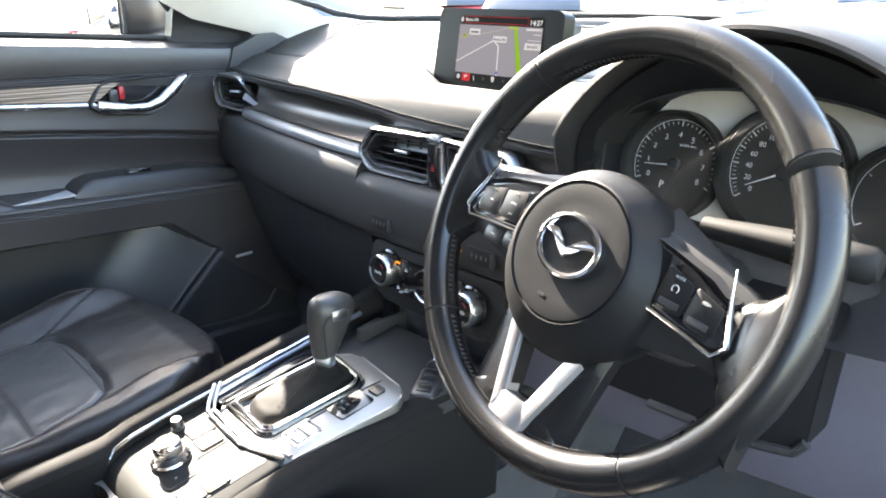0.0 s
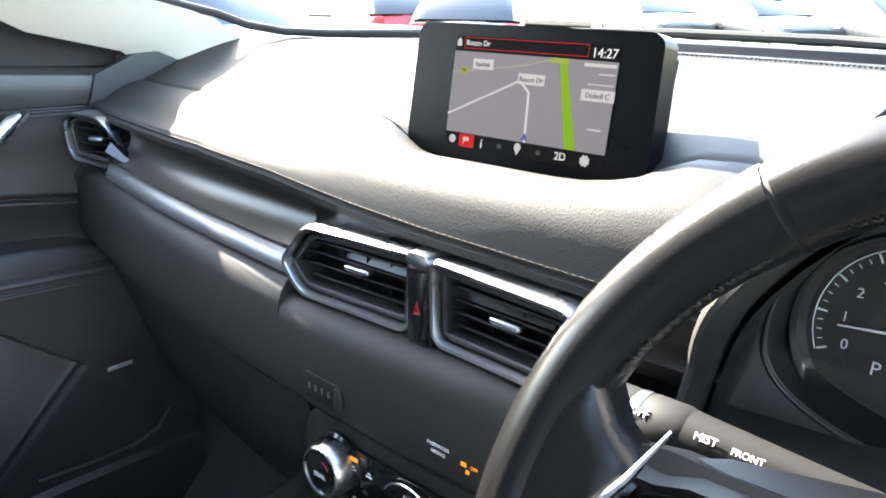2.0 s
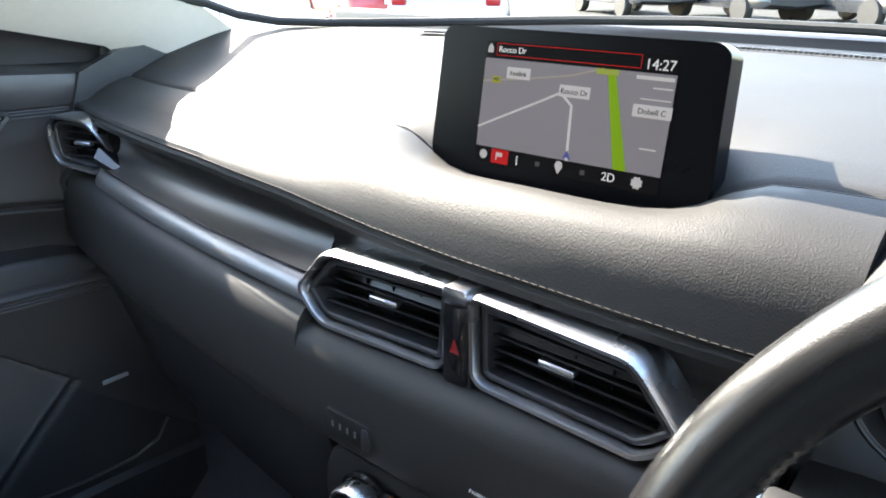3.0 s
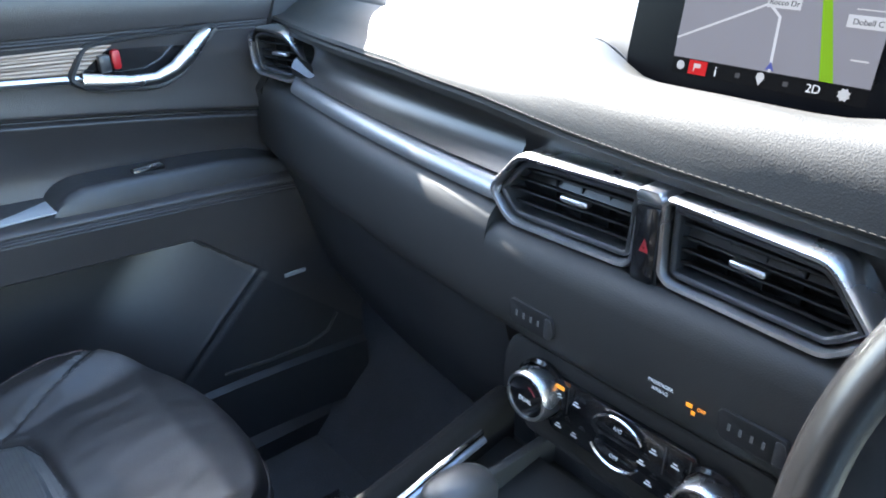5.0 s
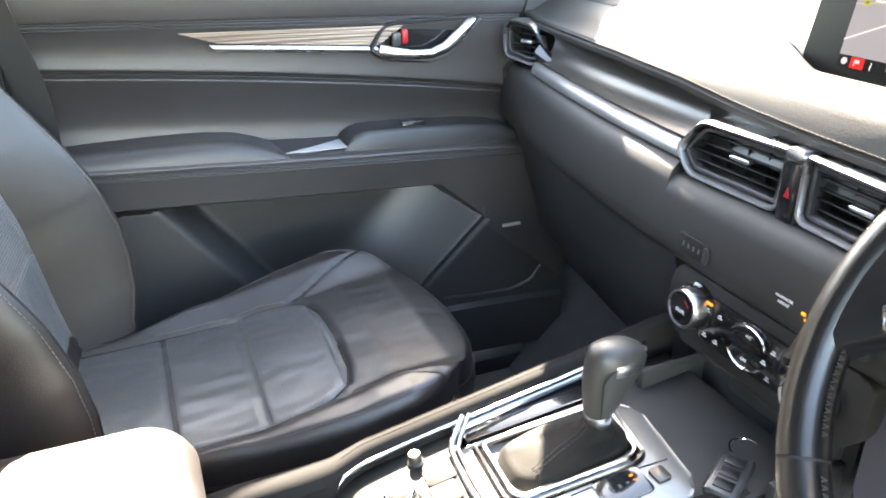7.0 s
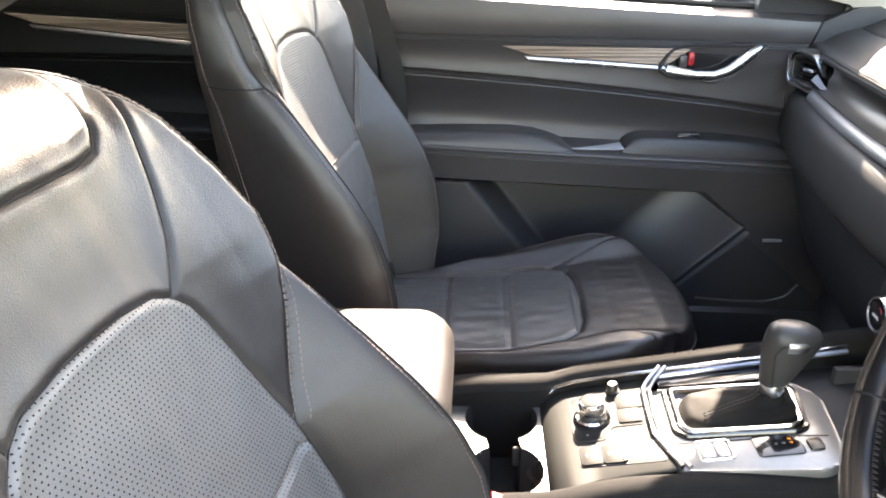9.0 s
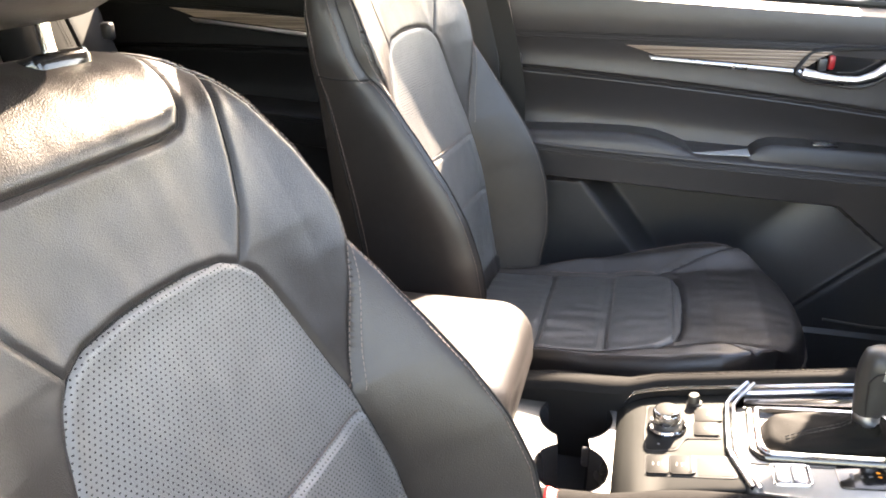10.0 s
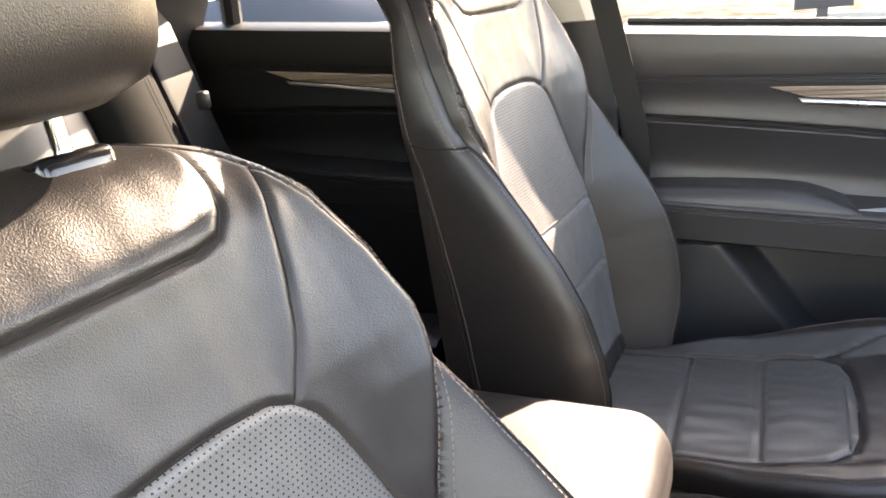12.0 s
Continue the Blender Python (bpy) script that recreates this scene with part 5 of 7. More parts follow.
def well_ring(k, z):
    """The two cup wells flow into one another: one outline, shrunk towards each well's middle."""
    return [Vector((cx + r * k * math.cos(radians(t)), cy + r * k * math.sin(radians(t)), z)) for cx, cy, r, t0, t1 in wells for t in np.linspace(t0, t1, 32)]


loops = [[Vector((x, y, zc)) for x, y in plate], well_ring(1.0, zc)]
flat = [v for lp in loops for v in lp]
me = bpy.data.meshes.new("cup_plate")
me.from_pydata([tuple(v) for v in flat], [], tessellate_polygon(loops))
part("cup_plate", me, PLATE, console, "silver cup holder plate", smooth=False)
rings = [well_ring(k, zc + h) for k, h in ((1.012, 0.0006), (0.995, 0.0016), (0.97, -0.003), (0.955, -0.018), (0.93, -0.045), (0.90, -0.082), (0.86, -0.090))]
bm = from_rings(rings, closed=True, cap=False)
bm.verts.ensure_lookup_table()
bm.faces.new(bm.verts[-64:])
part("cup_well", bm, WELL, console, "dark joined cup wells")
for y0 in (0.424, 0.470):
    part("cup_clip", box(0.006, 0.010, 0.030, 0.002, c=(-0.035, y0, zc - 0.022)), PLASTIC_SOFT, console, "small spring clip")
# rotary controller with its plate, buttons and small knob
com = new("rotary_controller")
com.parent = console
slab("base_plate", [(-0.102, 0.546), (-0.040, 0.543), (-0.008, 0.545), (-0.010, 0.580), (-0.034, 0.592), (-0.035, 0.634), (-0.099, 0.642), (-0.102, 0.60)], 0, 0.0034, 0.006, GREY, com, "dark control plate", 0.0012, 0.006)
frame_slab("plate_gap", [(-0.1035, 0.5445), (-0.040, 0.5415), (-0.0065, 0.5435), (-0.0085, 0.581), (-0.0325, 0.593), (-0.0335, 0.6355), (-0.1005, 0.6435), (-0.1035, 0.60)], 0.0022, 0.0030, 0.0002, RUBBER, com, "dark gap round the plate", 0.006)
cm = pose(-0.056, 0.571, con_z(0.571) + 0.0034, 8.2)
part("ring", moved(lathe([(0.0245, 0.0), (0.0245, 0.004), (0.0225, 0.0065), (0.0205, 0.004), (0.020, 0.0)], 40), cm), CHROME, com, "chrome ring")
part("knob_skirt", moved(lathe([(0.0185, 0.001), (0.019, 0.006), (0.018, 0.010), (0.017, 0.012)], 40), cm), PLASTIC, com)
part("knob_side", moved(lathe([(0.0172, 0.010), (0.0178, 0.012), (0.0172, 0.024), (0.0155, 0.0272), (0.0135, 0.0278)], 16), cm), CHROME, com, "faceted silver side")
part("knob_top", moved(lathe([(0.0140, 0.025), (0.0138, 0.0280), (0.0115, 0.0287), (0.001, 0.029)], 40), cm), PANEL_SHADED, com, "satin grey cap")
vm = pose(-0.110, 0.606, con_z(0.606) + 0.002, 8.2)
part("volume_knob", moved(lathe([(0.0095, 0), (0.0095, 0.003), (0.0075, 0.004), (0.0075, 0.013), (0.0062, 0.0148), (0.001, 0.015)], 18), vm), SILVER, com, "small silver volume knob")
for pts in (quad(-0.096, 0.605, -0.068, 0.638), quad(-0.066, 0.603, -0.038, 0.632)):
    slab("button", pts, 0, 0.0052, 0.004, GREY, com, "", 0.001, 0.002)
    cx, cy = (pts[0][0] + pts[2][0]) / 2, (pts[0][1] + pts[2][1]) / 2
    slab("button_mark", quad(cx - 0.002, cy - 0.002, cx + 0.002, cy + 0.002), 0, 0.0054, 0.0004, LETTER, com, "", 0.0, 0.0008)
for x, y in ((-0.020, 0.560), (-0.092, 0.556)):
    slab("button_mark", quad(x - 0.0015, y - 0.0015, x + 0.0015, y + 0.0015), 0, 0.0037, 0.0004, LETTER, com, "", 0.0, 0.0004)
# two drive buttons and an open slot
slab("button_frame", quad(0.000, 0.544, 0.040, 0.648), 0, 0.0028, 0.004, RUBBER, console, "", 0.001, 0.004)
for y in (0.546, 0.573):
    slab("drive_button", quad(0.003, y, 0.037, y + 0.026), 0, 0.0048, 0.005, GREY, console, "square black button", 0.0015, 0.002)
    for d in (-0.004, 0.002):
        slab("button_mark", quad(0.017, y + 0.011 + d, 0.023, y + 0.0125 + d), 0, 0.005, 0.0004, LETTER, console, "", 0.0, 0.0006)
slab("button_tip", quad(0.004, 0.594, 0.036, 0.602), 0, 0.0055, 0.005, SILVER, console, "pale edge of the brake button", 0.002, 0.003)
slab("slot", quad(0.003, 0.604, 0.037, 0.645), 0, 0.0032, 0.002, RUBBER, console, "open dark slot", 0.0005, 0.003)
# gear surround
sur = new("gear_surround")
sur.parent = console
gate = [(-0.104, 0.668), (-0.012, 0.664), (0.004, 0.676), (0.012, 0.812), (0.004, 0.826), (-0.072, 0.838), (-0.092, 0.826)]
frame_slab("outer_step", gate, 0.008, 0.003, 0.003, PIANO, sur, "dark step round the bezel", 0.012)
inner = [(x * 0.9 - 0.0045, 0.748 + (y - 0.748) * 0.91) for x, y in gate]
frame_slab("bezel", inner, 0.0075, 0.006, 0.004, CHROME, sur, "bright chrome bezel", 0.012)
slab("well", inner, 0, 0.001, 0.01, PLASTIC, sur, "", 0.0, 0.01)
slab("selector_plate", quad(0.010, 0.752, 0.048, 0.806), 0, 0.0018, 0.003, PIANO, sur, "black gear letter plate", 0.0006, 0.006)
for t, y in (("P", 0.794), ("R", 0.785), ("N", 0.776), ("D/M", 0.766)):
    words("gear_text", t, 0.006, pose(0.028, y, con_z(y) + 0.0022, 8.2), AMBER if t == "P" else LETTER, sur)
part("gear_lamp", box(0.0022, 0.004, 0.0004, c=(0.021, 0.794, con_z(0.794) + 0.0022)), AMBER, sur, "lit amber marker")
slab("lock_button", quad(0.024, 0.812, 0.044, 0.828), 0, 0.0035, 0.004, SILVER, sur, "small silver button", 0.0012, 0.003)
frame_slab("switch_bezel", quad(0.010, 0.684, 0.047, 0.726), 0.003, 0.0022, 0.0012, CHROME, sur, "", 0.006)
for y in (0.690, 0.707):
    slab("parking_switch", quad(0.015, y, 0.042, y + 0.013), 0, 0.0035, 0.004, SATIN, sur, "silver rocker switch", 0.0015, 0.003)
part("deck_seam", tube([(x, y, con_z(y) + 0.0005) for x, y in ((0.008, 0.664), (0.011, 0.69), (0.0125, 0.72), (0.014, 0.80), (0.020, 0.84))], 0.0008, 6), RUBBER, sur)
# bent chrome divider across the console, two bars with a dark gap
for off, r in ((0.0, 0.0035), (0.0085, 0.0026)):
    div = [(-0.133, 0.672, 0.021), (-0.113, 0.652, 0.012), (-0.103, 0.645, 0.007), (-0.06, 0.642, 0.005), (-0.012, 0.641, 0.005), (0.006, 0.645, 0.005), (0.056, 0.662, 0.004)]
    part("divider", tube([(x, y + off, con_z(y) + h) for x, y, h in div], r, 10), CHROME if off == 0 else SATIN, console, "bent chrome divider bar")

# gear lever
lever = thing("gear_lever", "leather gear lever with silver cap in a stitched boot", "gear lever", at=pose(-0.038, 0.793, 0.788, 8.2))
rings = []
for t in np.linspace(0, 1, 18):
    w, l = lin([(0, 0.044), (0.25, 0.037), (0.6, 0.021), (1, 0.0125)], t), lin([(0, 0.074), (0.25, 0.062), (0.6, 0.032), (1, 0.0125)], t)
    z = lin([(0, -0.004), (0.15, 0.007), (0.5, 0.014), (0.8, 0.020), (1, 0.030)], t)
    yy = lin([(0, -0.040), (0.3, -0.034), (0.7, -0.010), (1, 0.0)], t)
    xx = lin([(0, -0.008), (1, 0.0)], t)
    ring = []
    for j in range(56):
        a = 2 * math.pi * j / 56
        fold = 0.0018 * math.sin(3 * a + 6 * t) * (1 - t) ** 0.6 * min(1, 6 * t) + 0.0007 * math.sin(7 * a - 11 * t) * (1 - t)
        ring.append((xx + w * math.copysign(abs(math.cos(a)) ** 0.6, math.cos(a)), yy + l * math.copysign(abs(math.sin(a)) ** 0.6, math.sin(a)), z + fold))
    rings.append(ring)
part("boot", from_rings(rings), mat("dull boot leather", (0.0075, 0.0068, 0.006), 0.75, spec=0.14, var=0.2, scale=20, bump=0.12, bump_scale=900, cells=True), lever, "folded black leather boot")
for dx in (-0.003, 0.003):
    part("boot_stitching", stitches([(dx + lin([(0, 0.014), (1, 0.0)], t), -0.088 + 0.078 * t, lin([(0, 0.010), (0.4, 0.018), (0.8, 0.0225), (1, 0.031)], t)) for t in np.linspace(0, 1, 24)]), THREAD_DARK, lever, smooth=False)
part("collar", lathe([(0.0125, 0.024), (0.0142, 0.027), (0.0150, 0.040), (0.0142, 0.042)], 28), SATIN, lever, "satin metal collar")
rings = []
for z, w, l, yo in ((0.040, 0.0142, 0.015, 0.0), (0.054, 0.0175, 0.0200, 0.003), (0.072, 0.0205, 0.0255, 0.006), (0.088, 0.0225, 0.0300, 0.009), (0.100, 0.0232, 0.0330, 0.012), (0.110, 0.0226, 0.0330, 0.013), (0.118, 0.0200, 0.0300, 0.012), (0.1235, 0.0145, 0.022, 0.010), (0.126, 0.006, 0.009, 0.008)):
    rings.append([(w * math.copysign(abs(math.cos(a)) ** 0.85, math.cos(a)), yo + l * math.copysign(abs(math.sin(a)) ** 0.85, math.sin(a)), z) for a in np.linspace(0, 2 * math.pi, 41)[:-1]])
lean = pose(0, 0, 0.04, -11) @ pose(0, 0, -0.04)
part("knob", from_rings(rings), mat("grey knob leather", (0.032, 0.031, 0.029), 0.42, var=0.15, bump=0.06, bump_scale=900, cells=True), lever, "smooth leather-wrapped knob", m=lean)
part("knob_seam", tube([Vector(p) for p in [(0.0145, -0.005, 0.043), (0.0178, -0.009, 0.06), (0.0208, -0.012, 0.078), (0.0218, -0.014, 0.092), (0.0222, -0.008, 0.102), (0.0218, 0.008, 0.1095)]], 0.0011, 6), RUBBER, lever, "sewn seam", m=lean)
cap = []
for z, g in ((0.094, 0.0), (0.098, 0.003), (0.105, 0.004), (0.110, 0.003), (0.113, -0.001)):
    cap.append([((0.0215 + g) * math.cos(a) * lin([(0.094, 1.0), (0.113, 0.93)], z), 0.0105 + (0.031 + g) * math.sin(a) * lin([(0.094, 1.0), (0.113, 0.95)], z), z + 0.003 * math.sin(a)) for a in np.linspace(-0.35, 1.5, 14)] + [(0.008, 0.012, z)])
part("knob_cap", from_rings(cap), SATIN, lever, "satin silver thumb cap", m=lean)

# armrest box
arm = thing("armrest_box", "padded leather armrest lid on the console", "armrest")
rings = []
for y in np.concatenate([np.linspace(-0.05, 0.33, 12), 0.33 + 0.055 * np.sin(np.linspace(0.15, math.pi / 2, 8))]):
    t = max(0, (y - 0.33) / 0.055)
    top = 0.882 - 0.035 * (1 - math.sqrt(max(0, 1 - t * t)))
    w = 0.118 - 0.02 * t ** 3
    sec = [(-w, 0.80), (-w, top - 0.022), (-w + 0.008, top - 0.006), (-w + 0.025, top), (0, top + 0.003), (w - 0.025, top), (w - 0.008, top - 0.006), (w, top - 0.022), (w, 0.80)]
    rings.append([(-0.02 + a, y, z) for a, z in sec])
part("lid", from_rings(rings), LEATHER, arm, "padded black lid, sunlit")
part("box_body", box(0.21, 0.40, 0.22, 0.012, c=(-0.02, 0.165, 0.70)), PLASTIC, arm)

# metal tread plate with lettering bars in the footwell
tread = thing("tread_plate", "small metal plate on the dark carpet", "trim plate", at=pose(-0.552, 0.935, 0.392))
part("plate", box(0.034, 0.13, 0.006, 0.002), SATIN, tread)
for k in range(4):
    part("letter_bar", box(0.022, 0.014, 0.001, 0.0003, c=(0, -0.035 + 0.022 * k, 0.0034)), RUBBER, tread, "dark lettering bar")

# key with its fob in the tray
fob = thing("key_fob", "black car key fob with a steel ring in the tray", "key", at=pose(0.056, 0.893, 0.779, 7, 0, 30))
part("fob_body", box(0.036, 0.066, 0.012, 0.005, 3), PLASTIC_SOFT, fob)
for k in range(3):
    part("fob_button", box(0.020, 0.013, 0.002, 0.0008, c=(0, -0.018 + 0.018 * k, 0.0065)), PADGREY, fob)
part("key_ring", tube([(0.016 * math.cos(a), 0.048 + 0.016 * math.sin(a), 0.0) for a in np.linspace(0, 2 * math.pi, 25)[:-1]], 0.0012, 6, closed=True), CHROME, fob, "steel ring")


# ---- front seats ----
# shade inside seams and panel gaps, put in as near-black tubes and core
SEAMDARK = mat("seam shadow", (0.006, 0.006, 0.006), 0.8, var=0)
RECLINE = 21.0
TWIST = -5.4
# half width of the backrest's front skin, and how far its outer edge stands forward, up along the back
W_TAB = [(-0.07, 0.225), (0.02, 0.243), (0.10, 0.250), (0.39, 0.252), (0.44, 0.262), (0.506, 0.260), (0.564, 0.240), (0.60, 0.216), (0.635, 0.184), (0.655, 0.150)]
H_TAB = [(-0.07, 0.085), (0.0, 0.116), (0.05, 0.126), (0.10, 0.128), (0.165, 0.119), (0.23, 0.102), (0.295, 0.080), (0.355, 0.056), (0.39, 0.038), (0.405, 0.026), (0.43, 0.018), (0.506, 0.008), (0.564, -0.004), (0.60, -0.012), (0.655, -0.02)]
# the stitched edge of the shoulder panel: its half width and its height
O_TAB = [(-0.07, 0.186), (0.15, 0.188), (0.22, 0.182), (0.258, 0.180), (0.29, 0.193), (0.325, 0.208), (0.36, 0.224), (0.397, 0.239), (0.425, 0.249), (0.45, 0.252), (0.506, 0.243), (0.56, 0.222), (0.592, 0.200), (0.622, 0.168), (0.655, 0.125)]
N_TAB = [(-0.07, 0.004), (0.26, 0.006), (0.29, 0.013), (0.33, 0.026), (0.36, 0.034), (0.40, 0.041), (0.45, 0.038), (0.506, 0.026), (0.564, 0.012), (0.60, 0.004), (0.655, -0.004)]


def seg_dist(px, py, line):
    """Distance from a point to a bent line."""
    best = 9.0
    for (ax, ay), (bx, by) in zip(line, line[1:]):
        dx, dy = bx - ax, by - ay
        t = max(0, min(1, ((px - ax) * dx + (py - ay) * dy) / (dx * dx + dy * dy + 1e-12)))
        best = min(best, math.hypot(px - ax - t * dx, py - ay - t * dy))
    return best


INSERT = [(0.186, -0.02), (0.188, 0.15), (0.182, 0.22), (0.178, 0.26), (0.152, 0.355), (0.138, 0.395), (0.127, 0.416), (0.110, 0.433), (0.088, 0.4435), (0.04, 0.450), (0.0, 0.451)]
RISER = [(0.113, 0.434), (0.140, 0.474), (0.160, 0.522), (0.174, 0.562), (0.190, 0.602), (0.194, 0.64)]
YOKE = [(0.000, 0.557), (0.090, 0.557), (0.117, 0.562), (0.131, 0.577), (0.140, 0.597), (0.146, 0.625), (0.148, 0.655)]
OUTER = [(w, t) for t, w in O_TAB[::-1] if t > 0.25]
BACK_SEAMS = (INSERT, RISER, YOKE, OUTER)
CROSS = (0.232, 0.12)


def back_n(X, s):
    """How far the front of the backrest stands forward of its plane."""
    a = abs(X)
    w, o, no = lin(W_TAB, s), lin(O_TAB, s), lin(N_TAB, s)
    ins = lin([(0, 0.186), (0.22, 0.182), (0.26, 0.176), (0.355, 0.15), (0.40, 0.130), (0.44, 0.10), (0.66, 0.09)], s)
    n = 0.0072 * max(0.0, 1 - (a / 0.2) ** 2)
    if a <= o:
        t = max(0.0, min(1.0, (a - ins + 0.015) / max(0.012, o - ins + 0.015)))
        n += no * (t * t * (2.4 - 1.4 * t))
    else:
        t = min(1.0, (a - o) / max(0.004, w - o))
        up = max(0.0, min(1.0, (s - 0.395) / 0.03))
        n += no + (lin(H_TAB, s) - no) * (t ** 1.8 * up + (1.0 - up) * (1.18 * t - 0.18 * t * t))
        # the wing starts behind the rolled edge of the shoulder panel
        n -= 0.007 * math.exp(-(a - o) / 0.007) * max(0.0, min(1.0, (s - 0.25) / 0.06))
        # soft roll into the edge seam
        n -= 0.004 * max(0.0, (t - 0.8) / 0.2) ** 2
    n += 0.010 * math.exp(-((s - 0.18) / 0.12) ** 2) - 0.05 * max(0, (s - 0.56) / 0.1) ** 2 - 0.035 * max(0, (s - 0.62) / 0.04) ** 2 * 0.6
    d = min(seg_dist(a, s, line) for line in BACK_SEAMS)
    n -= 0.0032 * math.exp(-(d / 0.0032) ** 2) - 0.0020 * math.exp(-(d / 0.018) ** 2)
    if s > 0.55 and a < 0.15 and not inside(a, s, YOKE_BAND):
        n += 0.0015 * (1 - math.exp(-seg_dist(a, s, YOKE) / 0.006))
    if a < ins:
        dc = min(abs(s - c) for c in CROSS)
        n -= 0.004 * math.exp(-(dc / 0.004) ** 2)
    return n


def back_rear(s):
    """How far behind its plane the rear corner of the backrest lies."""
    return -max(0.140 - 0.17 * s, lin([(0.50, 0.0), (0.60, 0.062), (0.655, 0.105)], s))


def side_pt(s, f, sgn, lift=0.0):
    """A point on the side of the backrest: f from 0 (front edge) to 1 (rear corner)."""
    w = lin(W_TAB, s)
    n0, n1 = back_n(w, s), back_rear(s)
    out = lin([(0, 0.0), (0.02, 0.006), (0.05, 0.012), (0.10, 0.0175), (0.20, 0.0225), (0.5, 0.025), (0.85, 0.018), (1.0, 0.004)], f)
    return (sgn * (w + out + lift), n0 + (n1 - n0) * f, s)


def snap(p, lines, reach):
    """Pulls a point of the plan onto a seam close by."""
    a, q = abs(p[0]), None
    for line in lines:
        for (ax, ay), (bx, by) in zip(line, line[1:]):
            dx, dy = bx - ax, by - ay
            t = max(0, min(1, ((a - ax) * dx + (p[1] - ay) * dy) / (dx * dx + dy * dy + 1e-12)))
            d = math.hypot(a - ax - t * dx, p[1] - ay - t * dy)
            if d < reach:
                reach, q = d, (math.copysign(ax + t * dx, p[0]), ay + t * dy)
    return (q, True) if q else (p, False)


def inside(a, s, line):
    """Whether a point of the half plan lies under a seam that runs from the edge to the middle."""
    ring = list(line) + [(0.0, line[0][1])]
    hit = False
    for (ax, ay), (bx, by) in zip(ring, ring[1:] + ring[:1]):
        if (ay > s) != (by > s) and a < ax + (s - ay) * (bx - ax) / (by - ay):
            hit = not hit
    return hit


def split_skin(grid, on, nu, nv, kind, uv):
    """Cuts a grid into meshes by kind(x, y); cells with a seam across are cut along it."""
    sets = {}
    for j in range(nv):
        for i in range(nu):
            c = [(i, j), (i + 1, j), (i + 1, j + 1), (i, j + 1)]
            tris = ((0, 1, 2), (0, 2, 3)) if on[c[0]] and on[c[2]] or not (on[c[1]] and on[c[3]]) else ((0, 1, 3), (1, 2, 3))
            for t in tris:
                k = [c[n] for n in t]
                mid = [sum(uv(grid[v])[n] for v in k) / 3 for n in (0, 1)]
                sets.setdefault(kind(*mid), []).append(k)
    out = {}
    for g, cells in sets.items():
        ids, verts, faces = {}, [], []
        for k in cells:
            for v in k:
                if v not in ids:
                    ids[v] = len(verts)
                    verts.append(grid[v])
            faces.append([ids[v] for v in k])
        me = bpy.data.meshes.new(g)
        me.from_pydata(verts, [], faces)
        lay = me.uv_layers.new(name="plan")
        for lp in me.loops:
            lay.data[lp.index].uv = uv(verts[lp.vertex_index])
        out[g] = me
    return out


YOKE_BAND = [(0.3, 0.0), (0.3, 0.655)] + YOKE[::-1]


def lumpy(X, s, k):
    return 0.0016 * noise.noise(Vector((X * 9 + k, s * 9, k * 3.1))) + 0.0007 * noise.noise(Vector((X * 40, s * 26, k)))


def back_kind(X, s):
    a = abs(X)
    if inside(a, s, INSERT):
        return "insert"
    if s > 0.55 and a < 0.16 and not inside(a, s, YOKE_BAND):
        return "yoke"
    if a > lin(O_TAB, s):
        return "bolster_a" if X < 0 else "bolster_b"
    return "shoulder"


def backrest_meshes():
    NU, NS = 184, 220
    G, on = {}, {}
    for j in range(NS + 1):
        s0 = -0.07 + 0.725 * j / NS
        w = lin(W_TAB, s0)
        for i in range(NU + 1):
            p = (w * (-1 + 2 * i / NU), s0)
            on[i, j] = False
            if 0 < j < NS and 0 < i < NU:
                p, on[i, j] = snap(p, BACK_SEAMS, 0.0016)
            G[i, j] = (p[0], back_n(*p) + (lumpy(*p, 1.7) if 0 < i < NU else 0.0), p[1])
    out = split_skin(G, on, NU, NS, back_kind, lambda v: (v[0], v[2]))
    for me in out.values():
        me.flip_normals()
    grid = [[G[i, j] for i in range(NU + 1)] for j in range(0, NS + 1, 2)]
    # shell: sides and back
    rings = []
    for row in grid:
        ls = row[0][2]
        w, nb = lin(W_TAB, ls), back_rear(ls)
        fs = (0.0, 0.01, 0.02, 0.035, 0.05, 0.075, 0.10, 0.15, 0.20, 0.34, 0.5, 0.7, 0.85, 0.95, 1.0)
        half = [side_pt(ls, f, -1) for f in fs] + [(-w + 0.03, nb - 0.012, ls), (-w * 0.5, nb - 0.03, ls)]
        rings.append(half + [(0, nb - 0.036, ls)] + [(-x, y, z) for x, y, z in half[::-1]])
    out["shell"] = from_rings(rings, closed=False, cap=False)
    # top cap
    tr = grid[-1]
    nb = back_rear(0.655)
    bm = bmesh.new()
    front = [bm.verts.new(p) for p in tr]
    k1 = len(tr)
    bump = lambda k: 1 - (2 * k / (k1 - 1) - 1) ** 4
    mid = [bm.verts.new((p[0] * 0.97, p[1] - 0.015, p[2] + 0.004 * bump(k))) for k, p in enumerate(tr)]
    hind = [bm.verts.new((p[0] * 0.97, nb - 0.010, p[2] - 0.002 + 0.003 * bump(k))) for k, p in enumerate(tr)]
    low = [bm.verts.new((p[0], nb - 0.034 * bump(k) - 0.004, p[2] - 0.012)) for k, p in enumerate(tr)]
    for a, b in ((front, mid), (mid, hind), (hind, low)):
        for k in range(k1 - 1):
            bm.faces.new((a[k], a[k + 1], b[k + 1], b[k]))
    out["cap"] = bm
    return out


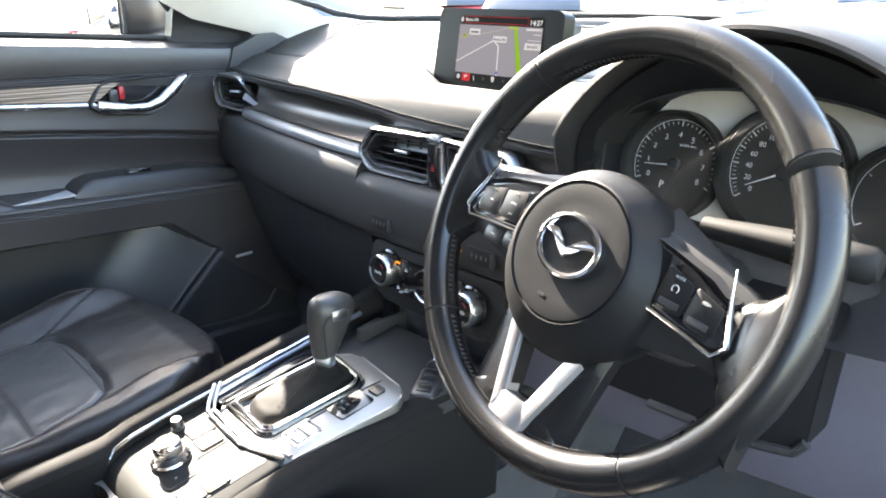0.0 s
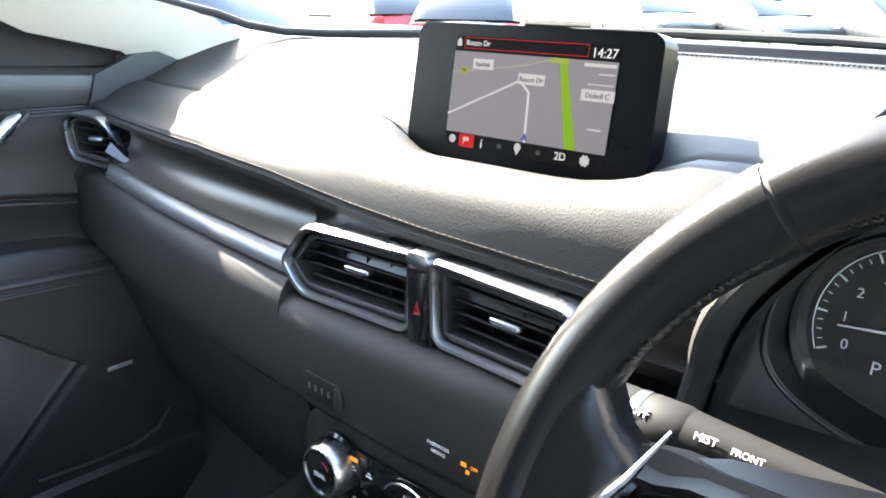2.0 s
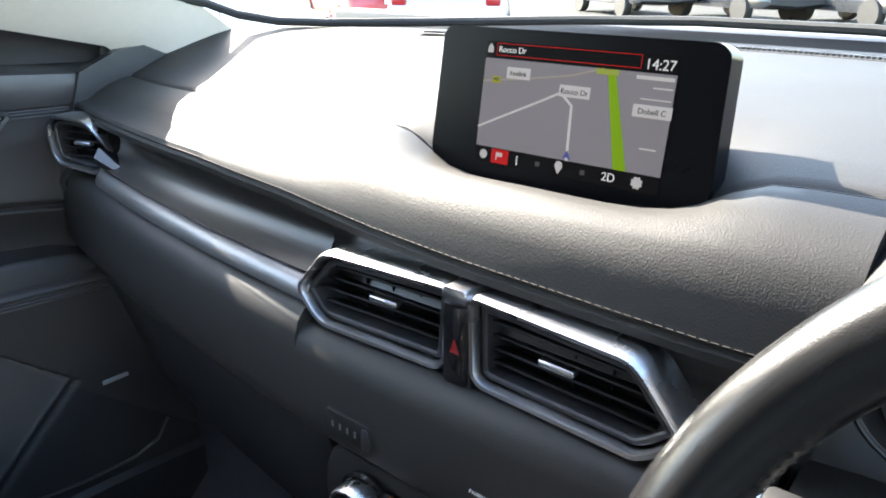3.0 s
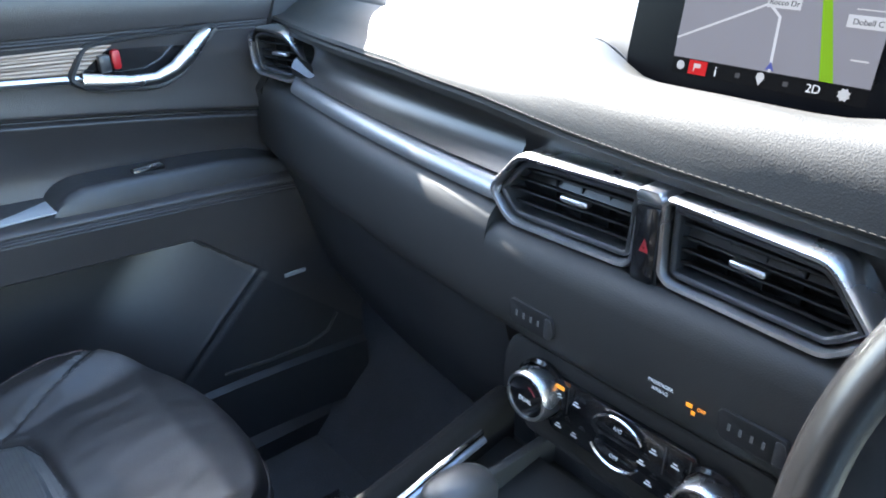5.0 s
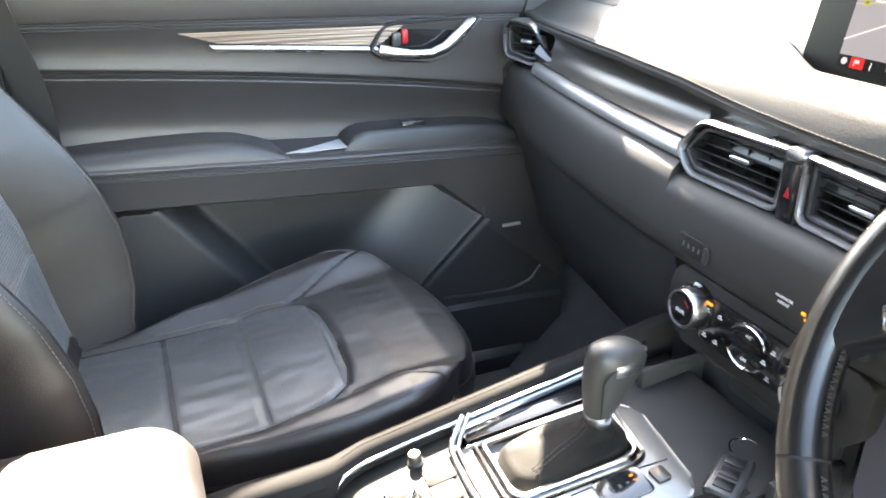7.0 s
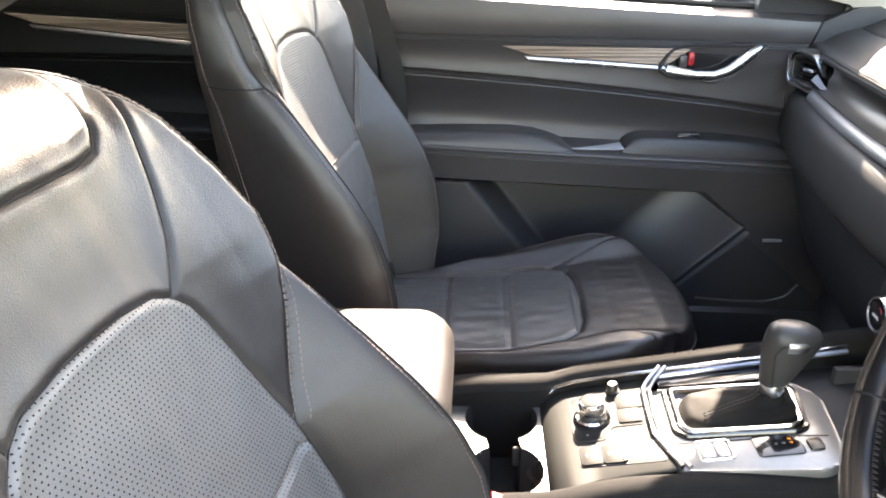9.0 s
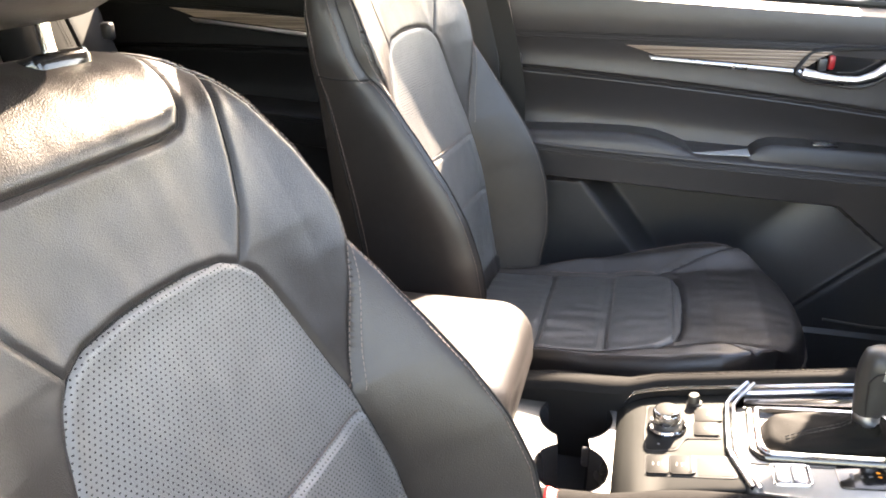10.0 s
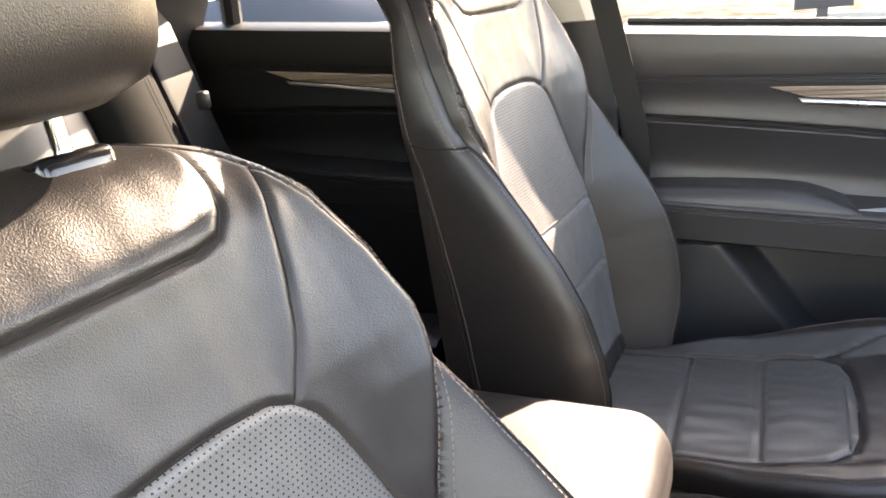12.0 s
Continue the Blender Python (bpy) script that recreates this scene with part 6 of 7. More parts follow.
def seam_points(line, side, lift=0.0012, n=60):
    """Points on the backrest along a seam."""
    L = [0]
    for p, q in zip(line, line[1:]):
        L.append(L[-1] + math.hypot(q[0] - p[0], q[1] - p[1]))
    pts = []
    for t in np.linspace(0, L[-1], n):
        x, s = float(np.interp(t, L, [p[0] for p in line])), float(np.interp(t, L, [p[1] for p in line]))
        pts.append((side * x, back_n(x, s) + lift, s))
    return pts


def offset_line(line, d):
    out = []
    for k, p in enumerate(line):
        a, b = line[max(0, k - 1)], line[min(len(line) - 1, k + 1)]
        v = Vector((b[0] - a[0], b[1] - a[1])).normalized()
        out.append((p[0] - v.y * d, p[1] + v.x * d))
    return out


# seat cushion: local x across, y forward from the backrest's foot, z up from the floor
CU_L = 0.474


def cush_plan(u, v):
    """Unit square to the cushion's rounded plan."""
    y = -0.06 + (CU_L + 0.08) * (v * 0.5 + 0.5)
    w = lin([(-0.06, 0.20), (0.0, 0.210), (0.1, 0.242), (0.2, 0.270), (0.28, 0.286), (0.38, 0.288), (0.52, 0.27)], y)
    corner = max(0, (v - 0.53) / 0.47)
    w2 = w * math.sqrt(max(0.0, 1 - 0.55 * corner ** 2.4))
    y -= 0.065 * (abs(u) ** 3) * max(0, v)
    return u * w2, y


C_SIDE = [(0.172, -0.075), (0.178, 0.15), (0.178, 0.215), (0.168, 0.256), (0.145, 0.281), (0.10, 0.292), (0.0, 0.295)]
C_RADIAL = [(0.172, 0.248), (0.192, 0.300), (0.212, 0.345), (0.240, 0.385), (0.262, 0.405)]
C_CROSS = (0.057, 0.169)


def cush_z(X, y):
    a = abs(X)
    z = 0.265 + lin([(0, 0.0), (0.15, 0.006), (0.27, 0.026), (0.34, 0.046), (0.42, 0.052), (0.475, 0.040)], y)
    t = max(0, min(1, (a - 0.165) / 0.07))
    z += 0.030 * (t * t * (3 - 2 * t)) * lin([(0, 0.8), (0.3, 1.0), (0.42, 0.55), (0.52, 0.0)], y)
    d = min(seg_dist(a, y, C_SIDE), seg_dist(a, y, C_RADIAL))
    z -= 0.006 * math.exp(-(d / 0.005) ** 2) - 0.003 * math.exp(-(d / 0.025) ** 2)
    if a < 0.18 and y < 0.28:
        z -= 0.004 * math.exp(-(min(abs(y - c) for c in C_CROSS) / 0.004) ** 2)
        z += 0.006 * (1 - (a / 0.18) ** 2)
    return z + lumpy(X, y, 5.1) * 1.6


def cushion_meshes():
    N = 110
    grid, on = {}, {}
    for j in range(N + 1):
        for i in range(N + 1):
            u, v = -1 + 2 * i / N, -1 + 2 * j / N
            (X, y), on[i, j] = snap(cush_plan(u, v), (C_SIDE,), 0.0022)
            m = max(abs(u), v, -0.0)
            z = cush_z(X, y)
            e = max(0, (m - 0.90) / 0.10)
            z -= 0.050 * (1 - math.sqrt(max(0, 1 - e * e)))
            grid[i, j] = (X, y, z)
    out = split_skin(grid, on, N, N, lambda X, y: "cushion_insert" if inside(abs(X), y, C_SIDE) else "cushion_bolster", lambda v: v[:2])
    border = [grid[0, j] for j in range(N + 1)] + [grid[i, N] for i in range(1, N + 1)] + [grid[N, j] for j in range(N - 1, -1, -1)]
    rings = [border, [(x * 1.012, y + 0.004, z - 0.02) for x, y, z in border], [(x * 1.0, y, z * 0.35 + 0.10) for x, y, z in border], [(x * 0.94, y - 0.015, 0.06) for x, y, z in border]]
    out["skirt"] = from_rings(rings, closed=False, cap=False)
    out["piping"] = tube([(x, y + 0.001, z + 0.0005) for x, y, z in border[::2]], 0.0022, 6)
    return out


def front_seat(at):
    seat = thing("front_seat", "black leather front seat with perforated centre and pale stitching", "car seat", group="front seats", at=at)
    back = new("backrest")
    back.parent = seat
    back.matrix_local = pose(0, -0.006, 0.28, RECLINE, 0, TWIST) @ Matrix.Diagonal((1, 1.1, 1, 1))
    # backrest's own space: x across, y forward, z up along the back
    ms = backrest_meshes()
    part("insert", ms["insert"], LEATHER_P_GLARE, back, "perforated leather centre")
    part("bolster", ms["bolster_a"], LEATHER, back)
    part("bolster", ms["bolster_b"], LEATHER, back)
    part("shoulder_panel", ms["shoulder"], LEATHER, back)
    part("yoke_panel", ms["yoke"], LEATHER, back, "smooth top panel")
    part("side_shell", ms["shell"], LEATHER, back)
    part("top_roll", ms["cap"], LEATHER, back)
    for s in (-1, 1):
        for d in (0.0065, -0.0045):
            part("stitching", stitches(seam_points(offset_line(OUTER[1:], d), s, lift=0.0014, n=160), w=0.0012, up=(0, 1, 0)), THREAD, back, "paired pale stitching", smooth=False)
        for line in BACK_SEAMS:
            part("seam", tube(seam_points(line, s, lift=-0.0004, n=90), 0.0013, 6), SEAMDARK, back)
        # seam along the edge of the wing, up the side of the shoulder, with a row of thread to each side
        edge = [side_pt(t, 0.0, s, 0.0) for t in np.linspace(-0.05, 0.60, 90)]
        part("seam", tube(edge, 0.0014, 6), SEAMDARK, back)
        part("stitching", stitches([(s * (lin(W_TAB, t) - 0.0045), back_n(lin(W_TAB, t) - 0.0045, t) + 0.0012, t) for t in np.linspace(-0.05, 0.40, 120)], w=0.0012, up=(-s, 1, 0)), THREAD, back, "pale stitching", smooth=False)
        part("stitching", stitches([side_pt(t, 0.025 if t < 0.40 else 0.10, s, 0.0006) for t in np.linspace(-0.05, 0.58, 160)], w=0.0012, up=(s, 0.6, 0)), THREAD, back, "pale stitching", smooth=False)
        # flat side panel: upright seam near the rear, a cross seam under the shoulder
        rear_seam = [side_pt(t, 0.81, s, -0.0004) for t in np.linspace(0.03, 0.60, 60)]
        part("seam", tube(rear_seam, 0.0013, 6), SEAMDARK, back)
        part("stitching", stitches([side_pt(t, 0.77, s, 0.0005) for t in np.linspace(0.03, 0.60, 100)], w=0.0012, up=(s, 0, 0)), THREAD, back, smooth=False)
        part("seam", tube([side_pt(0.402 + 0.022 * k, 0.81 * k, s, -0.0004) for k in np.linspace(0, 1, 24)], 0.0016, 6), SEAMDARK, back)
    for c in CROSS:
        part("stitching", stitches([(x, back_n(x, c + 0.006) + 0.001, c + 0.006) for x in np.linspace(-0.172, 0.172, 60)], up=(0, 1, 0)), THREAD, back, smooth=False)
    # cushion
    cu = new("cushion")
    cu.parent = seat
    cm = cushion_meshes()
    part("insert", cm["cushion_insert"], LEATHER_C_SHEEN, cu, "perforated cushion centre")
    part("bolster", cm["cushion_bolster"], LEATHER, cu)
    part("skirt", cm["skirt"], LEATHER, cu)
    part("piping", cm["piping"], LEATHER, cu)
    for c in C_CROSS:
        part("stitching", stitches([(x, c + 0.007, cush_z(x, c + 0.007) + 0.001) for x in np.linspace(-0.175, 0.175, 60)]), THREAD, cu, smooth=False)
    for s in (-1, 1):
        for line in (C_SIDE, C_RADIAL):
            L = [(s * x, y, cush_z(x, y) + 0.0008) for k in range(len(line) - 1) for x, y in [((line[k][0] * (1 - t) + line[k + 1][0] * t), (line[k][1] * (1 - t) + line[k + 1][1] * t)) for t in (0, 0.25, 0.5, 0.75)] if abs(x) < 0.25]
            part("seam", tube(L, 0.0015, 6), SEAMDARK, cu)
        part("stitching", stitches([(s * x, y, cush_z(x, y) + 0.001) for x, y in ((lin([(p[1], p[0]) for p in C_SIDE[:4]], y) + 0.007, y) for y in np.linspace(0.05, 0.26, 60))]), THREAD, cu, smooth=False)
        bolt = [(s * (cush_plan(0.93, v)[0]), cush_plan(0.93, v)[1], cush_z(*cush_plan(0.93, v)) - 0.003) for v in np.linspace(-0.95, 0.9, 80)]
        part("stitching", stitches(bolt), THREAD, cu, smooth=False)
    part("base_frame", box(0.42, 0.42, 0.10, 0.02, c=(0, 0.25, 0.03)), PLASTIC, seat)
    for x in (-0.19, 0.19):
        part("seat_rail", box(0.05, 0.5, 0.03, 0.006, c=(x, 0.24, -0.02)), PLASTIC, seat)
    # headrest
    hr = new("headrest")
    hr.parent = seat
    hr.matrix_local = pose(0, -0.006, 0.28, RECLINE, 0, TWIST) @ pose(0, -0.060, 0.642, -6)
    rings = []
    for t in np.linspace(0, 1, 22):
        z = 0.034 + 0.19 * t
        k = (1 - abs(2 * t - 1) ** 3.5) ** 0.4
        w, d = 0.092 + 0.050 * k, 0.018 + 0.045 * k
        cy = 0.048 + 0.012 * math.sin(t * 2.4)
        rings.append([(w * math.copysign(abs(math.cos(a)) ** 0.55, math.cos(a)), cy + d * math.copysign(abs(math.sin(a)) ** 0.7, math.sin(a)), z) for a in np.linspace(0, 2 * math.pi, 49)[:-1]])
    part("pad", from_rings(rings), LEATHER, hr, "padded leather headrest")
    for x in (-0.072, 0.072):
        part("post", tube([(x, 0.008, -0.06), (x, 0.012, 0.0), (x * 0.97, 0.034, 0.10)], 0.0068, 12), CHROME, hr, "steel post")
        part("post_guide", box(0.064, 0.042, 0.024, 0.008, 3, c=(x, 0.009, 0.001)), PIANO, hr, "black post guide")
    return seat


driver = front_seat(pose(0.352, 0.31, 0.40) @ Matrix.Diagonal((0.89, 1, 1, 1)))
passenger = copy_thing(driver, pose(-0.4325, 0.305, 0.440) @ Matrix.Diagonal((0.90, 1, 1, 1)))
# the passenger's back stands more upright
for ob in passenger.children:
    if ob.name.startswith("backrest"):
        ob.matrix_local = pose(0, -0.088, 0.321, 13, 0, TWIST) @ Matrix.Diagonal((1, 0.92, 1, 1))
    if ob.name.startswith("headrest"):
        ob.matrix_local = pose(0, -0.088, 0.321, 13, 0, TWIST) @ pose(0, -0.060, 0.642, -6)
tagged(passenger, "black leather passenger seat with a patch of sun", "car seat", "front seats")
tagged(driver, "black leather driver's seat with perforated centre and steel headrest posts", "car seat", "front seats")
# red belt buckle between driver's seat and console
buckle = thing("belt_buckle", "red and black seat belt buckle beside the seat", "belt buckle", at=pose(0.105, 0.435, 0.735, -20, 0, 0))
part("buckle_body", box(0.032, 0.028, 0.09, 0.008, 3, c=(0, 0, -0.03)), PLASTIC, buckle)
part("release_button", box(0.026, 0.020, 0.014, 0.004, 3, c=(0, 0, 0.018)), RED, buckle, "red release button")


# ---- passenger doors ----
FX = -0.80


def crease(y):
    return 1.073 - 0.082 * (y - 0.338) - 0.045 * (y - 0.338) ** 2


def arm_top(y):
    return 0.945 - 0.062 * (y - 0.31) + 0.01 * (y - 0.31) ** 2


def belt(y):
    return 1.2535 - 0.07 * (y - 0.1)


def seam_line(y, front):
    return 1.153 - 0.0305 * (y - 0.2) if front else belt(y) - 0.09


def face_foot(y):
    """Lower edge of the armrest's face."""
    a = arm_top(y) - 0.076
    return a if y < 0.89 else a - (y - 0.89) * 0.78


def ease(t):
    t = max(0.0, min(1.0, t))
    return t * t * (3 - 2 * t)


def door_x(y, z, front=True):
    """Inner face of a door: larger is further into the car."""
    b, c, a = belt(y), crease(y), arm_top(y)
    ust = seam_line(y, front)
    bot = face_foot(y)
    if z > b - 0.012:
        x = 0.030 - 0.058 * ((z - (b - 0.012)) / 0.012) ** 2
    elif z > ust:
        x = 0.030 + 0.006 * math.sin((z - ust) / (b - ust) * math.pi)
    elif z > c:
        t = (z - c) / (ust - c)
        x = 0.022 - 0.008 * math.sin(t * math.pi) + 0.008 * t
        x -= 0.016 * math.exp(-((z - c) / 0.005) ** 2)
    elif z > a + 0.006:
        t = (c - z) / (c - a)
        x = 0.020 - 0.030 * math.sin(min(1, t * 1.35) * math.pi / 2) - 0.014 * math.exp(-((c - z) / 0.004) ** 2) + 0.006 * ease((t - 0.7) / 0.3)
    elif z > a - 0.012:
        u = (a + 0.006 - z) / 0.018
        x = -0.004 + 0.082 * (1 - (1 - u) ** 2.6)
    elif z > bot:
        x = 0.078 - 0.010 * (a - 0.012 - z) / (a - bot)
    else:
        # recess under the armrest between two raised panels
        x = 0.070 - 0.090 * ease((bot - z) / 0.026)
        if front:
            d = (y - 0.847) * 0.702 - (z - 0.627) * 0.712
            k = max(0.0, min(1.0, (d + 0.15) / 0.15)) ** 1.7
            x = max(x, -0.020 + 0.090 * k - 0.004 * math.exp(-((d - 0.010) / 0.006) ** 2))
            d2 = (0.40 - y) * 0.79 - (z - 0.855) * 0.615
            top = ease((0.858 - z) / 0.006)
            x = max(x, -0.020 + 0.078 * ease((d2 + 0.028) / 0.040) * top)
        x = max(x, -0.020 + 0.100 * ease((0.585 - z) / 0.025))
    for k in (-0.0045, 0.0, 0.0045):
        x -= 0.0022 * math.exp(-((z - ust - k) / 0.0014) ** 2)
        if z < a:
            x -= 0.0022 * math.exp(-((z - a + 0.019 - k) / 0.0014) ** 2)
    if front:
        x += 0.02 * max(0, (y - 0.85) / 0.3) ** 2 * (1 if z < 1.1 else 0.3)
    return FX + x


# darker copy of the door skin, the rear's shade put into its colour
REAR_SHADED = mat("shaded black rear trim", (0.010, 0.0098, 0.0100), 0.55, spec=0.25, var=0.12, scale=4, bump=0.15, bump_scale=800)


def door_skin(name, y0, y1, parent, front):
    ny = int((y1 - y0) / (0.004 if front else 0.012))
    def levels(y):
        b, c, a = belt(y), crease(y), arm_top(y)
        u, f = seam_line(y, front), face_foot(y)
        marks = [(0.45, 0), (0.60, 18), (f - 0.024, 56), (f, 8), (a - 0.027, 6), (a - 0.011, 26), (a + 0.006, 16), (c - 0.012, 14), (c + 0.012, 20), (u - 0.008, 10), (u + 0.008, 26), (b - 0.012, 8), (b, 6)]
        zs = [marks[0][0]]
        for (p, _), (q, n) in zip(marks, marks[1:]):
            zs += [p + (q - p) * (k + 1) / n for k in range(n)]
        return zs
    # rows below the foot of the armrest face belong to the pocket panel
    FOOT = 18 + 56 + 2
    verts, faces, low = [], [], []
    for i in range(ny + 1):
        y = y0 + (y1 - y0) * i / ny
        zs = levels(y)
        verts += [(door_x(y, z, front), y, z) for z in zs]
    n = len(zs)
    for i in range(ny):
        for j in range(n - 1):
            (low if j < FOOT else faces).append((i * n + j, i * n + j + 1, (i + 1) * n + j + 1, (i + 1) * n + j))
    skin = None
    for nm, cells, material, label in (("lower_panel", low, POCKET if front else REAR_SHADED, "hard black plastic pocket panel"), (name, faces, DOORSKIN if front else REAR_SHADED, "soft black door card")):
        used = sorted({v for f in cells for v in f})
        ids = {v: k for k, v in enumerate(used)}
        me = bpy.data.meshes.new(nm)
        me.from_pydata([verts[v] for v in used], [], [[ids[v] for v in f] for f in cells])
        me.flip_normals()
        skin = part(nm, me, material, parent, label)
    return skin


door = thing("passenger_door", "black leather-clad front passenger door with silver handle and layered trim", "car door")
door_skin("door_card", 0.215, 1.16, door, True)
part("outer_panel", box(0.05, 0.96, 0.85, 0.02, c=(-0.90, 0.69, 0.78)), mat("dark car paint", (0.02, 0.02, 0.022), 0.25, var=0.05, coat=1.0), door)
part("door_edge", box(0.08, 0.02, 0.80, 0.008, c=(-0.84, 0.212, 0.83)), PLASTIC, door)
gl = part("window_glass", sheet(12, 6, lambda u, v: (-0.842 + 0.20 * v - 0.02 * math.sin(v * 3.14), 0.24 + u * (0.80 - 0.35 * v), belt(0.24 + u * 0.8) - 0.01 + v * (1.56 - belt(0.24 + u * 0.8)))), GLASS, door, "clear side glass")
gl.visible_shadow = False
seal = [(-0.825, y, belt(y) + 0.004) for y in np.linspace(0.22, 1.02, 20)]
part("glass_seal", tube(seal, 0.007, 6), RUBBER, door)
fr = [(-0.83, 1.03, 1.20), (-0.79, 0.93, 1.33), (-0.74, 0.80, 1.44), (-0.66, 0.62, 1.545), (-0.64, 0.3, 1.58), (-0.66, 0.12, 1.56), (-0.74, 0.155, 1.40), (-0.82, 0.185, 1.235)]
part("window_frame", tube([Vector(p) for p in fr], 0.018, 8), PLASTIC, door, "black window frame")
sail = from_rings([[(x, 0.965, 1.19), (x, 1.16, 1.18), (x + 0.02, 1.10, 1.29), (x + 0.045, 1.0, 1.375), (x + 0.025, 0.975, 1.30)] for x in (-0.80, -0.83)])
part("corner_trim", sail, PLASTIC, door, "black corner trim")


def inlay(parent, y0, y1, zr, zf, hr, hf, front):
    """Layered strip with its bright lower edge: tapered to the rear."""
    def f(u, v):
        y = y0 + (y1 - y0) * u
        z = (zr + (zf - zr) * u) + (hr + (hf - hr) * u) * (v - 0.5)
        y2 = y + (0.5 - v) * 0.03 * (1 - u) * 2 + (0.5 - v) * -0.045 * u
        return (door_x(y2, z, front) + 0.005 + 0.0016 * math.sin(v * math.pi * 7) ** 2, y2, z)
    part("layered_inlay", sheet(24, 56, f), WOOD_DOOR, parent, "brown layered trim strip")
    def g(u, v):
        y = y0 + 0.022 + (y1 - y0 - 0.042) * u
        z = (zr + (zf - zr) * u) - (hr + (hf - hr) * u) * 0.5 - 0.001 - 0.011 * v
        return (door_x(y, z, front) + 0.0075 + 0.003 * math.sin(v * math.pi), y + (v - 0.5) * 0.012, z)
    part("bright_edge", sheet(24, 6, g), SATIN, parent, "satin bright edge")


inlay(door, 0.492, 0.815, 1.121, 1.106, 0.020, 0.034, True)
# inner handle
hd = new("inner_handle")
hd.parent = door
hd.matrix_local = pose(door_x(0.88, 1.10) + 0.002, 0.0, 0.0)
cup = rounded([(0.772, 1.083), (0.798, 1.126), (0.83, 1.133), (0.978, 1.137), (0.992, 1.128), (0.928, 1.067), (0.892, 1.054), (0.80, 1.064)], 0.012)
side = Matrix(((0, -1, 0, 0), (1, 0, 0, 0), (0, 0, 1, 0), (0, 0, 0, 1)))
part("cup", moved(prism(inset(cup, 0.004), 0.004, 0.0), side), PIANO, hd, "dark handle cup", m=pose(0.001, 0, 0))
part("cup_rim", moved(rim(cup, 0.009, 0.014, 0.004), side), PLASTIC, hd, "satin black surround", m=pose(0.006, 0, 0))
pull = [(0.010, 0.792, 1.082), (0.015, 0.815, 1.078), (0.019, 0.85, 1.0735), (0.021, 0.885, 1.073), (0.021, 0.912, 1.082), (0.020, 0.935, 1.099), (0.016, 0.955, 1.116), (0.010, 0.972, 1.126)]
part("pull", tube([Vector(p) for p in pull], [0.009, 0.009, 0.007, 0.007, 0.0085, 0.0095, 0.009, 0.005], 10, flat=1.2), SATIN, hd, "satin silver pull")
part("lock_tab", box(0.012, 0.012, 0.026, 0.004, c=(0.010, 0.838, 1.104)), RED, hd, "red lock tab")
part("lock_tab_end", box(0.013, 0.016, 0.024, 0.004, c=(0.009, 0.823, 1.100)), PLASTIC_SOFT, hd)
# armrest furniture


def arm_pad(table, x0, x1, round_x=0.35):
    """A soft pad lying on the armrest: table of (y, height)."""
    rings = []
    for y, h in table:
        z = arm_top(y) - 0.006
        rings.append([(x0 + (x1 - x0) * t, y, z + (h + 0.006) * min(1, (1 - max(0, (t - 1 + round_x) / round_x) ** 2.4)) ** 0.5) for t in np.linspace(0, 1, 16)] + [(x1, y, z - 0.01), (x0, y, z - 0.01)])
    return from_rings(rings)


part("pull_pad", arm_pad([(0.225, 0.008), (0.30, 0.016), (0.40, 0.023), (0.48, 0.026), (0.53, 0.024), (0.57, 0.014), (0.60, 0.003), (0.615, -0.003)], -0.805, -0.727), DOORSKIN, door, "padded pull")
part("switch_plate", arm_pad([(0.712, -0.002), (0.722, 0.012), (0.735, 0.022), (0.755, 0.029), (0.80, 0.031), (0.95, 0.031), (1.02, 0.026), (1.07, 0.012), (1.09, 0.0)], -0.805, -0.735, 0.2), PLASTIC, door, "black switch plate")
sw = pose(-0.768, 0.852, arm_top(0.852) + 0.0315)
part("window_switch", box(0.018, 0.046, 0.008, 0.003), PIANO, door, m=sw)
part("switch_mark", join(box(0.002, 0.040, 0.001, c=(0.003, 0, 0.0045)), box(0.010, 0.003, 0.001, c=(0, 0.006, 0.0045)), box(0.002, 0.018, 0.001, c=(-0.005, 0.012, 0.0045))), SATIN, door, "chrome switch mark", m=sw)
part("pocket_floor", box(0.062, 0.125, 0.003, 0.001, c=(-0.772, 0.665, arm_top(0.665) + 0.0005)), mat("grey tray mat", (0.30, 0.31, 0.32), 0.55, var=0.08), door, "pale grey pocket floor")
for zz in (0.0065, -0.0065):
    part("stitching", stitches([(door_x(y, seam_line(y, True) + zz) + 0.0006, y, seam_line(y, True) + zz) for y in np.linspace(0.24, 1.10, 90)], up=(1, 0, 0)), THREAD_DARK, door, smooth=False)
    part("stitching", stitches([(door_x(y, arm_top(y) - 0.019 + zz) + 0.0006, y, arm_top(y) - 0.019 + zz) for y in np.linspace(0.24, 1.06, 90)], up=(1, 0, 0)), THREAD_DARK, door, smooth=False)
part("speaker_plate", box(0.003, 0.040, 0.007, 0.001, c=(door_x(1.042, 0.731) + 0.0015, 1.042, 0.731)), bpy.data.materials["grey tray mat"], door, "small metal plate")
lip = [(door_x(y, z) + 0.001, y, z) for y, z in ((0.90, 0.588), (0.98, 0.582), (1.05, 0.585), (1.09, 0.600), (1.11, 0.63))]
part("speaker_rim", tube(lip, 0.003, 6), PLASTIC_SOFT, door)

# door mirror outside
mirror = thing("door_mirror", "dark door mirror outside the passenger window", "mirror", at=pose(-1.02, 0.97, 1.25))
rings = [[(0.11 * k * math.copysign(abs(math.cos(a)) ** 0.6, math.cos(a)), yy, 0.075 * k * math.copysign(abs(math.sin(a)) ** 0.6, math.sin(a))) for a in np.linspace(0, 6.2832, 29)[:-1]] for yy, k in ((-0.05, 0.95), (-0.045, 1.0), (0.0, 1.0), (0.05, 0.85), (0.08, 0.5))]
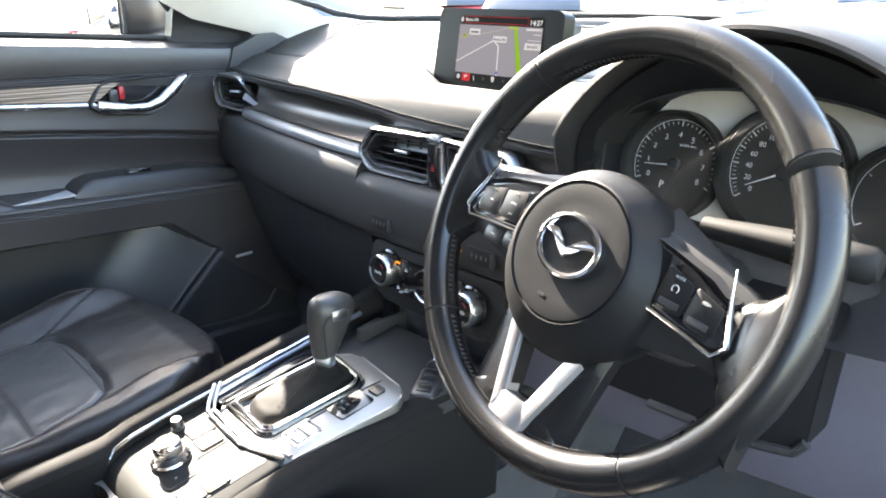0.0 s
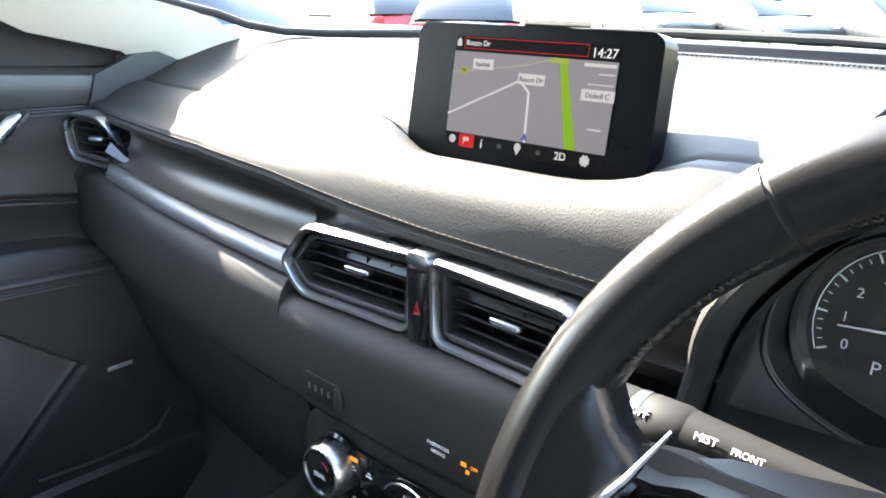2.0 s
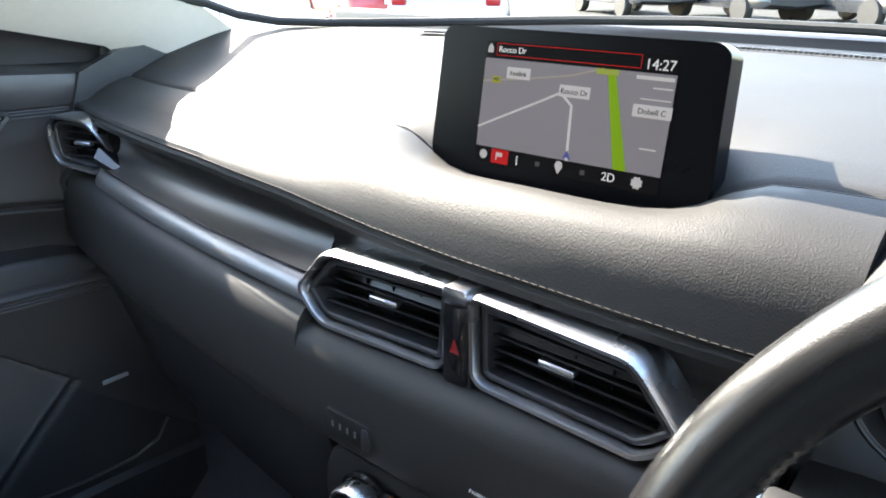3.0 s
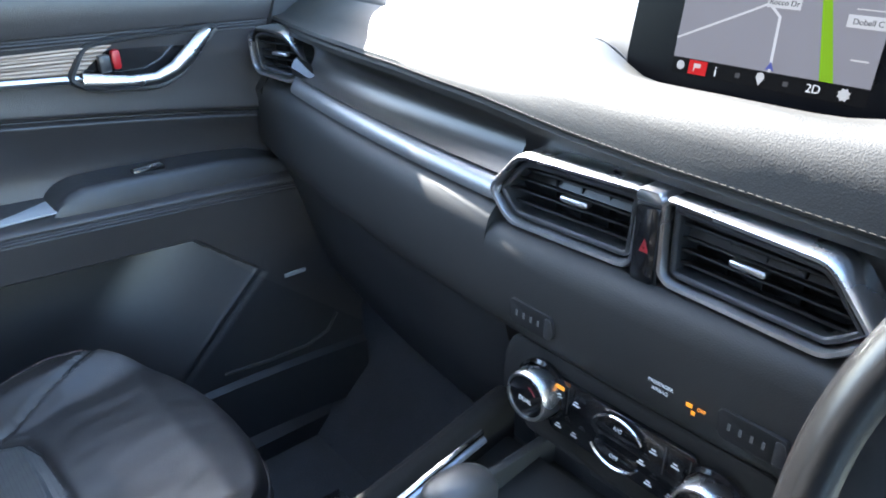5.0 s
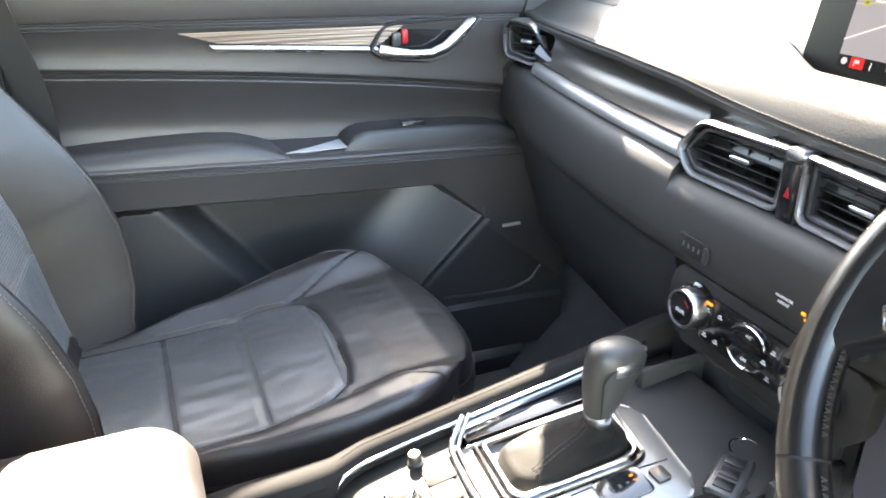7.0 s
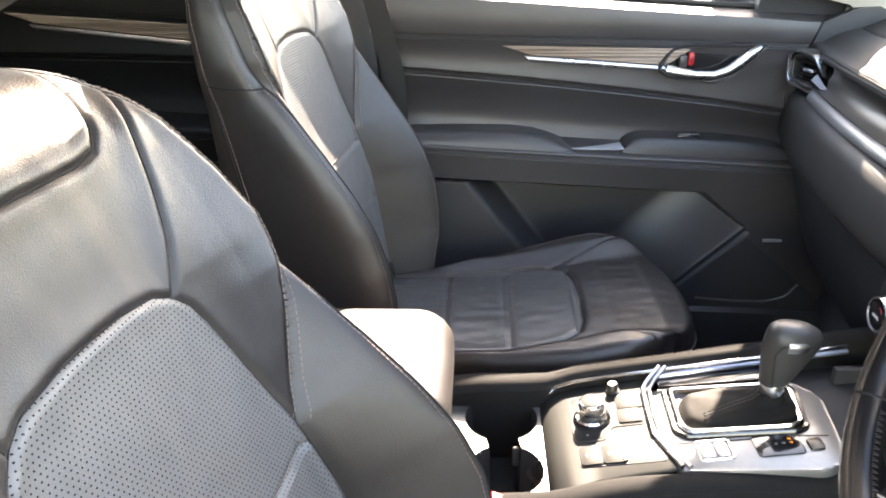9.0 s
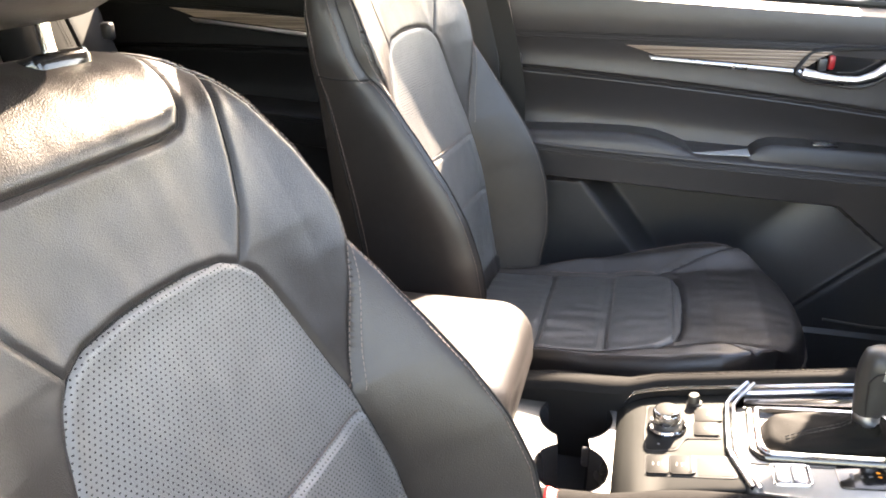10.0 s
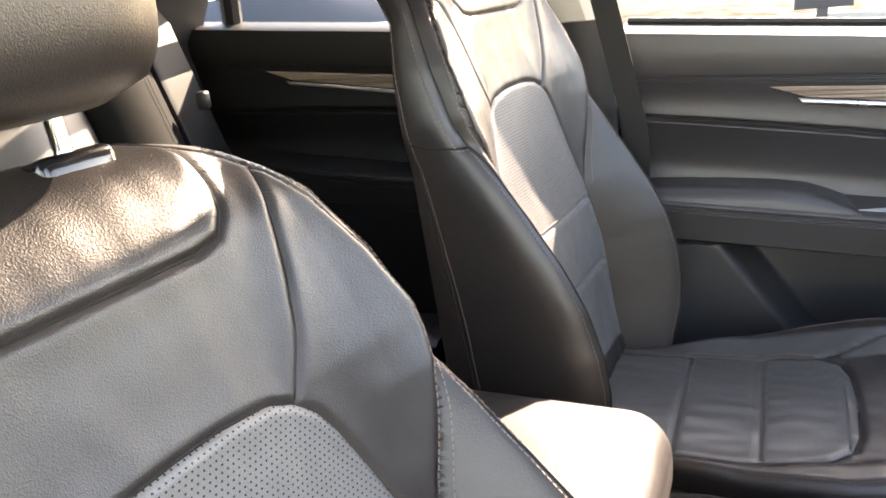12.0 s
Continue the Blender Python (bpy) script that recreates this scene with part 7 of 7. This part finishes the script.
part("mirror_shell", from_rings(rings), PLASTIC_SOFT, mirror)
part("mirror_glass", box(0.18, 0.004, 0.115, 0.01, c=(0, -0.053, 0)), mat("mirror silver", (0.85, 0.86, 0.87), 0.02, metal=1, var=0), mirror, "silvered glass")
part("mirror_arm", box(0.12, 0.05, 0.04, 0.012, c=(0.14, 0.02, -0.07)), PLASTIC, mirror)

# rear door
rdoor = thing("rear_door", "dark rear passenger door with layered trim", "car door")
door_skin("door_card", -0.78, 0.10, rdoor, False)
part("outer_panel", box(0.05, 0.96, 0.85, 0.02, c=(-0.90, -0.32, 0.80)), bpy.data.materials["dark car paint"], rdoor)
inlay(rdoor, -0.52, -0.06, 1.190, 1.150, 0.022, 0.034, False)
gl = part("window_glass", sheet(10, 6, lambda u, v: (-0.842 + 0.19 * v, -0.70 + u * 0.78 + 0.12 * v * (1 - u), belt(-0.7 + u * 0.78) - 0.01 + v * (1.56 - belt(-0.7 + u * 0.78)))), GLASS_TINT, rdoor)
fr = [(-0.82, -0.655, 1.305), (-0.76, -0.60, 1.42), (-0.68, -0.48, 1.54), (-0.65, -0.2, 1.58), (-0.65, 0.05, 1.58)]
part("window_frame", tube([Vector(p) for p in fr], 0.022, 8), PLASTIC, rdoor)
part("stitching", stitches([(door_x(y, arm_top(y) - 0.012, False) + 0.0006, y, arm_top(y) - 0.012) for y in np.linspace(-0.7, 0.05, 90)], up=(1, 0, 0)), THREAD_DARK, rdoor, smooth=False)

# unseen mirrored door, added to keep side light out of the rear
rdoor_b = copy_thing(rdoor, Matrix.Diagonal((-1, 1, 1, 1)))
tagged(rdoor_b, "dark closed rear door behind the driver's seat", "car door")

# ---- rear seat ----
rear = thing("rear_seat", "black leather rear bench seat partly in sun", "car seat")


def groove(x):
    return sum(0.014 * math.exp(-((abs(x) - g) / 0.006) ** 2) for g in (0.115, 0.385, 0.555))


def back_line(x):
    """The front of the rear backrest at x, from its foot to its top, as (y, z)."""
    puff = 0.022 * abs(math.sin((abs(x) - 0.115) / 0.27 * math.pi)) if abs(x) < 0.385 else 0.030 * math.sin(min(1.0, (abs(x) - 0.385) / 0.17) * math.pi) + 0.02
    k = puff - groove(x)
    return [(-0.50 + k, 0.68), (-0.55 + k, 0.85), (-0.59 + k, 0.97), (-0.63 + k, 1.08), (-0.67 + k, 1.20), (-0.71 + k, 1.32), (-0.75 + k * 0.6, 1.38)]


cols = [(-0.66, -0.557), (-0.553, -0.387), (-0.383, -0.117), (-0.113, 0.113), (0.117, 0.383), (0.387, 0.553), (0.557, 0.66)]
for x0, x1 in cols:
    inset_panel = 0.11 < abs(x0 + x1) / 2 < 0.36
    rings = [[(x, y, z) for y, z in back_line(x) + [(-0.83, 1.385), (-0.88, 1.34), (-0.80, 0.45), (-0.52, 0.60)]] for x in np.linspace(x0, x1, 16)]
    # outer panels in darker copies, their colour standing for the shade beside the door
    part("backrest_panel", from_rings(rings), LEATHER_C_SHEEN if inset_panel else LEATHER_SHADED if abs(x0 + x1) / 2 < 0.55 else REAR_SHADED, rear, "perforated rear backrest centre" if inset_panel else "")
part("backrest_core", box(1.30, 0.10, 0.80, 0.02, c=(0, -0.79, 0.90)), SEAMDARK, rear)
for s in (-1, 1):
    for g in (0.497, 0.510):
        part("stitching", stitches([(s * g, y + 0.0012, z) for y, z in ((lin([(q, p) for p, q in back_line(s * g)], z), z) for z in np.linspace(0.80, 1.36, 90))], up=(0, 1, 0.3)), THREAD_DARK, rear, smooth=False)
part("rear_cushion", from_rings([[(x, y, z - 0.5 * groove(x)) for y, z in ((-0.54, 0.66), (-0.50, 0.675), (-0.30, 0.69), (-0.15, 0.705), (-0.11, 0.69), (-0.10, 0.60), (-0.12, 0.45), (-0.6, 0.45))] for x in np.linspace(-0.66, 0.66, 90)]), LEATHER, rear)
part("belt_anchor", box(0.022, 0.024, 0.036, 0.007, 3, c=(-0.60, -0.590, 1.17)), PLASTIC, rear, "grey belt guide")
for x in (-0.42, 0.42, 0.0):
    rings = []
    for t in np.linspace(0, 1, 12):
        k = (1 - abs(2 * t - 1) ** 3) ** 0.45
        rings.append([(x + (0.07 + 0.05 * k) * math.copysign(abs(math.cos(a)) ** 0.6, math.cos(a)), -0.80 + (0.015 + 0.03 * k) * math.sin(a), 1.40 + 0.12 * t) for a in np.linspace(0, 6.2832, 29)[:-1]])
    part("headrest", from_rings(rings), LEATHER, rear)

# belt hanging at the middle pillar
belt_strap = thing("seat_belt", "dark woven seat belt hanging at the middle pillar", "seat belt")
rings = []
for t in np.linspace(0, 1, 24):
    x, y, z = -0.672 - 0.075 * min(1, t * 1.6), 0.16 + 0.09 * min(1, t * 2.2), 1.50 - 0.95 * t
    rings.append([(x + 0.004, y - 0.022, z), (x + 0.006, y + 0.022, z), (x + 0.0045, y + 0.022, z), (x + 0.0025, y - 0.022, z)])
part("strap", from_rings(rings), RUBBER, belt_strap, "black webbing", smooth=False)
part("tongue", box(0.008, 0.045, 0.055, 0.003, c=(-0.735, 0.240, 1.09)), PLASTIC_SOFT, belt_strap, "grey belt tongue")
latch = thing("seat_lever", "small grey recliner lever at the seat's foot", "lever", at=pose(-0.635, 0.285, 0.735, 30, 0, 0))
part("lever_arm", box(0.02, 0.022, 0.06, 0.007, 3), PLASTIC_SOFT, latch)
part("lever_tip", box(0.021, 0.023, 0.014, 0.005, 3, c=(0, 0, 0.03)), SATIN, latch, "pale tip")


# ---- outside ----
GROUND = mat("pale worn asphalt", (0.034, 0.033, 0.031), 0.9, spec=0.1, var=0.25, scale=0.6, bump=0.4, bump_scale=60)
bm = bmesh.new()
bmesh.ops.create_grid(bm, x_segments=40, y_segments=40, size=600)
tagged(part("ground", bm, GROUND), "pale sunlit asphalt car yard", "ground", kind="structure")
GRASS = mat("dry grass", (0.0048, 0.0034, 0.0006), 0.95, spec=0.03, var=0.6, scale=2.5, bump=0.8, bump_scale=40)
verge = thing("grass_verge", "strip of dry yellow-green grass", "grass", kind="stuff")
part("turf", box(9.0, 26, 0.10, 0.03, c=(-18.6, 2, 0.05)), GRASS, verge)
part("turf", box(60, 5.0, 0.10, 0.03, c=(-4, 31, 0.05)), GRASS, verge)


def parked_car(paint, label, at, lights=None):
    car = thing("parked_car", label, "car", group="parked cars", at=at)
    st = [(-2.2, 0.45, 0.62, 0.80), (-2.1, 0.35, 0.86, 0.86), (-1.6, 0.32, 0.93, 0.90), (-0.9, 0.32, 0.96, 0.90), (0.0, 0.32, 0.95, 0.90), (0.9, 0.32, 0.90, 0.90), (1.6, 0.34, 0.80, 0.87), (2.1, 0.38, 0.68, 0.80), (2.2, 0.45, 0.60, 0.72)]
    rings = []
    for y, z0, z1, w in st:
        rings.append([(-w, y, z0), (-w - 0.02, y, (z0 + z1) / 2), (-w + 0.05, y, z1), (0, y, z1 + 0.03), (w - 0.05, y, z1), (w + 0.02, y, (z0 + z1) / 2), (w, y, z0), (0, y, z0 - 0.05)])
    part("body", from_rings(rings), paint, car)
    cab = [(-1.95, 0.92, 0.93, 0.70), (-1.45, 0.92, 1.36, 0.64), (-0.6, 0.94, 1.45, 0.62), (0.1, 0.94, 1.44, 0.62), (1.0, 0.88, 0.92, 0.70)]
    rings = [[(-0.82, y, z0), (-w - 0.02, y, z0 + (z1 - z0) * 0.85), (-w + 0.1, y, z1), (w - 0.1, y, z1), (w + 0.02, y, z0 + (z1 - z0) * 0.85), (0.82, y, z0)] for y, z0, z1, w in cab]
    part("cabin", from_rings(rings), CARGLASS, car, "dark glazed cabin")
    rings = [[(-w + 0.02, y, z - 0.03), (-w + 0.1, y, z + 0.02), (w - 0.1, y, z + 0.02), (w - 0.02, y, z - 0.03)] for y, z, w in ((-1.5, 1.35, 0.64), (-0.6, 1.455, 0.62), (0.15, 1.44, 0.62))]
    part("roof", from_rings(rings), paint, car)
    for x in (-0.84, 0.84):
        for y in (-1.35, 1.35):
            w = new("wheel")
            w.parent = car
            w.matrix_local = pose(x, y, 0.32, 0, 90, 0)
            part("tyre", lathe([(0.20, -0.10), (0.30, -0.10), (0.325, -0.06), (0.325, 0.06), (0.30, 0.10), (0.20, 0.10)], 24), RUBBER, w)
            part("rim", lathe([(0.21, -0.09), (0.20, 0.095), (0.05, 0.07), (0.01, 0.075)], 10), SATIN, w)
        part("tail_light", box(0.22, 0.10, 0.16, 0.03, c=(x * 0.82, -2.13, 0.80)), RED, car, "red tail light")
        part("headlight", box(0.30, 0.12, 0.13, 0.04, c=(x * 0.78, 2.08, 0.66)), CHROME, car)
        part("door_gap", box(0.006, 0.01, 0.5, c=(x * 1.075, -0.1, 0.65)), RUBBER, car)
    part("number_plate", box(0.45, 0.02, 0.12, 0.005, c=(0, -2.22, 0.66)), WHITE_MARK, car)
    return car


CARGLASS = mat("car window", (0.012, 0.014, 0.016), 0.06, var=0.0, coat=0.5)
SIGN = mat("grey sign paint", (0.03, 0.031, 0.036), 0.5, var=0.08)
PAINTS = {"white": mat("white paint", (0.75, 0.75, 0.74), 0.25, var=0.03, coat=0.8), "red": mat("red paint", (0.42, 0.015, 0.02), 0.25, var=0.04, coat=0.8),
          "grey": mat("dark grey paint", (0.035, 0.037, 0.04), 0.22, var=0.04, coat=0.8), "silver": mat("silver paint", (0.42, 0.43, 0.44), 0.3, metal=0.6, var=0.04, coat=0.8)}
for k, (x, col, turn) in enumerate(((-9.5, "grey", 172), (-6.6, "grey", 175), (-3.8, "grey", 172), (-1.0, "silver", 174), (1.9, "grey", 176), (4.8, "white", 172))):
    parked_car(PAINTS[col], {"grey": "dark grey sedan parked in a row", "silver": "silver sedan parked in a row", "white": "white sedan parked in a row"}[col], pose(x, 20.5, 0, 0, 0, turn + 60))
parked_car(PAINTS["silver"], "pale silver sedan with red tail lights", pose(-8.2, 11.2, 0, 0, 0, 35))
parked_car(PAINTS["red"], "red hatchback parked beside the yard", pose(-11.4, 12.2, 0, 0, 0, 60))
parked_car(PAINTS["white"], "white sedan parked beside the verge", pose(-7.5, 5.2, 0, 0, 0, 15))
parked_car(PAINTS["white"], "white sedan parked beside the window", pose(-7.5, -4.6, 0, 0, 0, 50))
parked_car(PAINTS["silver"], "silver sedan parked beside the window", pose(-8.8, -8.5, 0, 0, 0, 40))
board = thing("sign_board", "plain grey sign board on a post by the grass", "sign", at=pose(-13.2, 1.15, 0, 0, 0, 8))
part("panel", box(0.05, 0.86, 0.75, 0.01, c=(0, 0, 0.66)), SIGN, board)
part("post", box(0.08, 0.16, 0.6, 0.01, c=(-0.066, 0, 0.30)), SIGN, board)
kerb = part("kerb", box(0.15, 26, 0.14, 0.02, c=(-14.0, 2, 0.07)), mat("pale concrete", (0.30, 0.29, 0.27), 0.9, var=0.15, scale=2))
tagged(kerb, "pale concrete kerb along the grass", "kerb", kind="structure")
